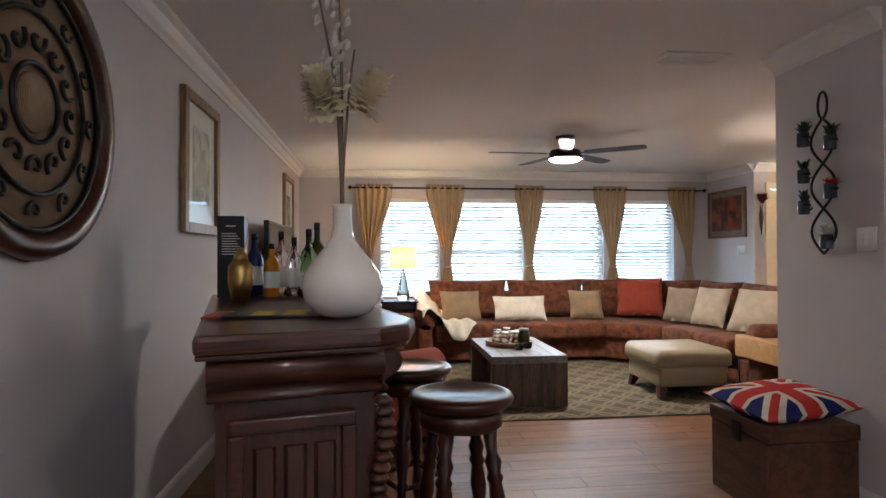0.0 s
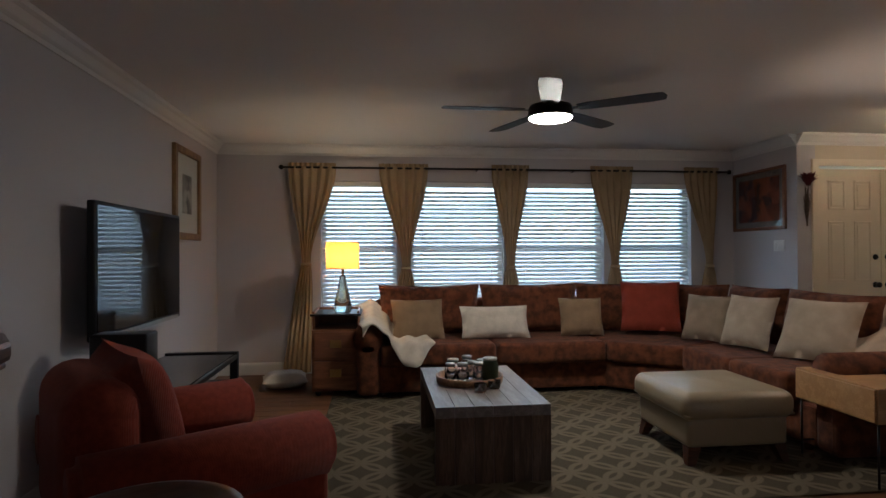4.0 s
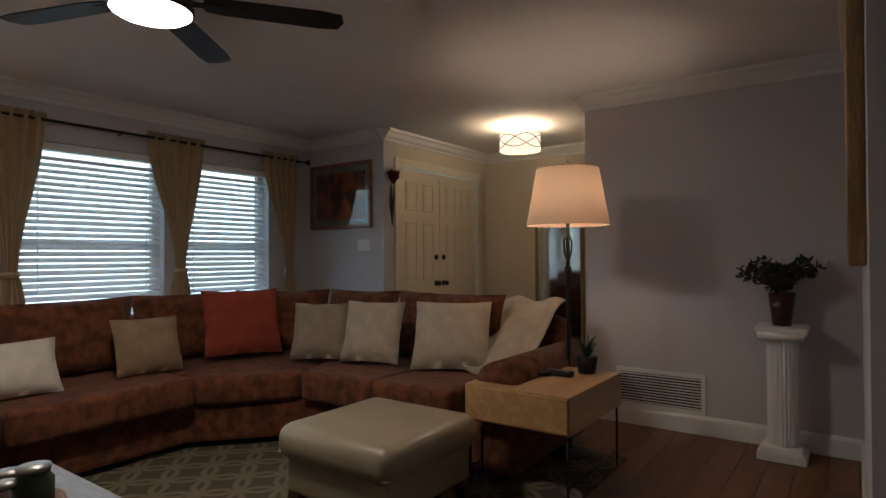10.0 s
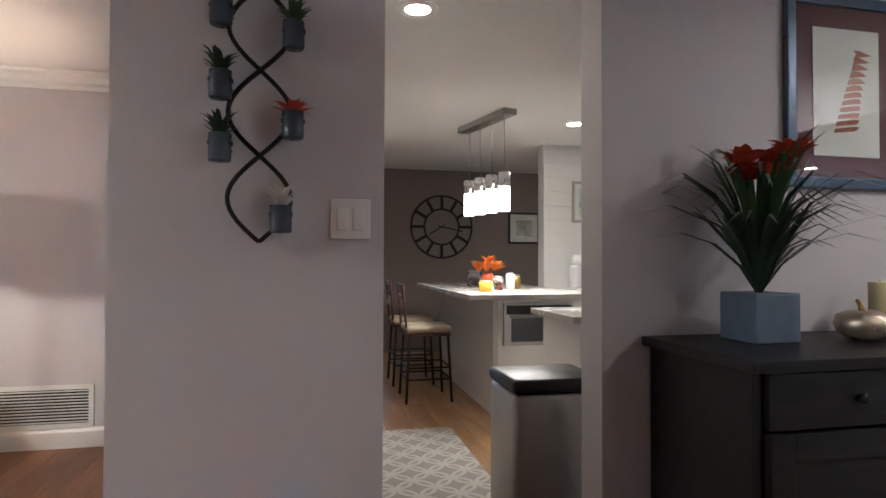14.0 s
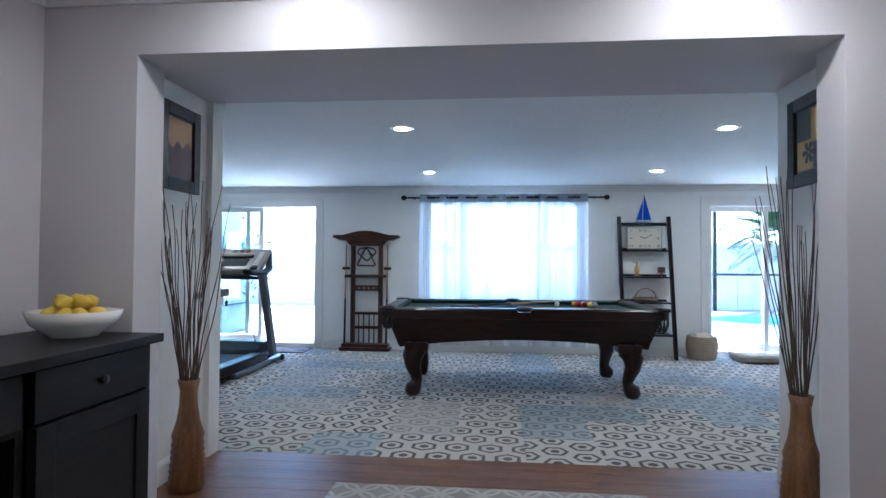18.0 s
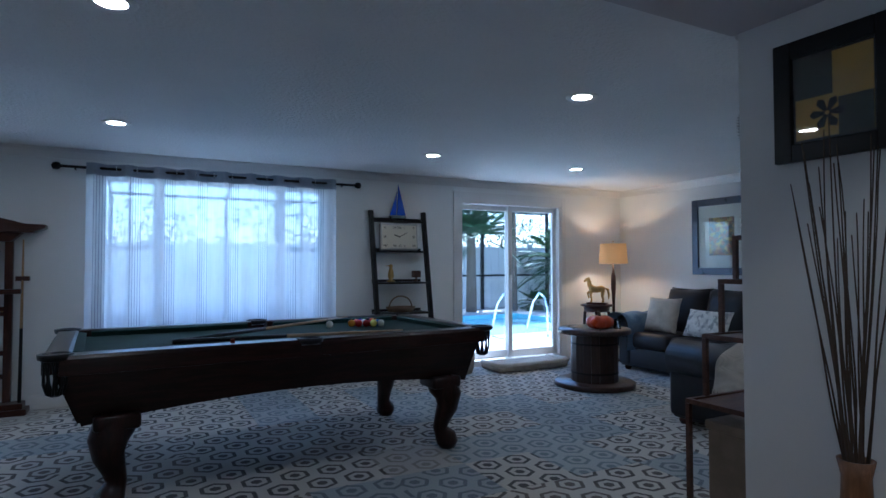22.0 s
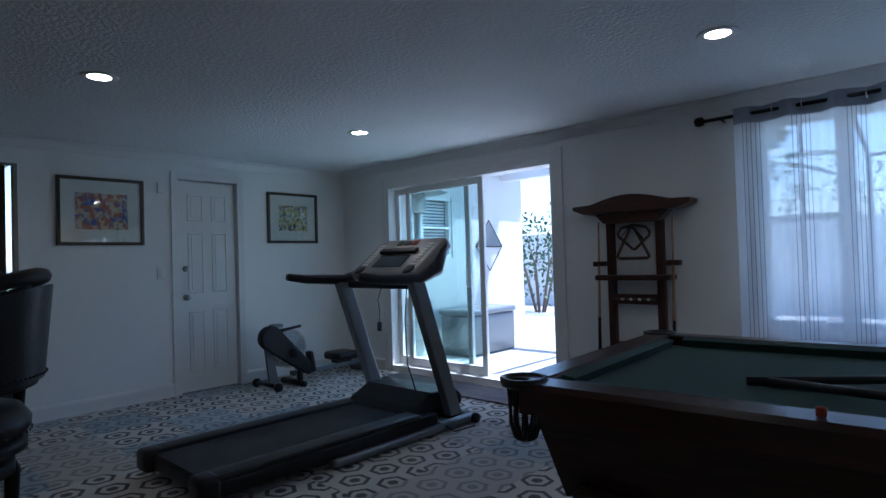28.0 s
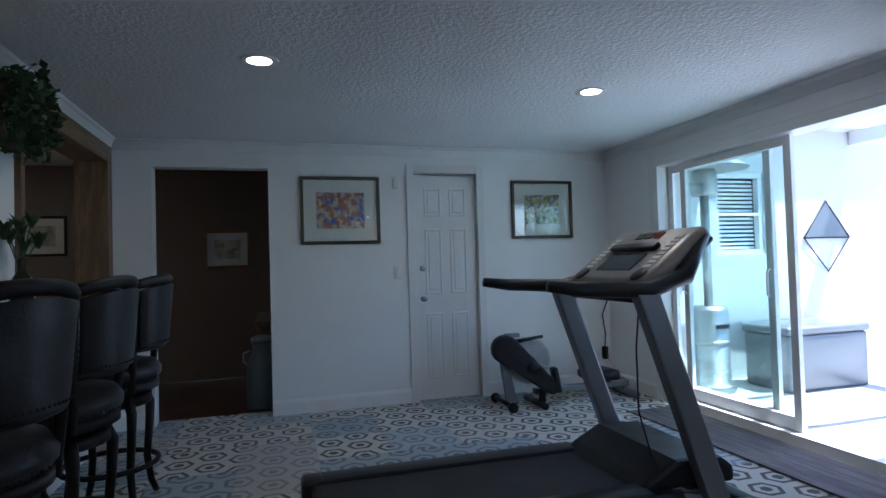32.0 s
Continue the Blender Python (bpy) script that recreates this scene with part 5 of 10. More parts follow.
for sx in (-1, 1):
    bm = bmesh.new()
    bmesh.ops.create_cone(bm, cap_ends=True, segments=24, radius1=0.13, radius2=0.13, depth=0.88)
    bmesh.ops.bevel(bm, geom=[e for e in bm.edges if e.calc_face_angle(0) > 1], offset=0.03, segments=3, affect="EDGES")
    s = Mesh().take(bm, ACM @ rot(sx * 0.4, 0.0, 0.52, 90, 0, 0))
    s.rbox(sx * 0.4 - 0.09, -0.42, 0.08, sx * 0.4 + 0.09, 0.42, 0.52, 0.04, ACM)
    part("arm", s, "chair_red", ac)
for x, y in ((-0.36, -0.36), (0.36, -0.36), (-0.36, 0.36), (0.36, 0.36)):
    p = ACM @ Vector((x, y, 0))
    part("foot", Mesh().lathe([(0.025, 0.001), (0.035, 0.065)], p.x, p.y, 10), "mahogany", ac)
fp = part("floor_cushion", Mesh().cushion(0.42, 0.36, 0.16, rot(rz=10), 0.4, 10), "white_cloth")
fp.location = (0.02, 7.35, 0.085)
tagged(fp, "grey-white cushion lying on the floor by the curtain", "cushion")

# ---- east side of the living room ----
sd = thing("side_table", at(3.52, 4.44, 0), "honey-maple drawer table on thin metal legs", "side table")
part("case", Mesh().box(0, 0, 0.36, 0.74, 0.6, 0.55), "maple", sd, bevel=0.004)
part("drawer_front", Mesh().box(-0.012, 0.01, 0.37, -0.001, 0.59, 0.54), "maple", sd, bevel=0.003)
for x, y in ((0.02, 0.02), (0.72, 0.02), (0.02, 0.58), (0.72, 0.58)):
    part("leg", Mesh().tube([(x, y, 0.0), (x, y, 0.359)], 0.007), "black_metal", sd)
for y in (0.02, 0.58):
    part("foot_rail", Mesh().tube([(0.02, y, 0.1), (0.72, y, 0.1)], 0.006), "black_metal", sd)
fl = thing("floor_lamp", at(4.3, 4.78, 0), "black floor lamp with a lit blush fabric shade", "floor lamp")
part("base", Mesh().lathe([(0.0, 0), (0.15, 0.0), (0.155, 0.012), (0.13, 0.025), (0.04, 0.04), (0.0, 0.04)], 0, 0, 30), "black_metal", fl)
part("pole", Mesh().tube([(0, 0, 0.03), (0, 0, 0.5), (0, 0, 1.1), (0, 0, 1.55)], [0.014, 0.013, 0.013, 0.012], 12).lathe([(0.0, 1.1), (0.025, 1.12), (0.02, 1.16), (0.0, 1.18)], 0, 0, 14), "black_metal", fl)
part("ornament", Mesh().tube([(0.012, 0, 1.2), (0.05, 0, 1.25), (0.06, 0, 1.32), (0.02, 0, 1.36)], 0.006).tube([(-0.012, 0, 1.2), (-0.05, 0, 1.25), (-0.06, 0, 1.32), (-0.02, 0, 1.36)], 0.006), "black_metal", fl)
M["blush_shade"] = shade_cloth("blush_shade", (0.62, 0.46, 0.33), 0.22)
part("shade", Mesh().lathe([(0.255, 1.42), (0.19, 1.78)], 0, 0, 40, cap=False), "blush_shade", fl, "blush fabric drum shade")
part("finial", Mesh().lathe([(0.0, 1.8), (0.012, 1.81), (0, 1.84)], 0, 0, 10), "brass", fl)
part("shade_ring", Mesh().tube([(0.19 * math.cos(a), 0.19 * math.sin(a), 1.775) for a in [2 * math.pi * i / 24 for i in range(25)]], 0.003, 5).tube([(-0.19, 0, 1.775), (0.19, 0, 1.775)], 0.003, 5), "black_metal", fl)
lamp("floor_lamp_light", "POINT", at(4.3, 4.78, 1.6), 2.5, (1.0, 0.72, 0.45), 0.05)
tp = thing("potted_plant", at(4.14, 4.6, 0.551), "small succulent in a dark pot on the side table", "plant")
part("pot", Mesh().lathe([(0.05, 0), (0.065, 0.1), (0.06, 0.1), (0.05, 0.085), (0, 0.085)], 0, 0, 20), "black", tp)
rnd = random.Random(5)


def leaf_tuft(s, c, n, r, h, w, rnd, droop=0.4):
    """Narrow leaves that rise from one point and bend outwards."""
    for k in range(n):
        a = rnd.random() * 6.283
        l = r * (0.6 + 0.5 * rnd.random())
        hh = h * (0.5 + 0.6 * rnd.random())
        d = Vector((math.cos(a), math.sin(a), 0))
        side = Vector((-d.y, d.x, 0))
        pts = []
        for i in range(5):
            t_ = i / 4
            p = Vector(c) + d * l * t_ ** 1.3 + Vector((0, 0, hh * (t_ * (1 + droop) - droop * t_ ** 3)))
            ww = w * (0.5 + t_) * (1 - t_) * 2 + 0.0008
            pts += [p - side * ww / 2, p + side * ww / 2]
        s.add(pts, [(2 * i, 2 * i + 2, 2 * i + 3, 2 * i + 1) for i in range(4)], True)
    return s


part("leaves", leaf_tuft(Mesh(), (0, 0, 0.08), 26, 0.1, 0.13, 0.02, rnd), "leaf_dark", tp)
for i, (x, y, w, d, h, lb) in enumerate(((3.98, 4.72, 0.06, 0.2, 0.03, "black remote on the side table"), (4.05, 4.9, 0.12, 0.08, 0.05, "black eyeglass case on the side table"), (3.88, 4.8, 0.05, 0.18, 0.025, "slim black remote on the side table"))):
    rm = part("remote_control" if i != 1 else "glasses_case", Mesh().rbox(-w / 2, -d / 2, 0, w / 2, d / 2, h, 0.008), "black")
    rm.matrix_world = rot(x, y, 0.551, 0, 0, 25 * i)
    tagged(rm, lb, "remote" if i != 1 else "case")

# return-air grille
gr = thing("vent_grille", at(5.17, 4.47, 0.27), "white return-air grille low on the wall", "vent")
part("frame", Mesh().box(-0.012, -0.31, -0.14, -0.001, 0.31, -0.11).box(-0.012, -0.31, 0.11, -0.001, 0.31, 0.14).box(-0.012, -0.31, -0.11, -0.001, -0.28, 0.11).box(-0.012, 0.28, -0.11, -0.001, 0.31, 0.11), "trim", gr, bevel=0.002)
part("backing", Mesh().box(-0.0025, -0.28, -0.11, -0.001, 0.28, 0.11), "black", gr)
for k in range(11):
    z = -0.1 + k * 0.02
    part("slat", Mesh().box(-0.011, -0.28, z - 0.004, -0.004, 0.28, z + 0.004), "trim", gr)
pd = thing("pedestal", at(4.98, 3.69, 0), "white fluted column pedestal by the wall", "pedestal")
part("base", Mesh().box(-0.13, -0.13, 0, 0.13, 0.13, 0.05).box(-0.11, -0.11, 0.05, 0.11, 0.11, 0.08), "trim", pd, bevel=0.006)
flute = []
for k in range(48):
    a = 2 * math.pi * k / 48
    flute.append(((0.085 - 0.008 * (k % 2)) * math.cos(a), (0.085 - 0.008 * (k % 2)) * math.sin(a)))
part("shaft", Mesh().prism(flute, "z", 0.081, 0.72), "trim", pd)
part("capital", Mesh().lathe([(0.09, 0.721), (0.11, 0.74), (0.12, 0.76), (0.12, 0.77)], 0, 0, 24).box(-0.135, -0.135, 0.771, 0.135, 0.135, 0.8).tube([(-0.12, -0.12, 0.75), (-0.12, 0.12, 0.75)], 0.025).tube([(0.12, -0.12, 0.75), (0.12, 0.12, 0.75)], 0.025), "trim", pd)
fv = thing("dried_arrangement", at(4.98, 3.69, 0.801), "dried dark foliage in a brown vase on the pedestal", "plant")
part("vase", Mesh().lathe([(0.0, 0), (0.05, 0), (0.06, 0.08), (0.075, 0.2), (0.065, 0.2), (0.0, 0.17)], 0, 0, 20), "mahogany", fv)
def leafy_sprays(s, c, n, reach, rise, leaf, rnd, per=16):
    """Arching stems set with small oval leaves."""
    for k in range(n):
        a = 2 * math.pi * k / n + rnd.uniform(-0.3, 0.3)
        q, h = reach * rnd.uniform(0.35, 1.0), rise * rnd.uniform(0.55, 1.0)
        d = Vector((math.cos(a), math.sin(a), 0))
        for i in range(per):
            t_ = 0.25 + 0.75 * (i + rnd.random()) / per
            p = Vector(c) + d * q * t_ ** 1.2 + Vector((0, 0, h * math.sin(1.9 * t_) / math.sin(1.9 * 0.83)))
            u = Vector((rnd.gauss(0, 1), rnd.gauss(0, 1), rnd.gauss(0.2, 0.8))).normalized()
            v = u.cross(Vector((rnd.random(), rnd.random(), 1))).normalized()
            l = leaf * rnd.uniform(0.6, 1.15)
            s.add([p, p + u * l * 0.35 + v * l * 0.32, p + u * l * 0.8 + v * l * 0.2, p + u * l, p + u * l * 0.8 - v * l * 0.2, p + u * l * 0.35 - v * l * 0.32], [(0, 1, 2, 3, 4, 5)])
    return s


part("foliage", leafy_sprays(Mesh(), (0, 0, 0.16), 34, 0.27, 0.2, 0.05, random.Random(2)), "dry_leaf", fv, "dried brown leaf sprays", fix=False)
part("foliage", leafy_sprays(Mesh(), (0, 0, 0.16), 20, 0.24, 0.24, 0.045, random.Random(4)), "leaf_dark", fv, "dusty green leaf sprays", fix=False)
mr = thing("wall_mirror", rot(3.35, 3.29, 1.75, 0, 0, 180), "tall arched mirror in an ornate gilt frame", "mirror")
arch = [(-0.4, -0.55), (0.4, -0.55), (0.4, 0.3)] + [(0.4 * math.cos(a), 0.3 + 0.3 * math.sin(a)) for a in [math.pi * i / 12 for i in range(1, 12)]] + [(-0.4, 0.3)]
part("glass", Mesh().prism([(x * 0.88, z * 0.92) for x, z in arch], "y", -0.018, -0.012), "mirror", mr)
fr = Mesh()
n = len(arch)
inner = [(x * 0.86, z * 0.9) for x, z in arch]
fr.add([(x, -0.001, z) for x, z in arch] + [(x, -0.045, z) for x, z in arch] + [(x, -0.05, z) for x, z in inner] + [(x, -0.001, z) for x, z in inner],
       [(a * n + k, a * n + (k + 1) % n, ((a + 1) % 4) * n + (k + 1) % n, ((a + 1) % 4) * n + k) for a in range(4) for k in range(n)])
part("frame", fr, "gold_frame", mr, "carved gilt frame", bevel=0.008)

# metal plant rack on the wall end
M["pot_glass"] = plain("dark_blue_grey_glass", (0.05, 0.065, 0.085), 0.15, var=0.1, scale=20)
pr = thing("wall_planter", at(2.645, 2.9, 1.70), "twisted iron wall rack with small glass pots of succulents", "wall planter")
def wv(z):
    return 0.1 * math.sin((z + 0.43) / 0.86 * 3 * math.pi + 0.5)
for sgn in (1, -1):
    part("strand", Mesh().tube([(-0.02, sgn * 0.085 * math.sin(3 * math.pi * i / 40), -0.42 + 0.72 * i / 40) for i in range(41)], 0.007, 6), "black_metal", pr)
part("loop", Mesh().tube([(-0.02, 0.032 * math.cos(a), 0.37 + 0.07 * math.sin(a)) for a in [2 * math.pi * i / 20 for i in range(21)]], 0.007, 6), "black_metal", pr)
for i, (y, z, kind) in enumerate(((0.1, 0.2, "leaf_dark"), (-0.09, 0.15, "leaf"), (0.1, 0.0, "leaf_dark"), (-0.09, -0.1, "red"), (0.1, -0.17, "leaf_dark"), (-0.06, -0.36, "white"))):
    pot = part("pot", Mesh().lathe([(0.0, z - 0.035), (0.028, z - 0.035), (0.03, z - 0.03), (0.03, z + 0.04), (0.027, z + 0.04), (0.026, z - 0.02), (0.0, z - 0.02)], -0.055, y, 16), "pot_glass", pr, "small dark blue-grey glass pot")
    part("holder", Mesh().tube([(-0.02, y * 0.75, z), (-0.05, y, z - 0.034)], 0.005, 6).lathe([(0.032, z + 0.01), (0.034, z + 0.016), (0.032, z + 0.022)], -0.05, y, 14), "black_metal", pr)
    part("soil", Mesh().lathe([(0.0, z + 0.02), (0.024, z + 0.02), (0.02, z - 0.02), (0, z - 0.02)], -0.05, y, 12), "black", pr)
    m_ = {"red": "flower_red", "white": "bud"}.get(kind, kind)
    part("succulent", leaf_tuft(Mesh(), (-0.05, y, z + 0.02), 44, 0.05 if kind != "red" else 0.06, 0.075 if kind != "red" else 0.045, 0.016, random.Random(i), 0.5), m_, pr)


def switch(name, m, gangs, label):
    s = thing(name, m, label, "light switch")
    w = 0.07 + 0.046 * (gangs - 1)
    part("plate", Mesh().rbox(-w / 2, -0.007, -0.058, w / 2, -0.0005, 0.058, 0.003), "trim", s)
    for k in range(gangs):
        x = -w / 2 + 0.035 + 0.046 * k
        part("rocker", Mesh().rbox(x - 0.016, -0.011, -0.034, x + 0.016, -0.0065, 0.034, 0.002), "trim", s)
    return s


switch("light_switch", rot(2.645, 2.648, 1.35, 0, 0, -90), 2, "white double rocker switch plate")
switch("light_switch", rot(5.05, 7.23, 1.34, 0, 0, -90), 3, "white triple rocker switch plate by the door")

# chest with a flag cushion
tr = thing("storage_chest", at(2.13, 2.66, 0), "dark wooden chest with an iron latch against the wall end", "chest")
part("box", Mesh().box(0, 0, 0.0, 0.47, 0.48, 0.37), "trunkwood", tr, bevel=0.008)
part("lid", Mesh().box(-0.008, -0.008, 0.373, 0.475, 0.488, 0.45), "trunkwood", tr, bevel=0.01)
part("latch", Mesh().rbox(-0.02, 0.2, 0.32, -0.009, 0.27, 0.42, 0.004), "black_metal", tr, "iron latch")
part("corner_strap", Mesh().box(-0.012, 0.0, 0.02, -0.001, 0.05, 0.36), "trunkwood", tr)
def flag(name):
    m, nt, b = shader(name, 0.9, 0, 0.1)
    sep = node(nt, "SeparateXYZ", (0, coords(nt, (1 / 0.235, 1 / 0.235, 1))))
    x, y = sep.outputs[0], sep.outputs[1]
    ab = lambda s_: node(nt, "Math", (0, s_), op="ABSOLUTE").outputs[0]
    less = lambda s_, v: node(nt, "Math", (0, s_), (1, v), op="LESS_THAN").outputs[0]
    d = ab(node(nt, "Math", (0, ab(x)), (1, ab(y)), op="SUBTRACT").outputs[0])
    col = mixed(nt, less(d, 0.3), (0.02, 0.025, 0.14), (0.6, 0.55, 0.45))
    col = mixed(nt, less(d, 0.12), col, (0.45, 0.035, 0.03))
    c = node(nt, "Math", (0, ab(x)), (1, ab(y)), op="MINIMUM").outputs[0]
    col = mixed(nt, less(c, 0.3), col, (0.6, 0.55, 0.45))
    col = mixed(nt, less(c, 0.19), col, (0.45, 0.035, 0.03))
    nt.links.new(col, b.inputs["Base Color"])
    bump(nt, b, noisy(nt, coords(nt), 200.0, 2.0), 0.3, 0.004)
    return m
M["flag"] = flag("flag_print")
fc_ = part("flag_cushion", Mesh().cushion(0.54, 0.5, 0.13, rot(), 0.4, 14), "flag")
fc_.matrix_world = rot(2.36, 2.9, 0.52, 3, -4, 4)
tagged(fc_, "square cushion with a red, white and blue flag print", "cushion")

# corner picture, dried flowers, front doors
framed("wall_picture", rot(5.05, 7.54, 1.84, 0, 0, -90), 0.86, 0.66, "pine", painted((0.16, 0.03, 0.02), (0.3, 0.08, 0.04), (0.05, 0.02, 0.03), 5, 4), "dark red abstract print behind glass", 0.035, 0.03, 0.06, mat_mat="walnut_top")
wf = thing("dried_bouquet", at(5.12, 6.955, 1.88), "dried red flowers hung head-up on the wall corner", "wall decor")
part("stems", leaf_tuft(Mesh(), (0, -0.03, -0.35), 22, 0.05, 0.42, 0.012, random.Random(1), 0.1), "dry_leaf", wf)
part("blooms", leaf_tuft(Mesh(), (0, -0.05, 0.05), 90, 0.09, 0.12, 0.04, random.Random(3), 0.4), plain("dried_red_petals", (0.16, 0.02, 0.02), 0.8, var=0.3), wf)


def panel_door(name, m, w, h, material, label, cols=2, knob_side=1, deadbolt=True, knob="black_metal"):
    """A six-panel door leaf in the xz plane of m, facing -y."""
    d = thing(name, m, label, "door", "", "structure")
    part("leaf", Mesh().box(0, 0, 0.008, w, 0.04, h), material, d, bevel=0.002)
    px = [(0.11 * w / 0.7, w / 2 - 0.05 * w / 0.7), (w / 2 + 0.05 * w / 0.7, w - 0.11 * w / 0.7)]
    for z0, z1 in ((0.2, 0.8), (0.98, 1.58), (1.7, h - 0.12)):
        for a, b in px:
            s = Mesh()
            for x0, x1, q0, q1 in ((a, a + 0.016, z0, z1), (b - 0.016, b, z0, z1), (a + 0.016, b - 0.016, z0, z0 + 0.016), (a + 0.016, b - 0.016, z1 - 0.016, z1)):
                s.box(x0, -0.007, q0, x1, -0.0002, q1)
            part("panel_molding", s, material, d, bevel=0.003)
            part("raised_panel", Mesh().box(a + 0.035, -0.005, z0 + 0.035, b - 0.035, -0.0002, z1 - 0.035), material, d, bevel=0.004)
    kx = w - 0.065 if knob_side > 0 else 0.065
    part("knob", Mesh().lathe([(0.03, 0.0), (0.03, 0.006), (0.012, 0.01), (0.012, 0.03), (0.027, 0.04), (0.027, 0.055), (0, 0.06)], 0, 0, 18, rot(kx, 0, 0.94, 90, 0, 0)), knob, d, "round door knob")
    if deadbolt:
        part("deadbolt", Mesh().lathe([(0.028, 0.0), (0.028, 0.012), (0.02, 0.018), (0, 0.02)], 0, 0, 18, rot(kx, 0, 1.22, 90, 0, 0)), knob, d)
    return d


M["door_paint"] = plain("cream_white_door_paint", (0.76, 0.68, 0.54), 0.45, var=0.04, relief=0.02)
panel_door("door_1", at(5.29, 6.99, 0), 0.69, 2.11, "door_paint", "cream-white six-panel front door leaf, closed")
panel_door("door_2", at(5.985, 6.99, 0), 0.69, 2.11, "door_paint", "cream-white six-panel front door leaf, closed", knob_side=-1)
structure("door_casing", Mesh().box(5.2, 6.948, 0, 5.27, 6.969, 2.2).box(6.69, 6.948, 0, 6.76, 6.969, 2.2).box(5.27, 6.948, 2.13, 6.69, 6.969, 2.2), "door_paint", "cream painted door casing", "trim", 0.004)
# entry lamp
el = thing("ceiling_lamp", at(5.73, 5.87, H), "lit drum ceiling lamp wrapped in thin wires", "ceiling lamp")
part("canopy", Mesh().lathe([(0.0, -0.03), (0.06, -0.028), (0.065, 0.0)], 0, 0, 24), "steel", el)
part("stem", Mesh().tube([(0, 0, -0.03), (0, 0, -0.09)], 0.01), "steel", el)
M["drum"] = glowing("lit_linen_drum", (1.0, 0.8, 0.52), 0.45)
part("drum", Mesh().lathe([(0.19, -0.24), (0.19, -0.09)], 0, 0, 40, cap=False), "drum", el, "lit linen drum")
part("diffuser", Mesh().lathe([(0.0, -0.236), (0.188, -0.236), (0.188, -0.231), (0, -0.231)], 0, 0, 40), "drum", el)
for k in range(3):
    part("wire", Mesh().tube([(0.196 * math.cos(a), 0.196 * math.sin(a), -0.165 + 0.06 * math.sin(2 * a + 2.1 * k)) for a in [2 * math.pi * i / 48 for i in range(49)]], 0.004, 5), "black_metal", el)
lamp("entry_light", "POINT", at(5.73, 5.87, H - 0.07), 8, (1.0, 0.76, 0.46), 0.1)
em = thing("entry_mirror", rot(6.895, 6.0, 1.15, 0, 0, -90), "tall plain mirror leaning in the entry hall", "mirror")
part("glass", Mesh().box(-0.25, -0.03, -1.1, 0.25, -0.01, 0.65), "mirror", em)
part("frame", Mesh().box(-0.29, -0.035, -1.15, -0.251, -0.002, 0.7).box(0.251, -0.035, -1.15, 0.29, -0.002, 0.7).box(-0.251, -0.035, 0.651, 0.251, -0.002, 0.7).box(-0.251, -0.035, -1.15, 0.251, -0.002, -1.101), "gold_frame", em, bevel=0.004)
cv = thing("ceiling_vent", at(2.13, 3.32, H), "white slotted ceiling air vent", "vent")
part("frame", Mesh().box(-0.2, -0.1, -0.012, 0.2, -0.075, -0.001).box(-0.2, 0.075, -0.012, 0.2, 0.1, -0.001).box(-0.2, -0.075, -0.012, -0.175, 0.075, -0.001).box(0.175, -0.075, -0.012, 0.2, 0.075, -0.001), "trim", cv, bevel=0.002)
for k in range(6):
    part("slat", Mesh().box(-0.175, -0.07 + k * 0.025, -0.01, 0.175, -0.055 + k * 0.025, -0.003), "trim", cv)


# ---- games room ----
def slider(name, x0, x1, open_to, label):
    """A two-panel sliding door; open_to: None, or the x to which the moving panel is slid."""
    d = thing(name, at(0, GS, 0), label, "sliding door", "", "structure")
    part("frame", Mesh().box(x0, -0.16, 0.04, x0 + 0.05, 0.02, 2.12).box(x1 - 0.05, -0.16, 0.04, x1, 0.02, 2.12).box(x0 + 0.05, -0.16, 2.05, x1 - 0.05, 0.02, 2.12).box(x0 + 0.05, -0.16, 0.0, x1 - 0.05, 0.02, 0.075), "trim", d, bevel=0.004)
    part("casing", Mesh().box(x0 - 0.07, 0.0, 0.0, x0, 0.022, 2.19).box(x1, 0.0, 0.0, x1 + 0.07, 0.022, 2.19).box(x0, 0.0, 2.12, x1, 0.022, 2.19), "trim", d, bevel=0.003)
    mid = (x0 + x1) / 2
    for k, (a, b, y) in enumerate(((x0 + 0.05, mid + 0.03, -0.06), (mid - 0.03, x1 - 0.05, -0.11))):
        if open_to is not None and k == 0:
            a, b = open_to, open_to + mid + 0.03 - x0 - 0.05
        p = part("panel", Mesh().box(a, y - 0.018, 0.08, a + 0.06, y + 0.018, 2.045).box(b - 0.06, y - 0.018, 0.08, b, y + 0.018, 2.045).box(a + 0.06, y - 0.018, 1.98, b - 0.06, y + 0.018, 2.045).box(a + 0.06, y - 0.018, 0.08, b - 0.06, y + 0.018, 0.17), "trim", d, bevel=0.003)
        g = part("pane", Mesh().box(a + 0.06, y - 0.003, 0.17, b - 0.06, y + 0.003, 1.98), "tint_pane" if open_to is not None else "pane", p)
        g.visible_shadow = False
        hx = b - 0.03 if k == 0 else a + 0.03
        part("handle", Mesh().tube([(hx, y + 0.02, 0.95), (hx, y + 0.05, 0.97), (hx, y + 0.05, 1.13), (hx, y + 0.02, 1.15)], 0.008), "trim", p)
    return d


slider("sliding_door_1", 3.56, 5.78, 4.42, "white sliding patio door, slid open")
slider("sliding_door_2", -3.47, -1.86, None, "white closed sliding patio door")

# window with sheer curtains
gw = thing("window_5", at(0, GS, 0), "wide white window behind sheer curtains", "window", "", "structure")
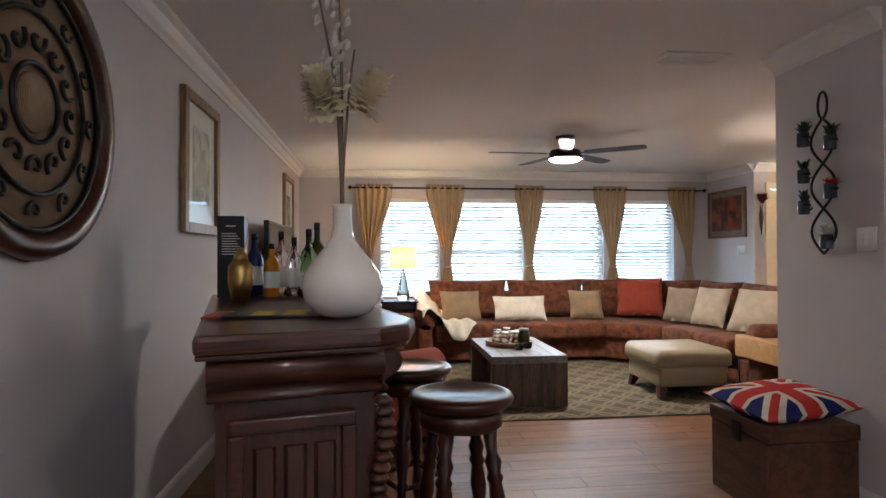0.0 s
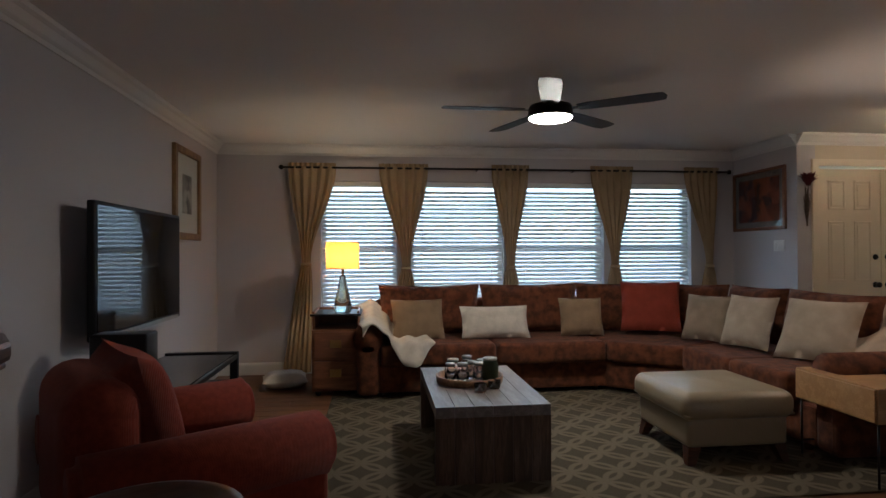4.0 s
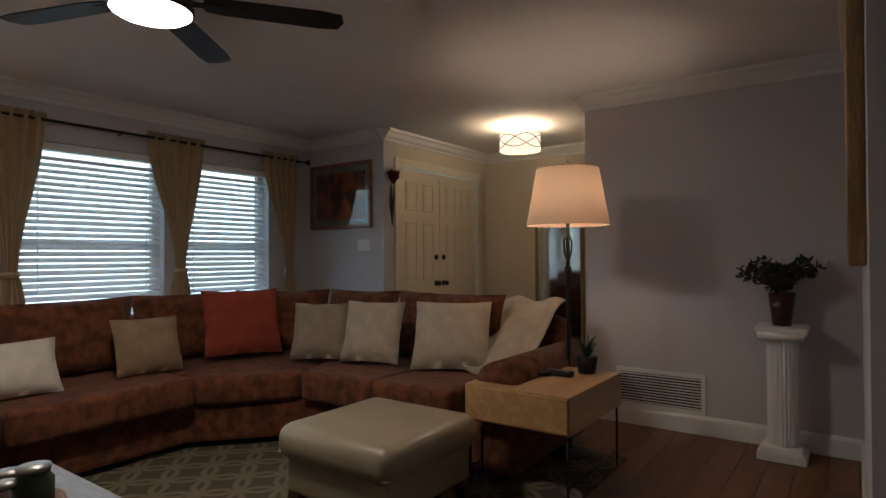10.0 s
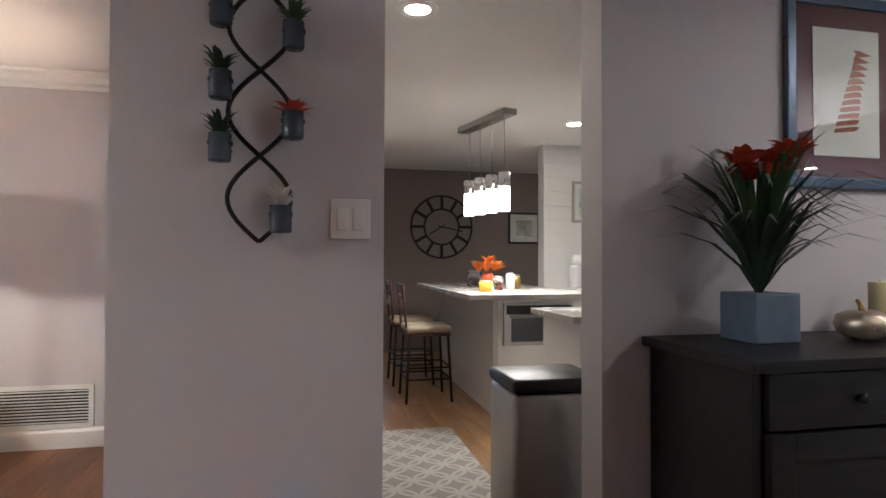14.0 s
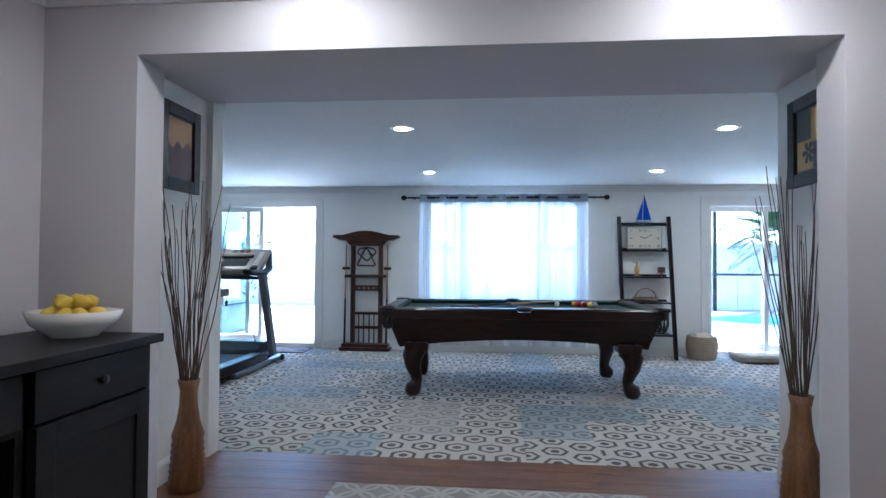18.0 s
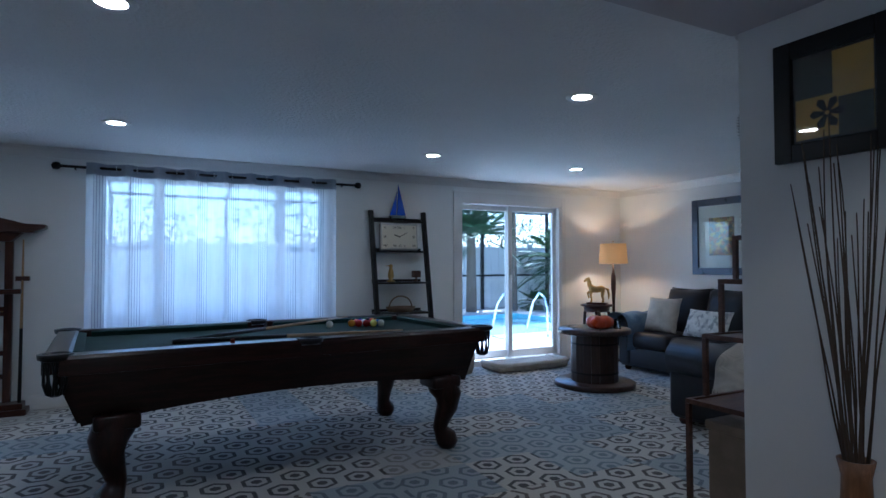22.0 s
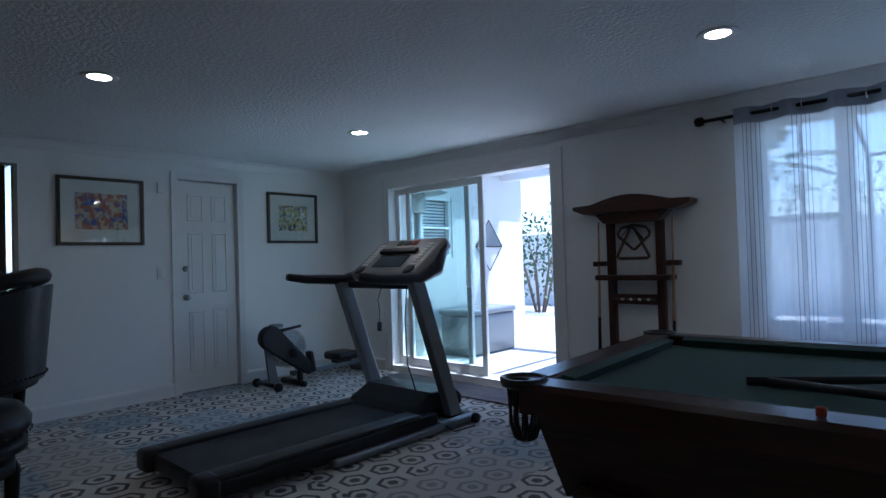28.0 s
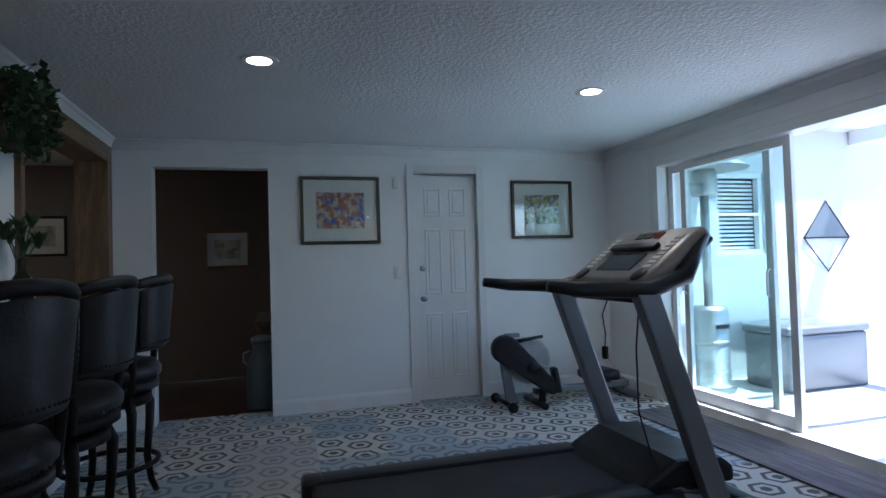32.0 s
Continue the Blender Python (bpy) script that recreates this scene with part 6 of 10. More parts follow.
f = Mesh().box(-0.2, -0.17, 0.68, -0.14, -0.1, 2.14).box(1.92, -0.17, 0.68, 1.98, -0.1, 2.14).box(-0.14, -0.17, 0.68, 1.92, -0.1, 0.74).box(-0.14, -0.17, 2.08, 1.92, -0.1, 2.14).box(0.24, -0.17, 0.74, 0.34, -0.1, 2.08).box(1.42, -0.17, 0.74, 1.52, -0.1, 2.08)
for a, b in ((-0.14, 0.24), (1.52, 1.92)):
    f.box(a, -0.15, 1.42, b, -0.11, 1.47).box((a + b) / 2 - 0.012, -0.14, 0.74, (a + b) / 2 + 0.012, -0.12, 2.08)
part("window_frame", f, "trim", gw, bevel=0.003)
g = part("pane", Mesh().box(-0.14, -0.135, 0.74, 1.92, -0.129, 2.08), "pane", gw)
g.visible_shadow = False
part("window_sill", Mesh().box(-0.24, -0.1, 0.65, 2.02, 0.02, 0.678), "trim", gw, bevel=0.004)
M["sheer"] = sheer("white_sheer", (0.84, 0.86, 0.9), 0.27)
M["sheer_stripe"] = sheer("grey_sheer_stripe", (0.42, 0.47, 0.58), 0.35)
M["sheer_top"] = cloth("grey_heading_tape", (0.35, 0.38, 0.45))
for x0, x1 in ((-0.27, 0.9), (0.9, 2.07)):
    c = thing("sheer_curtain", at(0, GS + 0.1, 0), "white sheer curtain with grey stripes on metal rings", "curtain", "sheer curtains")

    def wave(x, z):
        return 0.036 * math.sin(x * 22.5) + 0.008 * math.sin(x * 51 + z)
    part("fabric", Mesh().sheet(lambda u, v: (x0 + (x1 - x0) * u, wave(x0 + (x1 - x0) * u, v), 0.1 + 2.0 * v), 110, 8), "sheer", c)
    part("heading", Mesh().sheet(lambda u, v: (x0 + (x1 - x0) * u, wave(x0 + (x1 - x0) * u, 1), 2.1 + 0.11 * v), 110, 2), "sheer_top", c)
    for k in range(4):
        for j in range(5):
            x = x0 + 0.14 + (x1 - x0) * k / 4 + j * 0.022
            part("stripe", Mesh().sheet(lambda u, v: (x + 0.005 * u, wave(x + 0.005 * u, v) + 0.003, 0.1 + 2.0 * v), 2, 8), "sheer_stripe", c)
rod = thing("curtain_rod", at(0, GS + 0.1, 2.165), "black metal curtain rod with ball ends", "curtain rod")
part("pole", Mesh().tube([(-0.5, 0, 0), (2.28, 0, 0)], 0.013), "black_metal", rod)
for x in (-0.52, 2.3):
    part("finial", Mesh().lathe([(0.0, -0.04), (0.03, -0.025), (0.036, 0), (0.03, 0.025), (0, 0.04)], 0, 0, 12, pose(x, 0, 0, 0, 90, 0)), "black_metal", rod)
for x in (-0.36, 2.16):
    part("bracket", Mesh().tube([(x, 0, 0), (x, -0.1, -0.01)], 0.008), "black_metal", rod)
for k in range(14):
    x = -0.2 + 2.2 * k / 13
    part("ring", Mesh().tube([(x, 0.03 * math.cos(a), 0.03 * math.sin(a)) for a in [2 * math.pi * i / 12 for i in range(13)]], 0.005, 6), "chrome", rod)


# pool table
PX0, PX1, PY0, PY1, PZ = -0.57, 2.09, -5.0, -3.58, 0.83
TURN = Matrix.Translation((0.715, -4.29, 0)) @ at(0, 0, 0, 3.0) @ Matrix.Translation((-0.715, 4.29, 0))
pt = thing("pool_table", TURN, "dark mahogany pool table with green felt", "pool table")
cx, cy = (PX0 + PX1) / 2, (PY0 + PY1) / 2
part("slate_bed", Mesh().box(PX0 + 0.14, PY0 + 0.14, PZ - 0.075, PX1 - 0.14, PY1 - 0.14, PZ - 0.045), "felt", pt, "green felt playing surface")
RAIL = [(0.0, PZ - 0.1), (0.0, PZ - 0.02), (0.012, PZ - 0.002), (0.11, PZ), (0.125, PZ - 0.006), (0.125, PZ - 0.1)]
def rail(p, q, prof, material, name, label=""):
    p, q = Vector(p), Vector(q)
    d = (q - p).normalized()
    n = Vector((-d.y, d.x))
    vs = [(*(p + n * o), z) for o, z in prof] + [(*(q + n * o), z) for o, z in prof]
    k = len(prof)
    fs = [(i, (i + 1) % k, k + (i + 1) % k, k + i) for i in range(k)] + [tuple(range(k)), tuple(range(2 * k - 1, k - 1, -1))]
    return part(name, Mesh().add(vs, fs), material, pt, label, bevel=0.003)
PK = 0.075
for a, b in ((PX0 + PK, cx - PK * 0.8), (cx + PK * 0.8, PX1 - PK)):
    rail((a, PY0), (b, PY0), RAIL, "pool_wood", "rail")
    rail((b, PY1), (a, PY1), RAIL, "pool_wood", "rail")
rail((PX1, PY0 + PK), (PX1, PY1 - PK), RAIL, "pool_wood", "rail")
rail((PX0, PY1 - PK), (PX0, PY0 + PK), RAIL, "pool_wood", "rail")
for y0, y1 in ((PY0 + 0.004, PY0 + 0.03), (PY1 - 0.03, PY1 - 0.004)):
    part("pocket_plate", Mesh().box(cx - PK * 0.8, y0, PZ - 0.1, cx + PK * 0.8, y1, PZ - 0.035), "pool_wood", pt)
CUSH = [(0.126, PZ - 0.045), (0.126, PZ - 0.004), (0.175, PZ - 0.012), (0.16, PZ - 0.045)]
for a, b in ((PX0 + 0.2, cx - 0.1), (cx + 0.1, PX1 - 0.2)):
    rail((a, PY0), (b, PY0), CUSH, "felt", "cushion", "green felt cushion")
    rail((b, PY1), (a, PY1), CUSH, "felt", "cushion", "green felt cushion")
rail((PX1, PY0 + 0.2), (PX1, PY1 - 0.2), CUSH, "felt", "cushion", "green felt cushion")
rail((PX0, PY1 - 0.2), (PX0, PY0 + 0.2), CUSH, "felt", "cushion", "green felt cushion")
# apron with a scalloped lower edge that leans inwards
def apron(p, q, inset, sag, name="apron"):
    p, q = Vector(p), Vector(q)
    d = (q - p)
    n = Vector((-d.y, d.x)).normalized()
    s = Mesh()
    N = 24
    vs = []
    for i in range(N + 1):
        u = i / N
        low = PZ - 0.38 + sag * math.sin(math.pi * u) ** 0.8
        a = p + d * u
        e = 0.2 * (0.5 - u) * 2
        along = d.normalized() * e * inset / 0.1 * 0.5
        vs += [(*(a + n * 0.05), PZ - 0.1), (*(a + along + n * (0.05 + inset)), low), (*(a + along + n * (0.09 + inset)), low), (*(a + n * 0.09), PZ - 0.1)]
    fs = []
    for i in range(N):
        for k in range(4):
            fs.append((4 * i + k, 4 * i + (k + 1) % 4, 4 * i + 4 + (k + 1) % 4, 4 * i + 4 + k))
    fs += [(0, 1, 2, 3), (4 * N + 3, 4 * N + 2, 4 * N + 1, 4 * N)]
    part(name, s.add(vs, fs), "pool_wood", pt)
apron((PX0 + 0.1, PY0), (PX1 - 0.1, PY0), 0.07, 0.075)
apron((PX1 - 0.1, PY1), (PX0 + 0.1, PY1), 0.07, 0.075)
apron((PX1, PY0 + 0.1), (PX1, PY1 - 0.1), 0.1, 0.04)
apron((PX0, PY1 - 0.1), (PX0, PY0 + 0.1), 0.1, 0.04)
def cabriole(x, y, dx, dy):
    """A curved ball-and-claw leg."""
    pts, rs = [], []
    for z, o, r in ((0.46, 0.0, 0.1), (0.43, 0.01, 0.105), (0.36, 0.035, 0.095), (0.28, 0.03, 0.075), (0.2, 0.01, 0.058), (0.14, 0.0, 0.052), (0.1, 0.01, 0.06), (0.07, 0.025, 0.075), (0.04, 0.03, 0.075), (0.0, 0.03, 0.055)):
        pts.append((x + dx * o * 1.2, y + dy * o * 1.2, z + 0.001))
        rs.append(r)
    part("leg", Mesh().tube(pts, rs, 16).rbox(x - 0.11, y - 0.11, 0.42, x + 0.11, y + 0.11, 0.5, 0.02), "pool_wood_z", pt)
for x, dx in ((-0.22, -1), (1.76, 1)):
    for y, dy in ((-3.74, 1), (-4.68, -1)):
        cabriole(x, y, dx, dy)
def pocket(x, y, side=False):
    part("pocket_iron", Mesh().lathe([(0.05, PZ - 0.03), (0.075, PZ - 0.02), (0.08, PZ + 0.006), (0.066, PZ + 0.008), (0.052, PZ - 0.01)], x, y, 20, cap=False), "black", pt, "black leather pocket iron")
    if side:
        return
    prof = [(0.015, PZ - 0.2), (0.035, PZ - 0.19), (0.05, PZ - 0.14), (0.05, PZ - 0.08), (0.052, PZ - 0.03)]
    cage = Mesh()
    for k in range(10):
        a = 2 * math.pi * k / 10
        b = a + 0.5
        cage.tube([(x + r * math.cos(a + 0.5 * i / 4), y + r * math.sin(a + 0.5 * i / 4), z) for i, (r, z) in enumerate(prof)], 0.006, 5)
        cage.tube([(x + r * math.cos(a - 0.5 * i / 4), y + r * math.sin(a - 0.5 * i / 4), z) for i, (r, z) in enumerate(prof)], 0.006, 5)
    cage.lathe([(0.0, PZ - 0.2), (0.022, PZ - 0.2), (0.022, PZ - 0.18), (0.0, PZ - 0.18)], x, y, 10)
    part("pocket_net", cage, "black", pt, "black leather net pocket")
for x, y in ((PX0 + 0.06, PY0 + 0.06), (PX1 - 0.06, PY0 + 0.06), (PX0 + 0.06, PY1 - 0.06), (PX1 - 0.06, PY1 - 0.06), (cx, PY0 + 0.03), (cx, PY1 - 0.03)):
    pocket(x, y, x == cx)
BED = PZ - 0.0445
COL = [(0.75, 0.72, 0.62), (0.75, 0.3, 0.02), (0.6, 0.06, 0.02), (0.5, 0.03, 0.02), (0.02, 0.05, 0.3), (0.7, 0.65, 0.55), (0.35, 0.02, 0.02), (0.02, 0.15, 0.06), (0.015, 0.015, 0.015), (0.6, 0.02, 0.02), (0.6, 0.5, 0.1), (0.1, 0.02, 0.15), (0.65, 0.3, 0.1), (0.3, 0.05, 0.03), (0.02, 0.1, 0.3), (0.55, 0.5, 0.45)]
def ball(x, y, i):
    m = M.setdefault("ball%d" % i, plain("glossy_resin", COL[i], 0.1, var=0.02, relief=0, coat=0.5))
    b = part("billiard_ball", Mesh().lathe([(0.0285 * math.sin(math.pi * k / 10), 0.0285 * (1 - math.cos(math.pi * k / 10))) for k in range(11)], 0, 0, 16), m)
    b.matrix_world = TURN @ at(x, y, BED + 0.001)
    tagged(b, "glossy %s billiard ball on green felt" % ("white" if i == 0 else "coloured"), "billiard ball", "billiard balls")
ball(0.32, -4.5, 0)
n = 1
for r in range(5):
    for k in range(r + 1):
        if n < 16:
            ball(0.14 - r * 0.05, -4.5 + (k - r / 2) * 0.058, n)
            n += 1
M["cuewood"] = wood("cue_maple", (0.5, 0.33, 0.17), (0.42, 0.26, 0.12), 0.3, along=0, scale=2, coat=0.4)
def cue(name, p, q, base=Matrix.Identity(4)):
    p, q = base @ Vector(p), base @ Vector(q)
    c = thing(name, Matrix.Translation(p) @ (q - p).to_track_quat("X", "Z").to_matrix().to_4x4(), "black-handled pool cue lying on the table", "pool cue", "pool cues")
    L = (q - p).length
    part("butt", Mesh().tube([(0, 0, 0), (L * 0.45, 0, 0)], [0.0145, 0.0125], 10), "black", c, "black lacquered butt")
    part("shaft", Mesh().tube([(L * 0.45, 0, 0), (L, 0, 0)], [0.0125, 0.0065], 10), "cuewood", c, "maple shaft")
cue("pool_cue", (1.42, -4.13, BED + 0.016), (0.02, -3.85, BED + 0.03), TURN)
cue("pool_cue", (1.46, -4.1, BED + 0.016), (0.05, -4.82, PZ + 0.008), TURN)
ch = part("chalk", Mesh().box(-0.011, -0.011, 0, 0.011, 0.011, 0.022), "red_cloth", bevel=0.003)
ch.matrix_world = TURN @ at(1.2, -3.63, PZ + 0.001)
tagged(ch, "small red chalk cube on the table rail", "chalk")

# recessed downlights
DL = [(4.53, -3.1), (4.7, -5.14), (1.75, -2.84), (1.8, -5.1), (-0.85, -2.98), (-0.88, -5.15), (-2.66, -5.14), (-2.66, -3.0)]
for x, y in DL:
    d = thing("downlight", at(x, y, HG), "lit recessed ceiling light with a white trim", "downlight", "recessed lights")
    part("trim_ring", Mesh().lathe([(0.062, -0.006), (0.095, -0.008), (0.1, 0.0), (0.062, -0.001)], 0, 0, 28, cap=False), "trim", d)
    part("lens", Mesh().lathe([(0.0, -0.004), (0.062, -0.004), (0.062, -0.001), (0, -0.001)], 0, 0, 24), "disc", d, "lit lens")


# ---- games room furniture ----
# cue rack
cr = thing("cue_rack", at(2.83, GS + 0.02, 0), "dark mahogany cue rack with an arched cornice", "cue rack")
part("base", Mesh().box(-0.36, 0.0, 0.0, 0.36, 0.2, 0.05).box(-0.33, 0.01, 0.05, 0.33, 0.18, 0.1), "mahogany", cr, bevel=0.01)
for x in (-0.2, 0.2):
    part("post", Mesh().box(x - 0.03, 0.02, 0.1, x + 0.03, 0.07, 1.52), "mahogany_z", cr, bevel=0.006)
part("shelf", Mesh().box(-0.3, 0.0, 1.03, 0.3, 0.15, 1.07), "mahogany", cr, bevel=0.008)
arc = [(-0.37, 1.56), (-0.47, 1.6), (-0.47, 1.63), (-0.33, 1.635)] + [(-0.3 + 0.6 * i / 12, 1.64 + 0.055 * math.sin(math.pi * i / 12)) for i in range(13)] + [(0.33, 1.635), (0.47, 1.63), (0.47, 1.6), (0.37, 1.56)]
part("cornice", Mesh().prism(arc, "y", 0.0, 0.17), "mahogany", cr, "arched carved cornice", bevel=0.008)
part("cornice_bracket", Mesh().prism([(-0.3, 1.56), (-0.22, 1.48), (0.22, 1.48), (0.3, 1.56)], "y", 0.02, 0.13), "mahogany", cr, bevel=0.006)
part("number_bar", Mesh().box(-0.2, 0.03, 0.84, 0.2, 0.07, 0.92), "mahogany", cr, bevel=0.004)
for k in range(9):
    part("bead", Mesh().lathe([(0.0, -0.012), (0.012, -0.006), (0.012, 0.006), (0, 0.012)], 0, 0, 10, rot(-0.14 + k * 0.035, 0.08, 0.88)), "porcelain" if k % 2 else "trunkwood", cr)
part("bead_wire", Mesh().tube([(-0.17, 0.08, 0.88), (0.17, 0.08, 0.88)], 0.003), "brass", cr)
for x in (-0.11, -0.04, 0.04, 0.11):
    part("rod", Mesh().tube([(x, 0.05, 0.1), (x, 0.05, 0.5)], 0.009), "mahogany_z", cr)
for z in (0.3, 0.5):
    part("cross_rail", Mesh().box(-0.17, 0.02, z, 0.17, 0.06, z + 0.04), "mahogany", cr, bevel=0.004)
for sx in (-1, 1):
    part("cue_clip", Mesh().box(sx * 0.3 - 0.05, 0.02, 1.14, sx * 0.3 + 0.05, 0.08, 1.18), "mahogany", cr, bevel=0.004)
part("triangle", Mesh().tube([(-0.11, 0.09, 1.2), (0.11, 0.09, 1.2), (0.128, 0.09, 1.21), (0.12, 0.09, 1.235), (0.02, 0.09, 1.43), (0.0, 0.09, 1.445), (-0.02, 0.09, 1.43), (-0.12, 0.09, 1.235), (-0.128, 0.09, 1.21), (-0.11, 0.09, 1.2)], 0.012), "trunkwood", cr, "wooden ball triangle")
part("diamond_rack", Mesh().tube([(-0.13, 0.066, 1.4), (-0.125, 0.066, 1.375), (-0.015, 0.066, 1.275), (0.0, 0.066, 1.27), (0.015, 0.066, 1.275), (0.125, 0.066, 1.375), (0.13, 0.066, 1.4), (0.1, 0.066, 1.44), (0.0, 0.066, 1.46), (-0.1, 0.066, 1.44), (-0.13, 0.066, 1.4)], 0.011), "trunkwood", cr, "wooden diamond ball rack")
part("diamond", Mesh().tube([(-0.1, 0.12, 1.34), (0, 0.12, 1.46), (0.1, 0.12, 1.34), (0, 0.12, 1.22), (-0.1, 0.12, 1.34)], 0.012), "black", cr, "black diamond rack")
for x in (-0.3, 0.3):
    cue("pool_cue", (2.83 + x, GS + 0.14, 0.101), (2.83 + x, GS + 0.075, 1.5))

# ladder shelf
LS = rot(-1.02, GS + 0.025, 0)
ls = thing("ladder_shelf", LS, "black-brown ladder shelf leaning on the wall", "shelf")
for sx in (-1, 1):
    part("side_rail", Mesh().prism([(0.33, 0.0), (0.39, 0.0), (0.06, 1.9), (0.0, 1.9)], "x", sx * 0.33 - 0.022, sx * 0.33 + 0.022), "espresso", ls, bevel=0.004)
for z in (0.3, 0.72, 1.06, 1.42, 1.77):
    d = 0.34 * (1 - z / 1.9)
    part("shelf_board", Mesh().box(-0.307, d - 0.0 if z > 1.7 else 0.01, z, 0.307, d + 0.06, z + 0.02), "espresso", ls, bevel=0.003)
    part("back_lip", Mesh().box(-0.307, 0.003, z + 0.021, 0.307, 0.012, z + 0.05), "espresso", ls)
sail = thing("glass_sailboat", at(-1.02, GS + 0.075, 1.791), "cobalt-blue glass sailboat on the ladder shelf", "sailboat")
M["cobalt"] = plain("cobalt_glass_solid", (0.012, 0.06, 0.5), 0.12, var=0.15, scale=6, relief=0, coat=0.5)
part("sail", Mesh().prism([(-0.095, 0.06), (0.015, 0.06), (0.0, 0.42), (-0.045, 0.25)], "y", -0.006, 0.006), "cobalt", sail, bevel=0.003)
part("jib", Mesh().prism([(0.025, 0.06), (0.105, 0.06), (0.012, 0.34)], "y", -0.006, 0.006), "cobalt", sail, bevel=0.003)
part("hull", Mesh().prism([(-0.07, 0.0), (0.07, 0.0), (0.11, 0.05), (-0.1, 0.05)], "y", -0.025, 0.025), "glass_aqua", sail, "clear blue glass hull", bevel=0.006)
ck = thing("mantel_clock", at(-1.02, GS + 0.1, 1.443) @ rot(rx=4), "rectangular cream clock with roman numerals", "clock")
part("case", Mesh().rbox(-0.235, -0.025, 0.0, 0.235, 0.025, 0.31, 0.012), "steel", ck, "brushed silver rim")
part("face", Mesh().box(-0.215, 0.0251, 0.02, 0.215, 0.028, 0.29), plain("cream_dial", (0.62, 0.57, 0.46), 0.6, var=0.06), ck)
for k in range(12):
    a = math.pi / 2 - k * math.pi / 6
    t_ = min(0.18 / max(abs(math.cos(a)), 1e-6), 0.105 / max(abs(math.sin(a)), 1e-6))
    cu = bpy.data.curves.new("numeral", "FONT")
    cu.body = ["XII", "I", "II", "III", "IIII", "V", "VI", "VII", "VIII", "IX", "X", "XI"][k]
    cu.size, cu.align_x, cu.align_y, cu.extrude = 0.042, "CENTER", "CENTER", 0.0008
    cu.materials.append(M["black"])
    ob = new("numeral", cu)
    ob.parent = ck
    ob.matrix_local = pose(-t_ * math.cos(a), 0.0292, 0.155 + t_ * math.sin(a), 90, 0, 180)
part("hour_hand", Mesh().box(-0.006, 0.029, -0.01, 0.006, 0.031, 0.07, rot(0, 0, 0.155, 0, 70, 0)), "black", ck)
part("minute_hand", Mesh().box(-0.004, 0.0315, -0.01, 0.004, 0.033, 0.11, rot(0, 0, 0.155, 0, -62, 0)), "black", ck)
bd = thing("bird_figure", at(-0.92, GS + 0.1, 1.081), "small brown bronze bird figure", "figurine")
part("body", Mesh().lathe([(0.0, 0.0), (0.05, 0.0), (0.05, 0.015), (0.02, 0.02), (0.035, 0.07), (0.03, 0.12), (0.016, 0.16), (0.022, 0.18), (0.016, 0.2), (0, 0.205)], 0, 0, 16).prism([(0.0, 0.175), (0.07, 0.185), (0.0, 0.197)], "y", -0.006, 0.006), "brass", bd)
kb = thing("small_box", at(-1.24, GS + 0.1, 1.081), "small dark wooden keepsake box on a foot", "box")
part("box", Mesh().box(-0.045, -0.035, 0.05, 0.045, 0.035, 0.13), "trunkwood", kb, bevel=0.006)
part("foot", Mesh().lathe([(0.04, 0.0), (0.012, 0.015), (0.012, 0.05)], 0, 0, 12), "trunkwood", kb)
lb = thing("wicker_tray", at(-1.02, GS + 0.15, 0.741), "brown wicker tray with a handle", "tray")
part("tray", Mesh().lathe([(0.0, 0), (0.12, 0.0), (0.15, 0.06), (0.14, 0.06), (0.11, 0.012), (0, 0.012)], 0, 0, 24, None, 1.2, 0.8), "barwood", lb)
part("handle", Mesh().tube([(0.14 * math.cos(a), 0, 0.05 + 0.13 * math.sin(a)) for a in [math.pi * i / 12 for i in range(13)]], 0.008), "barwood", lb)
for x, r_, h_, mt_ in ((-0.85, 0.05, 0.16, "porcelain"), (-1.1, 0.06, 0.12, "blue_pot_g"), (-1.22, 0.04, 0.2, "glass_aqua")):
    if mt_ == "blue_pot_g":
        mt_ = plain("slate_jar_glaze", (0.1, 0.14, 0.2), 0.4, var=0.2, scale=12)
    j = thing("jar", at(x, GS + 0.2, 0.321), "small glazed jar on the low shelf", "jar", "jars on the ladder shelf")
    part("body", Mesh().lathe([(0.0, 0), (r_ * 0.8, 0.0), (r_, h_ * 0.4), (r_ * 0.7, h_ * 0.8), (r_ * 0.75, h_), (0, h_)], 0, 0, 18), mt_, j)

# basket with blanket, and the white dog bed
wb = thing("woven_basket", at(-1.72, -6.16, 0.0), "pale woven rope basket holding a folded blanket", "basket")
sb_ = Mesh()
for k in range(13):
    z = 0.018 + k * 0.023
    r_ = 0.16 + 0.028 * math.sin(math.pi * k / 14)
    sb_.tube([(r_ * math.cos(a), r_ * math.sin(a), z) for a in [2 * math.pi * i / 28 for i in range(29)]], 0.0135, 6)
part("weave", sb_.lathe([(0, 0.004), (0.16, 0.004), (0.165, 0.29), (0.15, 0.29), (0.145, 0.02), (0, 0.02)], 0, 0, 24), "cream_cloth", wb)
bl_ = part("folded_blanket", Mesh().cushion(0.27, 0.26, 0.16, rot(0, 0, 0), 0.35, 10, 0.03), "white_cloth")
bl_.matrix_world = at(-1.72, -6.16, 0.27)
tagged(bl_, "grey-white folded blanket in the woven basket", "blanket")
db = thing("dog_bed", at(-2.63, -6.1, 0.0), "flat white fleece dog bed by the sliding door", "dog bed")
part("cushion", Mesh().rbox(-0.52, -0.2, 0.0, 0.52, 0.24, 0.085, 0.04, None, 4), "white_cloth", db)
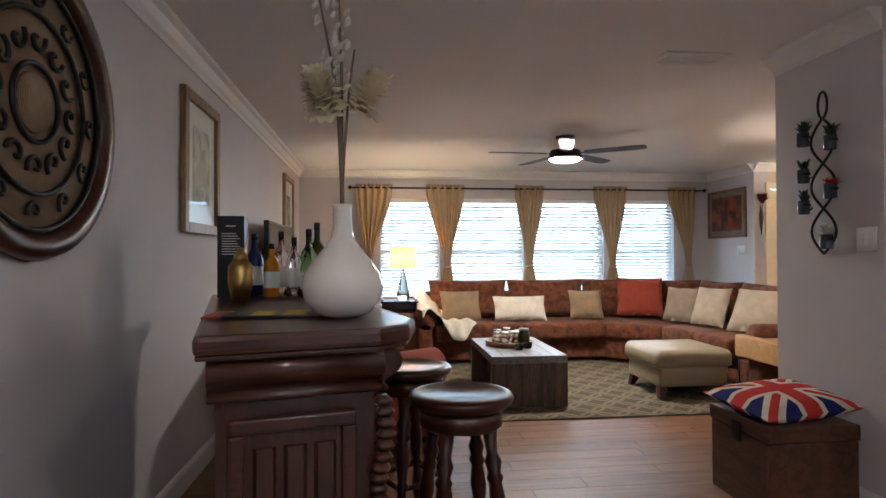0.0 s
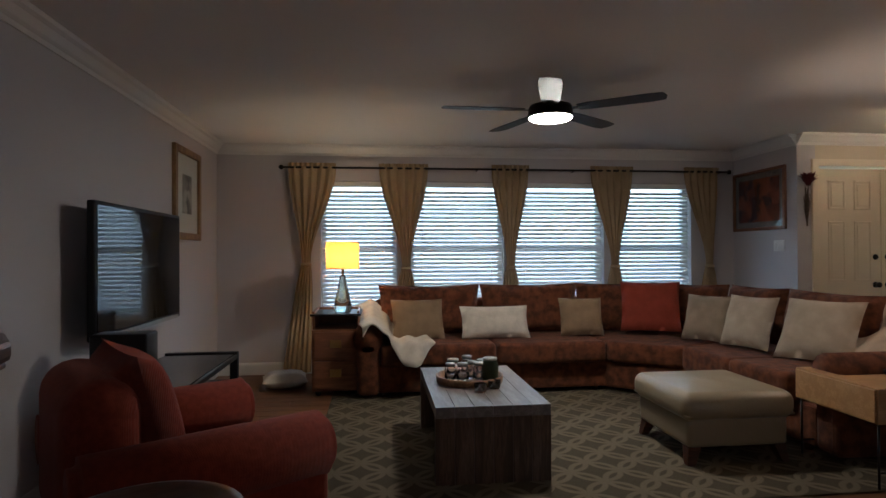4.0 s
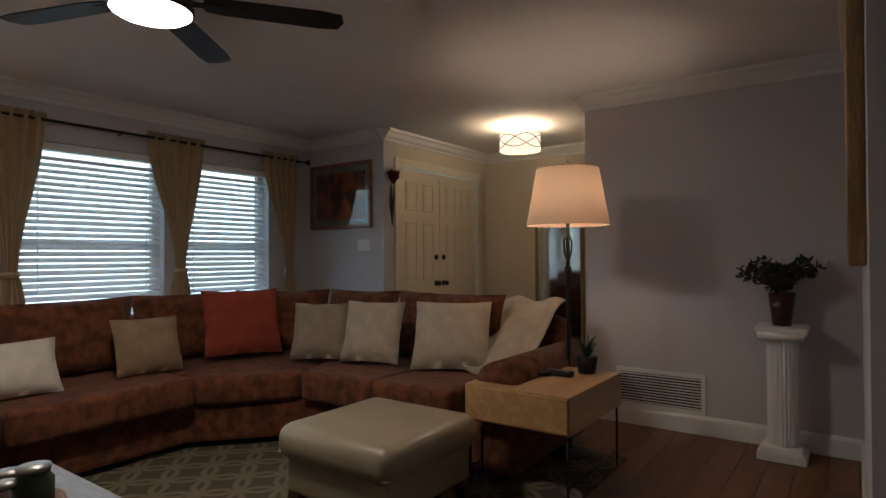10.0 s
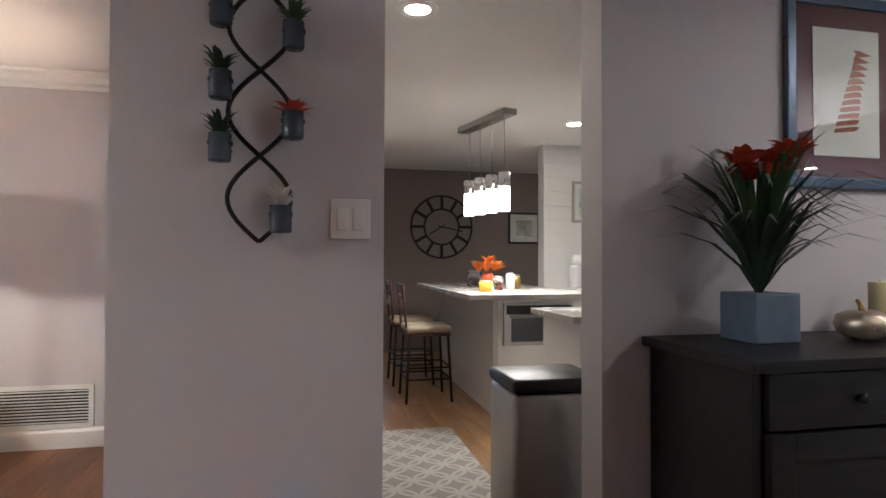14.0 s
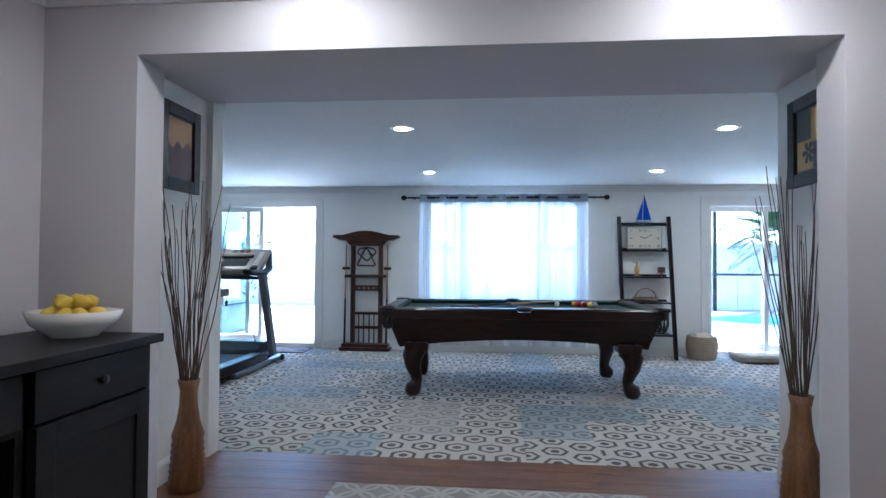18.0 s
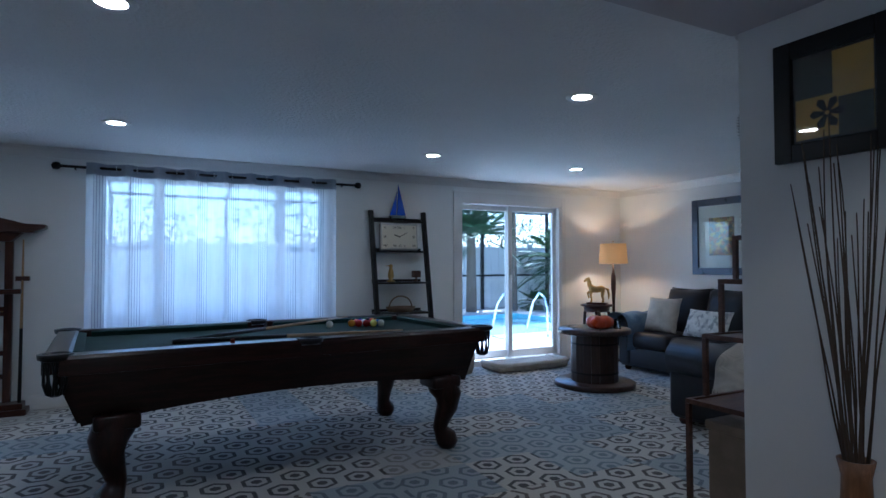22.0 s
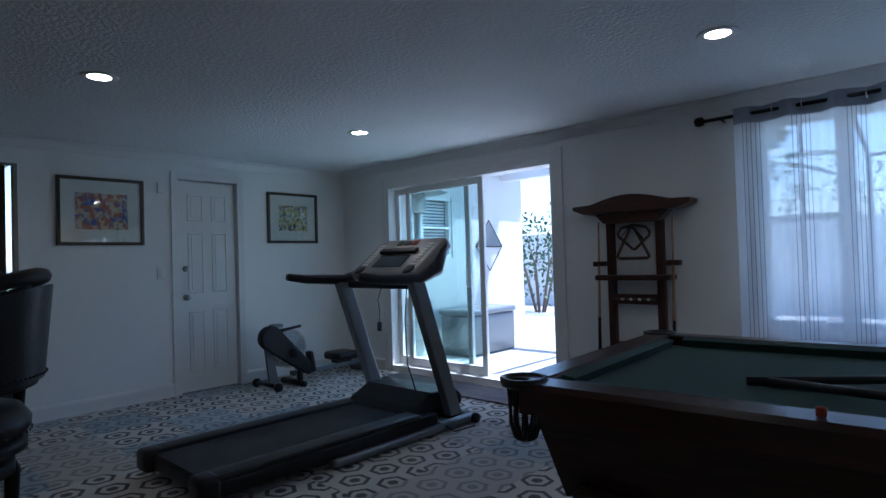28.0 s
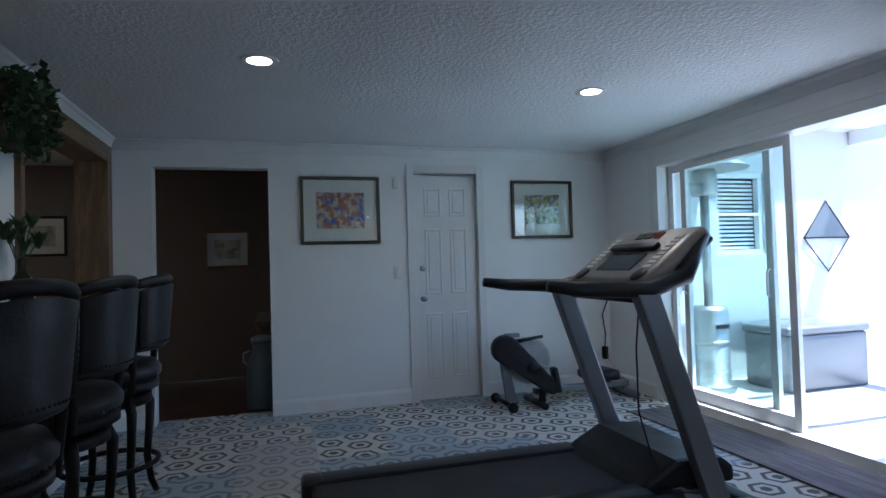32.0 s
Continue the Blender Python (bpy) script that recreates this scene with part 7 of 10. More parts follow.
part("bolster", Mesh().tube([(-0.5, -0.18, 0.08), (-0.52, 0.2, 0.085), (-0.4, 0.24, 0.08), (0.4, 0.24, 0.08), (0.52, 0.2, 0.085), (0.5, -0.18, 0.08)], 0.03, 10), "white_cloth", db)

# spool table
M["spoolwood"] = wood("dark_spool_wood", (0.06, 0.03, 0.022), (0.03, 0.015, 0.012), 0.35, along=2, scale=2, coat=0.3)
sp = thing("spool_table", at(-2.65, -4.86, 0) @ Matrix.Diagonal((0.92, 0.92, 1.0, 1.0)), "dark stained cable-spool coffee table", "coffee table")
part("base_disc", Mesh().lathe([(0.0, 0.001), (0.44, 0.001), (0.45, 0.01), (0.45, 0.045), (0.44, 0.055), (0.0, 0.055)], 0, 0, 44), "spoolwood", sp)
for k in range(18):
    a0, a1 = 2 * math.pi * k / 18 + 0.008, 2 * math.pi * (k + 1) / 18 - 0.008
    part("drum_stave", Mesh().prism([(0.235 * math.cos(a0), 0.235 * math.sin(a0)), (0.265 * math.cos(a0), 0.265 * math.sin(a0)), (0.265 * math.cos(a1), 0.265 * math.sin(a1)), (0.235 * math.cos(a1), 0.235 * math.sin(a1))], "z", 0.056, 0.55), "spoolwood", sp)
for z in (0.14, 0.44):
    part("hoop", Mesh().lathe([(0.266, z), (0.27, z + 0.004), (0.27, z + 0.016), (0.266, z + 0.02)], 0, 0, 36, cap=False), "black_metal", sp)
part("top_disc", Mesh().lathe([(0.0, 0.551), (0.4, 0.551), (0.41, 0.56), (0.41, 0.595), (0.4, 0.605), (0.0, 0.605)], 0, 0, 44), "spoolwood", sp)
for k in range(6):
    a = k * math.pi / 3
    part("bolt", Mesh().lathe([(0.012, 0.606), (0.01, 0.614), (0, 0.615)], 0.3 * math.cos(a), 0.3 * math.sin(a), 8), "black_metal", sp)
ppk = thing("pumpkin", at(-2.6, -4.72, 0.606), "orange-red decorative pumpkin on the spool table", "pumpkin")
ps = Mesh()
def pump(u, v):
    th, ph = 2 * math.pi * u, math.pi * v
    rr = 0.145 * (1 - 0.1 * abs(math.cos(4.5 * th)) ** 3) * math.sin(ph) ** 0.8
    return (rr * math.cos(th), rr * math.sin(th), 0.075 - 0.075 * math.cos(ph) * (1 - 0.25 * math.exp(-(rr / 0.05) ** 2)))
ps.sheet(pump, 72, 14)
part("flesh", ps, "orange", ppk)
part("stalk", Mesh().tube([(0, 0, 0.12), (0.005, 0, 0.15), (0.02, 0.005, 0.185)], [0.022, 0.014, 0.016], 8), "bark", ppk)
gl = thing("drinking_glass", at(-2.8, -4.68, 0.606), "small clear drinking glass", "glass")
part("glass", Mesh().lathe([(0.0, 0.0), (0.034, 0.0), (0.038, 0.1), (0.035, 0.1), (0.031, 0.008), (0, 0.008)], 0, 0, 20), "glass", gl)
for k in range(3):
    mg = part("magazine", Mesh().box(-0.15, -0.1, 0, 0.15, 0.1, 0.008), "paper" if k % 2 else "walnut_top", None, bevel=0.002)
    mg.matrix_world = rot(-2.84, -4.88, 0.606 + k * 0.0085, 0, 0, 20 + 9 * k)
    tagged(mg, "thin magazine stacked on the spool table", "magazine", "magazines on the spool table")

# leather sofas
def leather_sofa(name, m, w, label, backs, arms=(True, True), d=0.95):
    """Width along x, front towards -y."""
    s = thing(name, m, label, "sofa")
    part("base", Mesh().rbox(-w / 2 + 0.05, -d / 2 + 0.05, 0.05, w / 2 - 0.05, d / 2 - 0.02, 0.3, 0.03), "leather_grey", s)
    part("back_frame", Mesh().rbox(-w / 2 + 0.04, d / 2 - 0.24, 0.2, w / 2 - 0.04, d / 2 - 0.01, 0.84, 0.08), "leather_grey", s)
    aw = 0.24
    x0, x1 = -w / 2 + (aw if arms[0] else 0.04), w / 2 - (aw if arms[1] else 0.04)
    n = backs
    for k in range(n):
        a, b = x0 + (x1 - x0) * k / n, x0 + (x1 - x0) * (k + 1) / n
        part("seat_cushion", Mesh().rbox(a + 0.004, -d / 2, 0.28, b - 0.004, d / 2 - 0.2, 0.47, 0.07, None, 4), "leather_grey", s)
        part("back_cushion", Mesh().cushion(b - a + 0.02, 0.6, 0.32, rot((a + b) / 2, d / 2 - 0.23, 0.7, 78, 0, 0), 0.32, 14, 0.02), "leather_grey", s)
    for on, sx in zip(arms, (-1, 1)):
        if not on:
            continue
        bm = bmesh.new()
        bmesh.ops.create_cone(bm, cap_ends=True, segments=28, radius1=0.15, radius2=0.15, depth=d * 0.97)
        bmesh.ops.bevel(bm, geom=[e for e in bm.edges if e.calc_face_angle(0) > 1], offset=0.045, segments=4, affect="EDGES")
        p = Mesh().take(bm, rot(sx * (w / 2 - 0.13), -0.01, 0.52, 90, 0, 0))
        p.rbox(sx * (w / 2 - 0.13) - 0.1, -d / 2 + 0.03, 0.06, sx * (w / 2 - 0.13) + 0.1, d / 2 - 0.06, 0.55, 0.05)
        part("arm", p, "leather_grey", s)
    for x in (-w / 2 + 0.12, w / 2 - 0.12):
        for y in (-d / 2 + 0.12, d / 2 - 0.1):
            part("foot", Mesh().lathe([(0.03, 0.0), (0.045, 0.03), (0.035, 0.051)], x, y, 12), "mahogany", s)
    return s


leather_sofa("leather_sofa", rot(GW + 0.53, -4.42, 0, 0, 0, 90), 2.2, "charcoal leather three-seat sofa with rolled arms", 3)
leather_sofa("leather_loveseat", rot(-3.0, -2.94, 0, 0, 0, 0), 1.75, "charcoal leather loveseat with a cream fringed throw", 2, (True, True), 1.13)
M["leafprint"] = blot_art("leaf_print_cloth", (0.3, 0.31, 0.31), (0.6, 0.59, 0.56), (0.66, 0.65, 0.62), 14, 3)
pillow(-3.86, -5.02, 0.68, 0.44, 0.42, 72, 95, "white_cloth", "white ribbed square pillow on the leather sofa")
pillow(-3.78, -4.35, 0.63, 0.56, 0.32, 66, 88, "leafprint", "grey leaf-print lumbar pillow")
pillow(-3.86, -3.75, 0.68, 0.42, 0.4, 66, 75, "white_cloth", "pale grey pillow leaning on the leather sofa")
pillow(-3.65, -2.68, 0.66, 0.42, 0.42, 68, 0, "cream_cloth", "cream knitted pillow on the loveseat")
pillow(-3.2, -2.9, 0.6, 0.44, 0.36, 50, -10, "leafprint", "patterned pillow on the loveseat")
M["knit"] = cloth("cream_knit", (0.56, 0.51, 0.43), weave=160, relief=0.5)
M["blue_throw"] = cloth("steel_blue_knit", (0.13, 0.2, 0.3), (0.2, 0.27, 0.36), weave=180, relief=0.5)
def throw_arm(u, v):
    """Cream throw over the loveseat's end arm and back."""
    a = -1.9 + 3.4 * u
    r_ = 0.168 + 0.012 * math.sin(11 * v + 3 * u) + 0.012 * math.sin(19 * u + 5 * v)
    y = -3.05 + 0.72 * v + 0.03 * math.sin(5 * u + 2 * v)
    x = -2.255 + r_ * math.sin(a) if abs(a) < 1.57 else -2.255 + math.copysign(r_, a) + 0.02 * math.sin(9 * v)
    z = 0.52 + (r_ * math.cos(a) if abs(a) < 1.57 else -(abs(a) - 1.57) * (0.75 if a > 0 else 0.3))
    return (x, y, z + 0.006)
tw = thing("fringed_throw", at(0, 0, 0), "cream knitted throw with a long fringe over the loveseat arm", "throw")
def throw_main(u, v):
    a = -1.9 + 4.3 * u
    r_ = 0.17 + 0.012 * math.sin(11 * v + 3 * u) + 0.01 * math.sin(19 * u + 5 * v)
    y = -2.86 + 0.46 * v + 0.04 * math.sin(5 * u + 2 * v) - 0.1 * u
    h = max(0.0, abs(a) - 1.57)
    x = -2.255 + math.copysign(r_ * math.sin(min(abs(a), 1.57)), a) + (0.02 * math.sin(9 * v) if h else 0)
    z = 0.52 + r_ * math.cos(min(abs(a), 1.57)) - h * (0.2 + 0.1 * v if a > 0 else 0.25)
    return (x, y, z + 0.006)
part("cloth", Mesh().sheet(throw_main, 40, 40), "knit", tw, fix=False)
fr_ = Mesh()
for k in range(30):
    p = Vector(throw_main(1.0, k / 29))
    fr_.tube([p, p + Vector((0.012, 0.01 * math.sin(k * 2.1), -0.05)), p + Vector((0.008, 0.02 * math.sin(k * 1.3), -0.11))], 0.006, 5)
part("fringe", fr_, "knit", tw, "twisted cream fringe")
def throw_back(u, v):
    a = -1.9 + 3.8 * u
    r_ = 0.13 + 0.01 * math.sin(13 * v + 4 * u)
    h = max(0.0, abs(a) - 1.57)
    y = -2.5 + math.copysign(r_ * math.sin(min(abs(a), 1.57)), a) - 0.03
    z = 0.82 + r_ * math.cos(min(abs(a), 1.57)) - h * 0.9 + 0.015 * math.sin(17 * v)
    return (-3.0 + 0.7 * v + 0.02 * math.sin(7 * u), y, z + 0.02)
part("back_fold", Mesh().sheet(throw_back, 30, 30), "knit", tw, fix=False)
bt_ = thing("blue_throw", at(0, 0, 0), "steel-blue knitted throw over the sofa arm", "throw")
def throw_blue(u, v):
    a = -2.1 + 4.2 * u
    r_ = 0.17 + 0.01 * math.sin(12 * v + 4 * u)
    h = max(0.0, abs(a) - 1.57)
    y = -5.39 + math.copysign(r_ * math.sin(min(abs(a), 1.57)), a)
    return (-4.1 + 0.62 * v + 0.02 * math.sin(6 * u), y, 0.526 + r_ * math.cos(min(abs(a), 1.57)) - h * 0.5)
part("cloth", Mesh().sheet(throw_blue, 34, 24), "blue_throw", bt_, fix=False)

# corner table, horse and lamp
tb = thing("end_table", at(-3.72, -5.98, 0), "small round mahogany end table in the corner", "side table")
part("top", Mesh().lathe([(0.0, 0.73), (0.2, 0.73), (0.215, 0.742), (0.2, 0.755), (0.0, 0.755)], 0, 0, 30), "mahogany", tb)
part("apron", Mesh().lathe([(0.16, 0.66), (0.17, 0.729)], 0, 0, 26), "mahogany", tb)
for k in range(4):
    a = math.pi / 4 + k * math.pi / 2
    part("leg", Mesh().tube([(0.15 * math.cos(a), 0.15 * math.sin(a), 0.66), (0.17 * math.cos(a), 0.17 * math.sin(a), 0.4), (0.19 * math.cos(a), 0.19 * math.sin(a), 0.001)], [0.02, 0.016, 0.012], 8), "mahogany_z", tb)
ho = thing("horse_figure", rot(-3.7, -5.95, 0.756, 0, 0, -60), "bronze prancing horse figure on a wooden base", "figurine")
part("plinth", Mesh().box(-0.13, -0.05, 0, 0.13, 0.05, 0.025), "mahogany", ho, bevel=0.006)
hz = Mesh().tube([(-0.1, 0, 0.2), (-0.06, 0, 0.205), (0.0, 0, 0.195), (0.06, 0, 0.2), (0.09, 0, 0.215)], [0.03, 0.045, 0.042, 0.048, 0.035], 12)
hz.tube([(0.07, 0, 0.21), (0.1, 0, 0.26), (0.115, 0, 0.31), (0.125, 0, 0.335)], [0.04, 0.03, 0.024, 0.022], 10).tube([(0.11, 0, 0.33), (0.14, 0, 0.325), (0.175, 0, 0.295)], [0.022, 0.02, 0.012], 8)
for x, y, k in ((0.07, 0.022, 0), (0.075, -0.022, 1), (-0.08, 0.022, 0), (-0.075, -0.022, 0)):
    hz.tube([(x, y, 0.18), (x + 0.01 + 0.05 * k, y, 0.11 + 0.03 * k), (x - 0.005 + 0.05 * k, y, 0.07 + 0.03 * k), (x + 0.004 + 0.035 * k, y, 0.026 + 0.05 * k)], [0.026, 0.014, 0.01, 0.013], 8)
hz.tube([(-0.11, 0, 0.21), (-0.145, 0, 0.2), (-0.155, 0, 0.13), (-0.15, 0, 0.07)], [0.01, 0.016, 0.014, 0.005], 8)
hz.prism([(0.08, 0.25), (0.12, 0.345), (0.105, 0.36), (0.075, 0.29)], "y", -0.006, 0.006)
part("horse", hz, "brass", ho)
cl = thing("corner_lamp", at(-4.02, -5.98, 0), "lit tan drum-shaded lamp on a dark tapered stem", "floor lamp")
part("base", Mesh().lathe([(0.0, 0), (0.13, 0.0), (0.135, 0.015), (0.03, 0.03), (0.0, 0.03)], 0, 0, 28), "mahogany", cl)
part("stem", Mesh().lathe([(0.014, 0.03), (0.016, 0.5), (0.02, 0.8), (0.034, 1.0), (0.03, 1.12), (0.014, 1.2), (0.008, 1.3)], 0, 0, 16), "mahogany_z", cl)
M["tan_shade"] = shade_cloth("tan_shade", (0.5, 0.34, 0.17), 0.07)
part("shade", Mesh().lathe([(0.19, 1.29), (0.17, 1.56)], 0, 0, 32, cap=False), "tan_shade", cl, "lit tan fabric shade")
part("finial", Mesh().lathe([(0.004, 1.3), (0.004, 1.58), (0.01, 1.59), (0, 1.605)], 0, 0, 8), "brass", cl)
lamp("corner_lamp_light", "POINT", at(-4.02, -5.98, 1.42), 4.0, (1.0, 0.66, 0.34), 0.04)
M["silver_frame"] = plain("silver_blue_frame", (0.09, 0.1, 0.125), 0.32, 0.6, var=0.06, scale=10)
fpic = framed("framed_print", rot(GW, -4.735, 1.615, 0, 0, 90), 0.81, 0.93, "silver_frame", painted((0.5, 0.36, 0.1), (0.26, 0.09, 0.04), (0.12, 0.13, 0.1), 16, 7), "framed ochre and red figurative print with a wide white mat", 0.085, 0.035, 0.15)

# stepped shelf of open frames
M["etagere"] = wood("brown_frame_wood", (0.11, 0.045, 0.025), (0.06, 0.024, 0.014), 0.4, along=0, scale=2)
et = thing("stepped_shelf", at(0, 0, 0), "stepped brown shelf of open wooden cube frames", "shelf")
def cube_frame(x0, y0, z0, x1, y1, z1, t=0.026):
    for x in (x0, x1 - t):
        for y in (y0, y1 - t):
            part("post", Mesh().box(x, y, z0, x + t, y + t, z1), "etagere", et, bevel=0.003)
    for z in (z1,):
        part("frame_top", Mesh().box(x0, y0, z, x1, y0 + t, z + t).box(x0, y1 - t, z, x1, y1, z + t).box(x0, y0 + t, z, x0 + t, y1 - t, z + t).box(x1 - t, y0 + t, z, x1, y1 - t, z + t), "etagere", et, bevel=0.003)
    part("shelf_board", Mesh().box(x0 + t, y0 + t, z1 + 0.004, x1 - t, y1 - t, z1 + 0.016), "etagere", et)
cube_frame(-1.8, -2.34, 0.0, -0.99, -1.94, 0.52)
cube_frame(-1.8, -2.34, 0.546, -1.13, -1.94, 0.86)
cube_frame(-1.8, -2.34, 0.886, -1.27, -1.94, 1.16)
cube_frame(-1.8, -2.34, 1.186, -1.4, -1.94, 1.41)
bx_ = thing("storage_box", at(-1.4, -2.14, 0), "beige fabric storage box under the stepped shelf", "box")
part("box", Mesh().rbox(-0.3, -0.15, 0, 0.3, 0.15, 0.38, 0.015), "beige_cloth", bx_)
part("lid", Mesh().rbox(-0.31, -0.16, 0.381, 0.31, 0.16, 0.43, 0.01), "beige_cloth", bx_)
vs_ = thing("relief_vase", at(-1.47, -2.2, 1.437), "white vase with a scaled relief and a palm frond", "vase")
part("body", Mesh().lathe([(0.0, 0), (0.075, 0.0), (0.1, 0.04), (0.102, 0.1), (0.08, 0.18), (0.05, 0.25), (0.036, 0.32), (0.034, 0.42), (0.028, 0.42), (0.0, 0.4)], 0, 0, 30), "porcelain", vs_)
sc_ = Mesh()
for j in range(8):
    for k in range(14):
        a = 2 * math.pi * (k + 0.5 * (j % 2)) / 14
        z = 0.05 + j * 0.028
        r_ = 0.102 if z < 0.11 else 0.102 - (z - 0.1) * 0.31
        sc_.lathe([(0.0, 0.0), (0.014, 0.002), (0.009, 0.008), (0, 0.011)], 0, 0, 6, Matrix.Translation((r_ * math.cos(a), r_ * math.sin(a), z)) @ Euler((0, math.pi / 2, a), "XYZ").to_matrix().to_4x4())
part("scale_relief", sc_, "champagne_g" if "champagne_g" in M else "porcelain", vs_, "raised scale relief")
def frond(s, base, d, length, n, droop, leaf):
    """A feather palm leaf: a midrib with narrow blades on both sides."""
    base, d = Vector(base), Vector(d).normalized()
    side = d.cross(Vector((0, 0, 1)))
    side = side.normalized() if side.length > 0.01 else Vector((1, 0, 0))
    pts = [base + d * length * q + Vector((0, 0, -droop * q * q)) for q in [i / 8 for i in range(9)]]
    s.tube(pts, [0.006 - 0.0045 * i / 8 for i in range(9)], 5)
    for i in range(n):
        q = 0.22 + 0.78 * i / n
        p = base + d * length * q + Vector((0, 0, -droop * q * q))
        l = leaf * math.sin(math.pi * (0.12 + 0.86 * q)) ** 0.7
        for sg in (-1, 1):
            tip = p + side * sg * l * 0.8 + d * l * 0.55 + Vector((0, 0, -l * 0.25))
            m_ = (p + tip) / 2 + Vector((0, 0, l * 0.06))
            w_ = d * 0.012 * (length / 0.5) ** 0.5
            s.add([p, m_ - w_, tip, m_ + w_], [(0, 1, 2, 3)])
    return s
part("palm_frond", frond(frond(Mesh(), (0, 0, 0.4), (0.1, -0.12, 1), 0.5, 16, 0.03, 0.13), (0, 0, 0.4), (-0.2, -0.3, 1), 0.44, 14, 0.05, 0.12), "leaf_dark", vs_, "dark green palm frond")

# treadmill, its rear towards the room
tm = thing("treadmill", at(4.14, -4.26, 0), "grey and black folding treadmill", "treadmill")
part("deck", Mesh().rbox(-0.42, -0.72, 0.06, 0.42, 0.95, 0.15, 0.02), "black", tm)
part("belt", Mesh().box(-0.28, -0.55, 0.1502, 0.28, 0.94, 0.156), plain("rubber_belt", (0.016, 0.016, 0.017), 0.7, var=0.2, grain=200, relief=0.2), tm, "black rubber running belt")
for sx in (-1, 1):
    part("foot_rail", Mesh().rbox(sx * 0.35 - 0.07, -0.55, 0.14, sx * 0.35 + 0.07, 0.96, 0.175, 0.012), "black", tm)
    part("rear_cap", Mesh().rbox(sx * 0.35 - 0.075, 0.88, 0.05, sx * 0.35 + 0.075, 1.0, 0.18, 0.03), "black", tm)
    part("post", Mesh().prism([(-0.95, 0.1), (-0.83, 0.1), (-0.48, 1.09), (-0.6, 1.09)], "x", sx * 0.41 - 0.035, sx * 0.41 + 0.035), "grey_metal", tm, "silver-grey upright", bevel=0.012)
    part("handrail", Mesh().tube([(sx * 0.41, -0.05, 1.14), (sx * 0.41, -0.2, 1.12), (sx * 0.41, -0.56, 1.1), (sx * 0.39, -0.78, 1.16), (sx * 0.33, -0.95, 1.36)], [0.026, 0.034, 0.04, 0.045, 0.03], 12), "black", tm)
    part("ground_rail", Mesh().rbox(sx * 0.41 - 0.04, -1.12, 0.012, sx * 0.41 + 0.04, 0.2, 0.07, 0.02), "grey_metal", tm)
    part("wheel", Mesh().lathe([(0.0, -0.02), (0.035, -0.02), (0.04, 0), (0.035, 0.02), (0, 0.02)], 0, 0, 16, rot(sx * 0.46, -1.08, 0.041, 0, 90, 0)), "black", tm)
for k in range(8):
    part("mark_bar", Mesh().box(0.4462, -0.035, 0, 0.448, 0.025, 0.035 if k % 3 else 0.045, rot(0, -0.845 + 0.0172 * k * 1.3, 0.3 + 0.06 * k, 19, 0, 0)), "black", tm, "plain dark marking on the upright")
part("motor_cover", Mesh().prism([(-1.05, 0.14), (-0.5, 0.15), (-0.56, 0.2), (-0.72, 0.28), (-0.98, 0.27), (-1.05, 0.22)], "x", -0.36, 0.36), "black", tm, bevel=0.025)
part("front_foot", Mesh().rbox(-0.42, -1.14, 0.0, 0.42, -1.04, 0.07, 0.02), "black", tm)
part("cross_bar", Mesh().tube([(-0.38, -0.6, 1.06), (0.38, -0.6, 1.06)], 0.03, 10), "black", tm)
M["console_silver"] = plain("warm_silver_plastic", (0.3, 0.27, 0.24), 0.4, 0.3, var=0.06, relief=0.02)
CM = rot(0, -0.78, 1.26, -36, 0, 0)
part("console", Mesh().rbox(-0.36, -0.22, -0.045, 0.36, 0.24, 0.03, 0.03, CM, 4), "console_silver", tm, "silver sloping console")
part("console_back", Mesh().rbox(-0.33, -0.24, -0.085, 0.33, 0.2, -0.046, 0.03, CM), "black", tm)
part("display", Mesh().box(-0.16, 0.02, 0.0301, 0.16, 0.16, 0.036, CM), "screen", tm, "dark display window")
part("book_ledge", Mesh().rbox(-0.2, -0.05, 0.03, 0.2, 0.0, 0.06, 0.008, CM), "black", tm)
for k in range(8):
    for sx in (-1, 1):
        part("button", Mesh().box(sx * 0.27 - 0.03, -0.13 + 0.035 * k, 0.0301, sx * 0.27 + 0.03, -0.108 + 0.035 * k, 0.034, CM), "paper", tm, "pale key")
for x, c in ((-0.08, "red_cloth"), (0.0, "black"), (0.08, "leaf")):
    part("key", Mesh().box(x - 0.03, -0.17, 0.0301, x + 0.03, -0.12, 0.036, CM), c, tm)
for x in (-0.27, 0.27):
    part("speaker", Mesh().lathe([(0.05, 0.0302), (0.045, 0.036), (0, 0.034)], 0, 0, 18, CM @ rot(x, 0.19, 0)), "black", tm)
part("power_cable", Mesh().tube([(-0.2, -0.66, 1.1), (-0.21, -0.62, 0.8), (-0.24, -0.6, 0.5), (-0.3, -0.62, 0.3), (-0.38, -0.7, 0.1), (-0.5, -0.8, 0.012), (-0.52, -1.0, 0.012)], 0.005, 6), "black", tm)
part("plug_cord", Mesh().tube([(0.05, -0.66, 1.1), (0.06, -0.6, 0.95), (0.05, -0.61, 0.85), (0.06, -0.61, 0.78)], 0.004, 6).rbox(0.045, -0.625, 0.71, 0.075, -0.595, 0.78, 0.008), "black", tm)

# rowing machine
rw = thing("rowing_machine", at(6.1, -5.15, 0), "black rowing machine with a caged fan wheel", "rowing machine")
FY, FZ = -0.107, 0.385
RF = rot(0, FY, FZ, 0, 90, 0)
part("fan_cage", Mesh().lathe([(0.0, -0.07), (0.17, -0.07), (0.185, -0.06), (0.185, 0.06), (0.17, 0.07), (0.0, 0.07)], 0, 0, 36, RF), "grey_metal", rw)
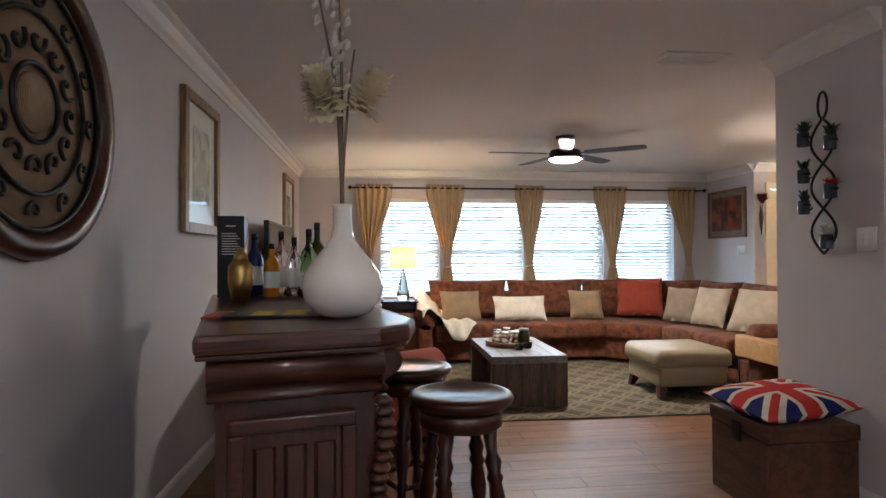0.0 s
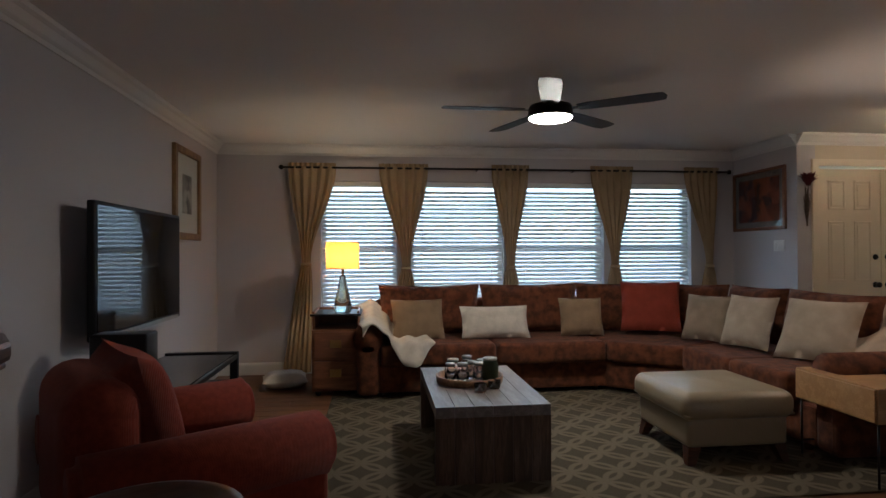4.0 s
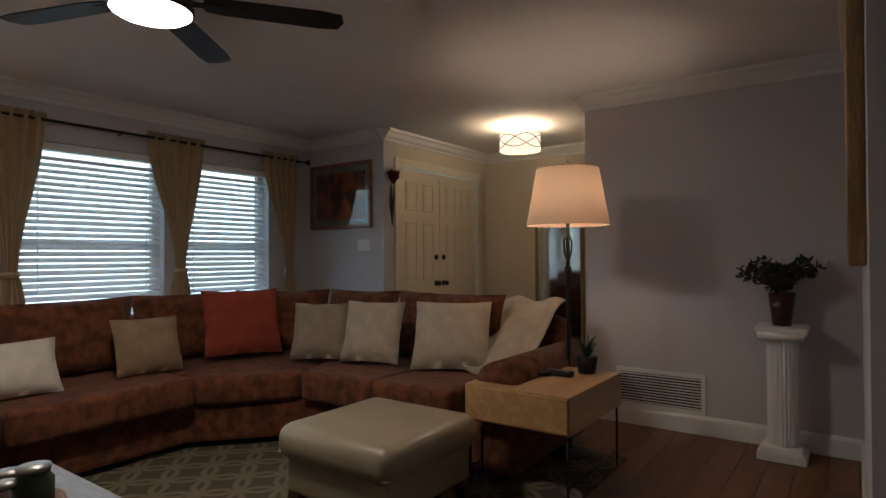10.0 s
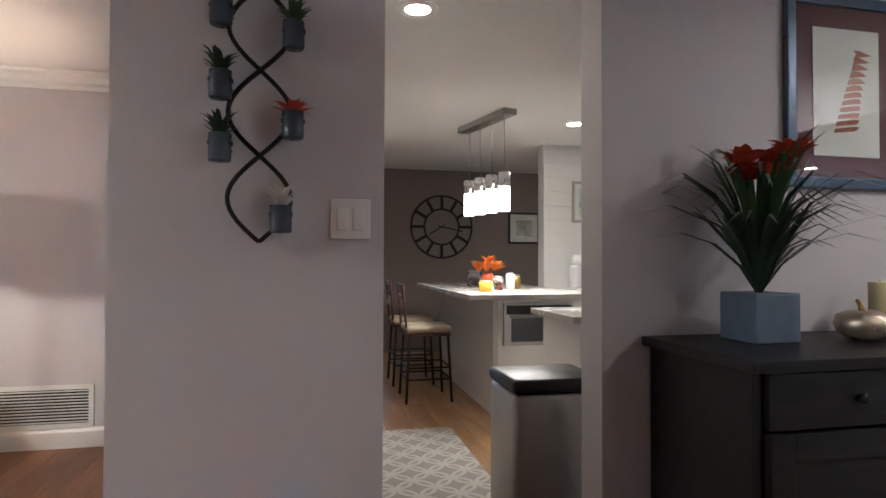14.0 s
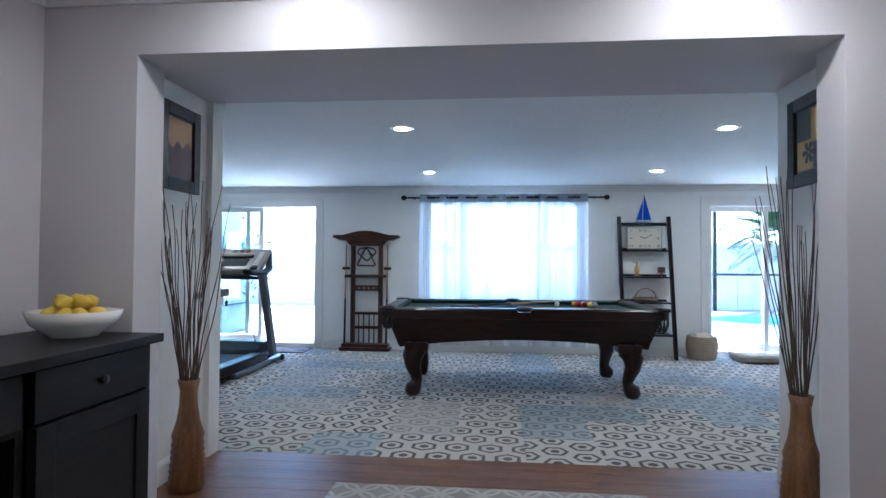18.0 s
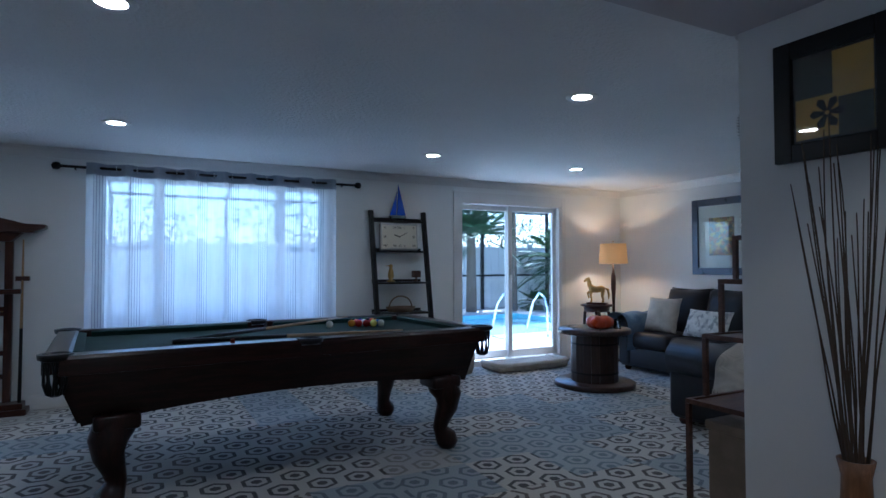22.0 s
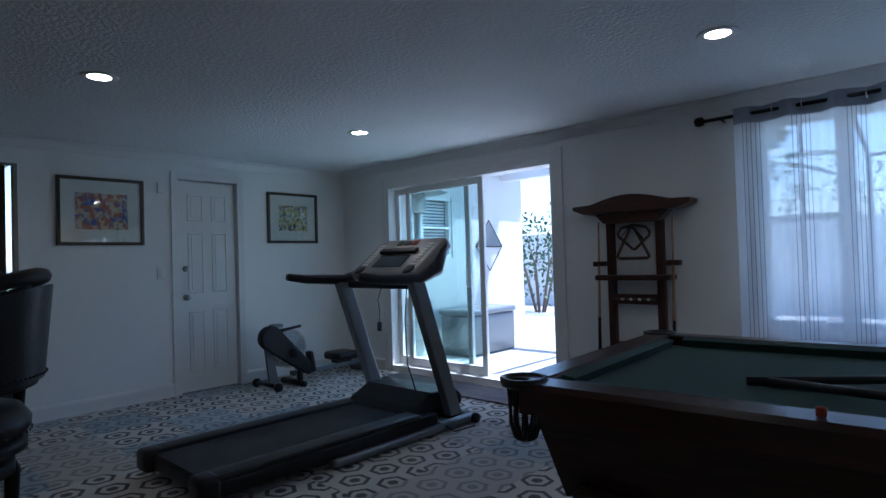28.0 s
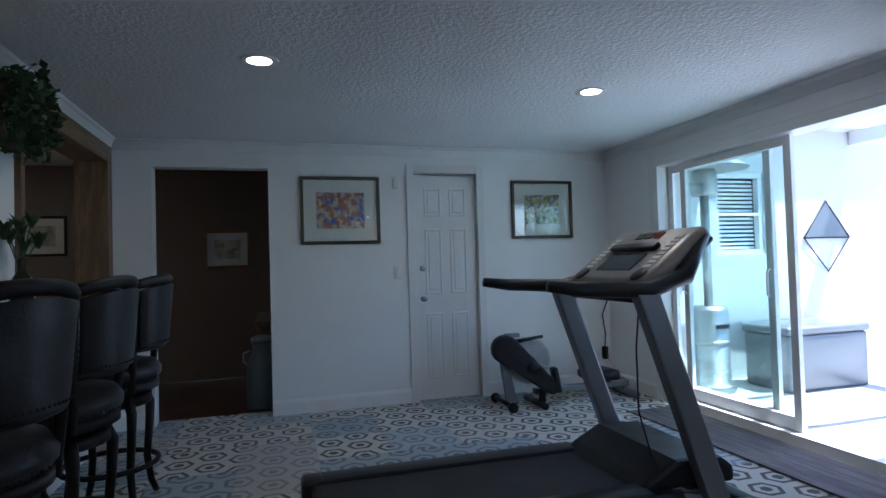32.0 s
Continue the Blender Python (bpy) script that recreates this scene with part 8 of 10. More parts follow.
cg = Mesh()
for k in range(10):
    r_ = 0.055 + 0.0145 * k
    cg.tube([(-0.078, FY + r_ * math.cos(a), FZ + r_ * math.sin(a)) for a in [2 * math.pi * i / 32 for i in range(33)]], 0.0042, 4)
for k in range(6):
    a = 2 * math.pi * k / 6 + 0.3
    cg.tube([(-0.075, FY + 0.05 * math.cos(a), FZ + 0.05 * math.sin(a)), (-0.075, FY + 0.19 * math.cos(a), FZ + 0.19 * math.sin(a))], 0.004, 4)
part("grille", cg, "fence", rw, "white ringed fan grille")
cg = Mesh()
for k in range(60):
    a = 2 * math.pi * k / 60
    cg.tube([(-0.076, FY + 0.193 * math.cos(a), FZ + 0.193 * math.sin(a)), (0.07, FY + 0.195 * math.cos(a), FZ + 0.195 * math.sin(a))], 0.0042, 4)
part("rim_slats", cg, "fence", rw, "white slatted rim of the fan cage")
HD, TL = Vector((0.15, 0.52)), Vector((-0.27, 0.165))
TH = math.atan2(TL.y - HD.y, TL.x - HD.x)
outline = [(HD.x + 0.12 * math.cos(TH + math.pi * (0.5 + i / 12)), HD.y + 0.12 * math.sin(TH + math.pi * (0.5 + i / 12))) for i in range(13)]
outline += [(TL.x + 0.06 * math.cos(TH + math.pi * (i / 6 - 0.5)), TL.y + 0.06 * math.sin(TH + math.pi * (i / 6 - 0.5))) for i in range(7)]
part("housing", Mesh().prism(outline, "x", -0.17, -0.084), "black", rw, "tilted black plastic housing", bevel=0.02)
part("hub_cap", Mesh().lathe([(0.0, -0.005), (0.055, 0.0), (0.05, 0.02), (0.0, 0.022)], 0, 0, 20, rot(-0.171, FY + 0.02, FZ - 0.035, 0, -90, 0)), "black", rw)
part("display", Mesh().rbox(-0.16, 0.02, 0.615, -0.09, 0.14, 0.65, 0.008, rot(0, 0, 0.0, 0, 0, 0)), "grey_metal", rw, "small grey display")
part("pull_handle", Mesh().tube([(-0.125, 0.04, 0.575), (-0.125, -0.02, 0.585), (-0.125, -0.2, 0.605)], [0.02, 0.016, 0.014], 10), "black", rw)
part("front_strut", Mesh().prism([(0.17, 0.42), (0.08, 0.34), (0.02, 0.06), (0.12, 0.05)], "x", -0.06, -0.03), "grey_metal", rw, "grey front strut", bevel=0.006)
part("front_leg", Mesh().tube([(-0.22, 0.13, 0.05), (0.18, 0.13, 0.05)], 0.02, 10), "black", rw)
for sx in (-0.22, 0.18):
    part("wheel", Mesh().lathe([(0.0, -0.02), (0.04, -0.02), (0.045, 0.0), (0.04, 0.02), (0.0, 0.02)], 0, 0, 18, rot(sx, 0.13, 0.046, 0, 90, 0)), "black", rw)
part("middle_leg", Mesh().tube([(-0.1, -0.2, 0.16), (-0.14, -0.17, 0.03)], 0.03, 10).tube([(-0.24, -0.16, 0.032), (0.16, -0.16, 0.032)], 0.03, 10), "black", rw)
part("rail", Mesh().box(-0.035, -1.1, 0.09, 0.035, -0.16, 0.14), "grey_metal", rw, bevel=0.008)
part("rear_leg", Mesh().tube([(0, -1.06, 0.1), (0, -1.08, 0.04)], 0.022).tube([(-0.18, -1.08, 0.035), (0.18, -1.08, 0.035)], 0.034, 10), "grey_metal", rw)
part("seat", Mesh().rbox(-0.15, -0.95, 0.17, 0.15, -0.66, 0.26, 0.035, None, 4), "black", rw, "black padded sliding seat")
part("seat_roller", Mesh().box(-0.05, -0.9, 0.139, 0.05, -0.7, 0.175), "black", rw)
for sx in (-1, 1):
    part("foot_plate", Mesh().rbox(sx * 0.13 - 0.045, -0.36, 0.0, sx * 0.13 + 0.045, -0.31, 0.22, 0.015, rot(0, 0, 0.06, -10, 0, 0)), "black", rw)

# leather bar stools by the hatch
def leather_stool(x, y, rz):
    s = thing("leather_bar_stool", at(x, y, 0, rz) @ Matrix.Scale(1.08, 4), "black leather swivel bar stool with nail-head trim", "bar stool", "bar stools at the hatch")
    part("seat", Mesh().lathe([(0.0, 0.62), (0.215, 0.62), (0.235, 0.645), (0.238, 0.675), (0.21, 0.715), (0.12, 0.735), (0.0, 0.74)], 0, 0, 36), "leather_black", s, "padded round leather seat")
    part("seat_ring", Mesh().lathe([(0.2, 0.575), (0.225, 0.58), (0.225, 0.619), (0.2, 0.619)], 0, 0, 36), "espresso", s)
    nails = Mesh()
    for k in range(46):
        a = 2 * math.pi * k / 46
        nails.lathe([(0.006, 0.0), (0.004, 0.003), (0, 0.004)], 0, 0, 6, Matrix.Translation((0.234 * math.cos(a), 0.234 * math.sin(a), 0.637)) @ Euler((0, math.pi / 2, a)).to_matrix().to_4x4())
    part("seat_nail_trim", nails, "black_metal", s)
    def back_at(u, z, off=0.0):
        a = -0.85 + 1.7 * u
        r_ = 0.225 + off + 0.09 * (z - 0.7)
        return Vector((r_ * math.sin(a), -r_ * math.cos(a) - 0.01, z))
    def arch(u):
        return 1.1 + 0.03 * math.cos((u - 0.5) * math.pi)
    b = Mesh()
    nu, nv = 16, 8
    for off in (-0.03, 0.03):
        b.sheet(lambda u, v, o=off: back_at(0.06 + 0.88 * u, 0.8 + (arch(u) - 0.03 - 0.8) * v, o * (1 - 0.5 * abs(2 * u - 1) ** 4)), nu, nv)
    part("back_pad", b, "leather_black", s, "curved padded leather back")
    fr = Mesh().tube([back_at(0.0, 0.58), back_at(0.0, 0.8), back_at(0.0, 1.08)], 0.018, 8).tube([back_at(1.0, 0.58), back_at(1.0, 0.8), back_at(1.0, 1.08)], 0.018, 8)
    fr.tube([back_at(i / 14, arch(i / 14)) for i in range(15)], 0.024, 8).tube([back_at(i / 14, 0.79) for i in range(15)], 0.016, 8)
    part("back_frame", fr, "espresso", s, "dark bent-wood frame")
    bn = Mesh()
    for k in range(22):
        p = back_at(0.08 + 0.84 * k / 21, 0.815, 0.033)
        bn.lathe([(0.0, -0.005), (0.005, 0), (0.0, 0.005)], 0, 0, 6, Matrix.Translation(p))
    for k in range(14):
        for u in (0.07, 0.93):
            bn.lathe([(0.0, -0.005), (0.005, 0), (0.0, 0.005)], 0, 0, 6, Matrix.Translation(back_at(u, 0.82 + 0.25 * k / 13, 0.03)))
    part("back_nail_trim", bn, "black_metal", s)
    part("swivel", Mesh().lathe([(0.1, 0.53), (0.1, 0.574)], 0, 0, 20), "black_metal", s)
    for k in range(4):
        a = math.pi / 4 + k * math.pi / 2
        part("leg", Mesh().tube([(o * math.cos(a), o * math.sin(a), z) for o, z in ((0.17, 0.55), (0.205, 0.48), (0.2, 0.36), (0.185, 0.2), (0.205, 0.07), (0.235, 0.001))], [0.024, 0.024, 0.021, 0.019, 0.017, 0.016], 8), "espresso", s)
    part("leg_ring", Mesh().lathe([(0.16, 0.5), (0.19, 0.505), (0.19, 0.55), (0.16, 0.55)], 0, 0, 30), "espresso", s)
    part("foot_ring", Mesh().tube([(0.215 * math.cos(a), 0.215 * math.sin(a), 0.21) for a in [2 * math.pi * i / 36 for i in range(37)]], 0.014, 8), "espresso", s)


leather_stool(3.42, -2.26, -28)
leather_stool(4.2, -2.26, -12)
leather_stool(4.95, -2.28, -5)

# serving hatch timber
for i, (a, b) in enumerate(((2.94, 4.42), (4.8, 6.5))):
    structure("hatch_lining_%d" % (i + 1), Mesh().box(a - 0.001, GN - 0.03, 1.06, a + 0.05, GN + 0.2, 2.25).box(b - 0.12, GN - 0.03, 1.06, b + 0.001, GN + 0.2, 2.25), "barwood_z", "rough stained timber posts of the serving hatch", "trim", 0.004)
    structure("hatch_beam_%d" % (i + 1), Mesh().box(a + 0.05, GN - 0.03, 2.12, b - 0.12, GN + 0.2, 2.25), "barwood", "rough stained timber beam over the serving hatch", "trim", 0.004)
ct = thing("bar_counter", at(0, 0, 0), "thick stained timber bar counter on white brackets", "counter", "", "structure")
for k in range(3):
    part("board", Mesh().box(2.84, GN - 0.21 + k * 0.16, 1.005, 6.5, GN - 0.052 + k * 0.16, 1.055), "barwood", ct, bevel=0.004)
for x in (2.92, 4.6, 6.2):
    part("bracket", Mesh().prism([(GN - 0.001, 1.004), (GN - 0.2, 1.004), (GN - 0.2, 0.95), (GN - 0.08, 0.93), (GN - 0.06, 0.75), (GN - 0.001, 0.75)], "x", x - 0.045, x + 0.045), "trim", ct, "white painted bracket", bevel=0.004)
# wreath, bottle of greenery, tray, jar, toaster on the counter
wr = thing("wreath", at(4.61, GN - 0.06, 2.03) @ Matrix.Scale(1.15, 4), "full green leaf wreath hung on the wall", "wreath")
rg = random.Random(5)
wl = Mesh()
for k in range(760):
    a = rg.random() * 6.283
    c_ = Vector(((0.12 + rg.gauss(0, 0.03)) * math.cos(a), rg.uniform(-0.13, 0.03), (0.135 + rg.gauss(0, 0.03)) * math.sin(a)))
    d_ = Vector((rg.gauss(0, 1), rg.gauss(-0.6, 0.7), rg.gauss(0, 1))).normalized()
    e_ = d_.cross(Vector((rg.random(), rg.random(), 1))).normalized()
    l_, w_ = rg.uniform(0.03, 0.055), rg.uniform(0.012, 0.02)
    wl.add([c_, c_ + d_ * l_ * 0.5 + e_ * w_, c_ + d_ * l_, c_ + d_ * l_ * 0.5 - e_ * w_], [(0, 1, 2, 3)])
part("leaves", wl, "leaf", wr, fix=False)
part("ring", Mesh().tube([(0.12 * math.cos(a), 0.0, 0.135 * math.sin(a)) for a in [2 * math.pi * i / 30 for i in range(31)]], 0.02, 6), "bark", wr)
bv = thing("bottle_vase", at(4.6, GN - 0.1, 1.056), "dark green bottle holding leafy sprigs on the counter", "vase")
part("bottle", Mesh().lathe([(0.0, 0), (0.045, 0.0), (0.048, 0.02), (0.048, 0.15), (0.035, 0.19), (0.018, 0.22), (0.016, 0.27), (0.02, 0.28), (0.0, 0.275)], 0, 0, 20), "glass_dark", bv)
for k in range(9):
    a, o, z = 2.4 * k, 0.035 + 0.07 * ((k * 5) % 9) / 9, 0.31 + 0.13 * ((k * 4) % 9) / 9
    tip = Vector((o * math.cos(a), o * math.sin(a), z))
    sp = part("sprig", leaf_tuft(Mesh().tube([(0, 0, 0.2), tip * 0.6 + Vector((0, 0, 0.12)), tip + Vector((0, 0, 0.03))], 0.003, 5), tuple(tip), 26, 0.055, 0.075, 0.015, random.Random(90 + k), 0.3), "leaf", bv, "leafy green sprig")
ty = thing("tray", at(3.06, GN - 0.08, 1.056), "small white tray on the counter's end", "tray")
part("tray", Mesh().rbox(-0.13, -0.07, 0, 0.13, 0.09, 0.018, 0.006), "cabinet_white", ty)
cj = thing("cookie_jar", at(3.16, GN + 0.16, 1.056), "clear glass cookie jar with a lid", "jar")
part("jar", Mesh().lathe([(0.0, 0), (0.07, 0.0), (0.078, 0.02), (0.078, 0.13), (0.06, 0.15), (0.055, 0.15), (0.07, 0.125), (0.07, 0.012), (0, 0.012)], 0, 0, 24), "glass_aqua", cj)
part("lid", Mesh().lathe([(0.062, 0.151), (0.065, 0.165), (0.02, 0.18), (0.018, 0.2), (0, 0.205)], 0, 0, 20), "steel", cj)
to = thing("toaster", at(5.0, GN + 0.1, 1.056), "white two-slot toaster on the counter", "toaster")
part("shell", Mesh().rbox(-0.09, -0.09, 0.01, 0.13, 0.09, 0.2, 0.045, None, 5), "cabinet_white", to)
part("lever", Mesh().rbox(-0.115, -0.02, 0.1, -0.091, 0.02, 0.118, 0.004), "black", to)
part("foot", Mesh().box(-0.07, -0.07, 0, 0.11, 0.07, 0.0105), "black", to)

# east wall: door, casing, doorway trim, pictures
panel_door("door_3", rot(GE + 0.03, -4.4, 0, 0, 0, -90), 0.59, 2.08, "trim", "white narrow six-panel door, closed", knob_side=-1, knob="steel")
structure("door_casing_east", Mesh().box(GE - 0.02, -5.07, 0, GE - 0.001, -5.0, 2.17).box(GE - 0.02, -4.39, 0, GE - 0.001, -4.32, 2.17).box(GE - 0.02, -5.0, 2.1, GE - 0.001, -4.39, 2.17), "trim", "white door casing on the end wall", "trim", 0.003)
structure("door_jamb", Mesh().box(GE + 0.075, -5.0, 0, GE + 0.14, -4.391, 2.1), "trim", "white door jamb", "trim")
framed("framed_art", rot(GE, -3.72, 1.753, 0, 0, -90), 0.7, 0.6, "olive_frame", painted((0.05, 0.11, 0.45), (0.36, 0.1, 0.04), (0.55, 0.45, 0.3), 20, 2), "bright blue and red fantasy art print with a white mat", 0.03, 0.03, 0.11)
framed("framed_art", rot(GE, -5.675, 1.757, 0, 0, -90), 0.65, 0.565, "olive_frame", painted((0.06, 0.1, 0.16), (0.42, 0.36, 0.1), (0.6, 0.56, 0.5), 20, 11), "blue, yellow and white art print with a white mat", 0.03, 0.03, 0.11)
switch("light_switch", rot(GE, -4.22, 1.19, 0, 0, -90), 1, "white single rocker light switch")
al = thing("alarm_contact", at(GE - 0.012, -4.22, 2.0), "small white alarm sensor on the wall", "sensor")
part("case", Mesh().rbox(-0.012, -0.025, -0.05, 0.012, 0.025, 0.05, 0.006), "trim", al)

# back hall beyond the doorway
framed("hall_picture", rot(8.6, -2.62, 1.5, 0, 0, -90), 0.5, 0.44, "gold_frame", painted((0.5, 0.46, 0.36), (0.3, 0.22, 0.12), (0.6, 0.56, 0.45), 9, 21), "small pale print in a dark frame", 0.03, 0.03, 0.08)
mc = thing("milk_can", at(6.95, -3.02, 0), "blue-grey enamelled milk can by the doorway", "milk can")
part("body", Mesh().lathe([(0.0, 0), (0.13, 0.0), (0.135, 0.03), (0.135, 0.36), (0.12, 0.43), (0.08, 0.5), (0.08, 0.57), (0.1, 0.6), (0.0, 0.6)], 0, 0, 26), plain("blue_grey_enamel", (0.12, 0.16, 0.19), 0.35, 0.3, var=0.2), mc)
part("lid", Mesh().lathe([(0.09, 0.601), (0.1, 0.63), (0.06, 0.65), (0.0, 0.65)], 0, 0, 22), "steel", mc)
part("handle", Mesh().tube([(0.0, 0.1, 0.52), (0.0, 0.16, 0.5), (0.0, 0.16, 0.42), (0.0, 0.13, 0.4)], 0.009).tube([(0.0, -0.1, 0.52), (0.0, -0.16, 0.5), (0.0, -0.16, 0.42), (0.0, -0.13, 0.4)], 0.009), "steel", mc)
ht = thing("hall_table", at(7.6, -3.2, 0), "plain brown wooden table in the back hall", "table")
part("top", Mesh().box(-0.35, -0.22, 0.72, 0.9, 0.25, 0.755), "barwood", ht, bevel=0.005)
for x in (-0.31, 0.82):
    for y in (-0.19, 0.2):
        part("leg", Mesh().box(x, y, 0.0, x + 0.045, y + 0.03, 0.719), "barwood_z", ht, bevel=0.004)

# mat inside the open door
M["plankmat"] = wood("grey_plank_mat", (0.2, 0.17, 0.16), (0.11, 0.09, 0.09), 0.85, along=0, scale=1.2)
mt = thing("door_mat", at(3.6, GS + 0.05, 0.006), "grey plank-printed mat inside the sliding door", "mat")
for k in range(5):
    part("mat_strip", Mesh().box(0, k * 0.092, 0.0, 1.95, k * 0.092 + 0.09, 0.008), "plankmat", mt)


# ---- dining end and passage ----
sbd = thing("sideboard", at(2.38, -0.46, 0), "black-brown sideboard with drawers and open shelves", "sideboard")
SW, SD, SH = 1.98, 0.53, 0.95
part("top", Mesh().box(-0.04, -0.03, SH - 0.035, SD, SW + 0.03, SH), "espresso", sbd, bevel=0.004)
part("side_panel", Mesh().box(0, 0, 0.08, SD - 0.01, 0.03, SH - 0.036), "espresso", sbd, bevel=0.003)
part("side_panel", Mesh().box(0, SW - 0.03, 0.08, SD - 0.01, SW, SH - 0.036), "espresso", sbd, bevel=0.003)
part("back_panel", Mesh().box(SD - 0.03, 0.03, 0.08, SD - 0.012, SW - 0.03, SH - 0.036), "espresso", sbd)
part("bottom", Mesh().box(0.01, 0.03, 0.08, SD - 0.03, SW - 0.03, 0.11), "espresso", sbd)
part("divider", Mesh().box(0.01, 0.62, 0.11, SD - 0.03, 0.65, SH - 0.036), "espresso", sbd)
part("divider", Mesh().box(0.01, 1.28, 0.11, SD - 0.03, 1.31, SH - 0.036), "espresso", sbd)
part("shelf", Mesh().box(0.02, 0.65, 0.3, SD - 0.03, 1.28, 0.32), "espresso", sbd)
part("shelf", Mesh().box(0.02, 0.65, 0.52, SD - 0.03, 1.28, 0.54), "espresso", sbd)
part("shelf", Mesh().box(0.01, 0.65, 0.72, SD - 0.03, 1.28, 0.74), "espresso", sbd)
for x, y in ((0.03, 0.03), (0.03, SW - 0.03), (SD - 0.05, 0.03), (SD - 0.05, SW - 0.03)):
    part("foot", Mesh().box(x - 0.025, y - 0.025, 0, x + 0.025, y + 0.025, 0.079), "espresso", sbd, bevel=0.003)
for y0, y1 in ((0.04, 0.61), (0.66, 0.96), (0.97, 1.27), (1.32, 1.94)):
    dw = part("drawer", Mesh().box(-0.018, y0, 0.745, 0.008, y1, SH - 0.042), "espresso", sbd, bevel=0.003)
    part("knob", Mesh().lathe([(0.009, 0.0), (0.009, 0.012), (0.018, 0.018), (0.016, 0.026), (0, 0.028)], 0, 0, 14, rot(-0.019, (y0 + y1) / 2, 0.83, 0, -90, 0)), "black_metal", dw)
for y0, y1, ky in ((0.04, 0.61, 0.56), (1.32, 1.94, 1.37)):
    dd = part("door", Mesh().box(-0.018, y0, 0.115, 0.008, y1, 0.735), "espresso", sbd, bevel=0.003)
    part("door_frame", Mesh().box(-0.026, y0, 0.115, -0.0185, y0 + 0.08, 0.735).box(-0.026, y1 - 0.08, 0.115, -0.0185, y1, 0.735).box(-0.026, y0 + 0.08, 0.115, -0.0185, y1 - 0.08, 0.195).box(-0.026, y0 + 0.08, 0.655, -0.0185, y1 - 0.08, 0.735), "espresso", dd, bevel=0.002)
    part("knob", Mesh().lathe([(0.009, 0.0), (0.009, 0.012), (0.018, 0.018), (0.016, 0.026), (0, 0.028)], 0, 0, 14, rot(-0.027, ky, 0.45, 0, -90, 0)), "black_metal", dd)
wb = thing("storage_box", at(2.48, 0.35, 0.541), "white box on the sideboard's open shelf", "box")
part("carton", Mesh().box(0, 0, 0, 0.3, 0.34, 0.11), "paper", wb, bevel=0.003)
pf = thing("flower_arrangement", at(2.72, 1.2, 0.951), "orange-red flowers and grass leaves in a square blue pot", "plant")
M["blue_pot"] = plain("blue_grey_stoneware", (0.1, 0.14, 0.2), 0.5, var=0.3, scale=14, relief=0.1)
part("pot", Mesh().box(-0.09, -0.09, 0, 0.09, 0.09, 0.17), "blue_pot", pf, bevel=0.006)
part("grass_leaves", leaf_tuft(Mesh(), (0, 0, 0.16), 64, 0.55, 0.34, 0.016, random.Random(6), 1.3), "leaf_dark", pf)
part("grass_leaves", leaf_tuft(Mesh(), (0, 0, 0.16), 70, 0.25, 0.55, 0.02, random.Random(16), 0.5), "leaf", pf)
fl_ = Mesh()
rnd = random.Random(9)
for k in range(9):
    c = (0.16 * (rnd.random() - 0.5), -0.05 + 0.28 * (rnd.random() - 0.5), 0.56 + 0.1 * rnd.random())
    leaf_tuft(fl_, c, 26, 0.085, 0.06, 0.05, rnd, 0.5)
part("blooms", fl_, "flower_red", pf, "orange-red blooms")
fb = thing("fruit_bowl", at(2.62, -0.34, 0.951), "white bowl heaped with lemons on the sideboard", "bowl")
part("bowl", Mesh().lathe([(0.0, 0.0), (0.09, 0.0), (0.095, 0.01), (0.15, 0.05), (0.17, 0.1), (0.163, 0.1), (0.14, 0.055), (0.08, 0.02), (0, 0.02)], 0, 0, 36), "porcelain", fb)
M["lemon"] = plain("lemon_peel", (0.62, 0.42, 0.03), 0.5, var=0.12, scale=15, relief=0.15)
for k in range(13):
    r = 0.085 if k < 7 else 0.045
    a = k * 2.4
    z = 0.085 if k < 7 else 0.13
    lm = part("lemon", Mesh().lathe([(0.0, -0.044), (0.008, -0.038), (0.026, -0.02), (0.031, 0), (0.026, 0.02), (0.008, 0.038), (0, 0.044)], 0, 0, 12, rot(r * math.cos(a), r * math.sin(a), z, 70 * k, 40 * k, 30 * k)), "lemon", fb)
pk = thing("pumpkin_ornament", at(2.66, 0.82, 0.951), "silvery pumpkin ornament on the sideboard", "ornament")
def pumpkin(r, h, seg=40):
    s = Mesh()
    prof = [(0.0, 0.0), (0.5, 0.02), (0.85, 0.2), (1.0, 0.5), (0.88, 0.8), (0.5, 0.97), (0.12, 0.92), (0.0, 0.9)]
    vs, fs = [], []
    for q, z in prof:
        for k in range(seg):
            a = 2 * math.pi * k / seg
            rr = r * q * (1 - 0.09 * abs(math.sin(4 * a)) ** 0.5 * 0 + 0.06 * abs(math.cos(4 * a)))
            vs.append((rr * math.cos(a), rr * math.sin(a), h * z))
    for j in range(len(prof) - 1):
        for k in range(seg):
            a, b = j * seg + k, j * seg + (k + 1) % seg
            fs.append((a, b, b + seg, a + seg))
    return s.add(vs, fs, True)
M["champagne"] = plain("champagne_glaze", (0.5, 0.42, 0.32), 0.3, 0.6, var=0.1)
part("body", pumpkin(0.085, 0.11), "champagne", pk)
part("stem", Mesh().tube([(0, 0, 0.1), (0.005, 0, 0.125), (0.02, 0, 0.14)], [0.012, 0.009, 0.007]), "brass", pk)
M["wax"] = plain("ivory_wax", (0.7, 0.6, 0.34), 0.6, var=0.06)
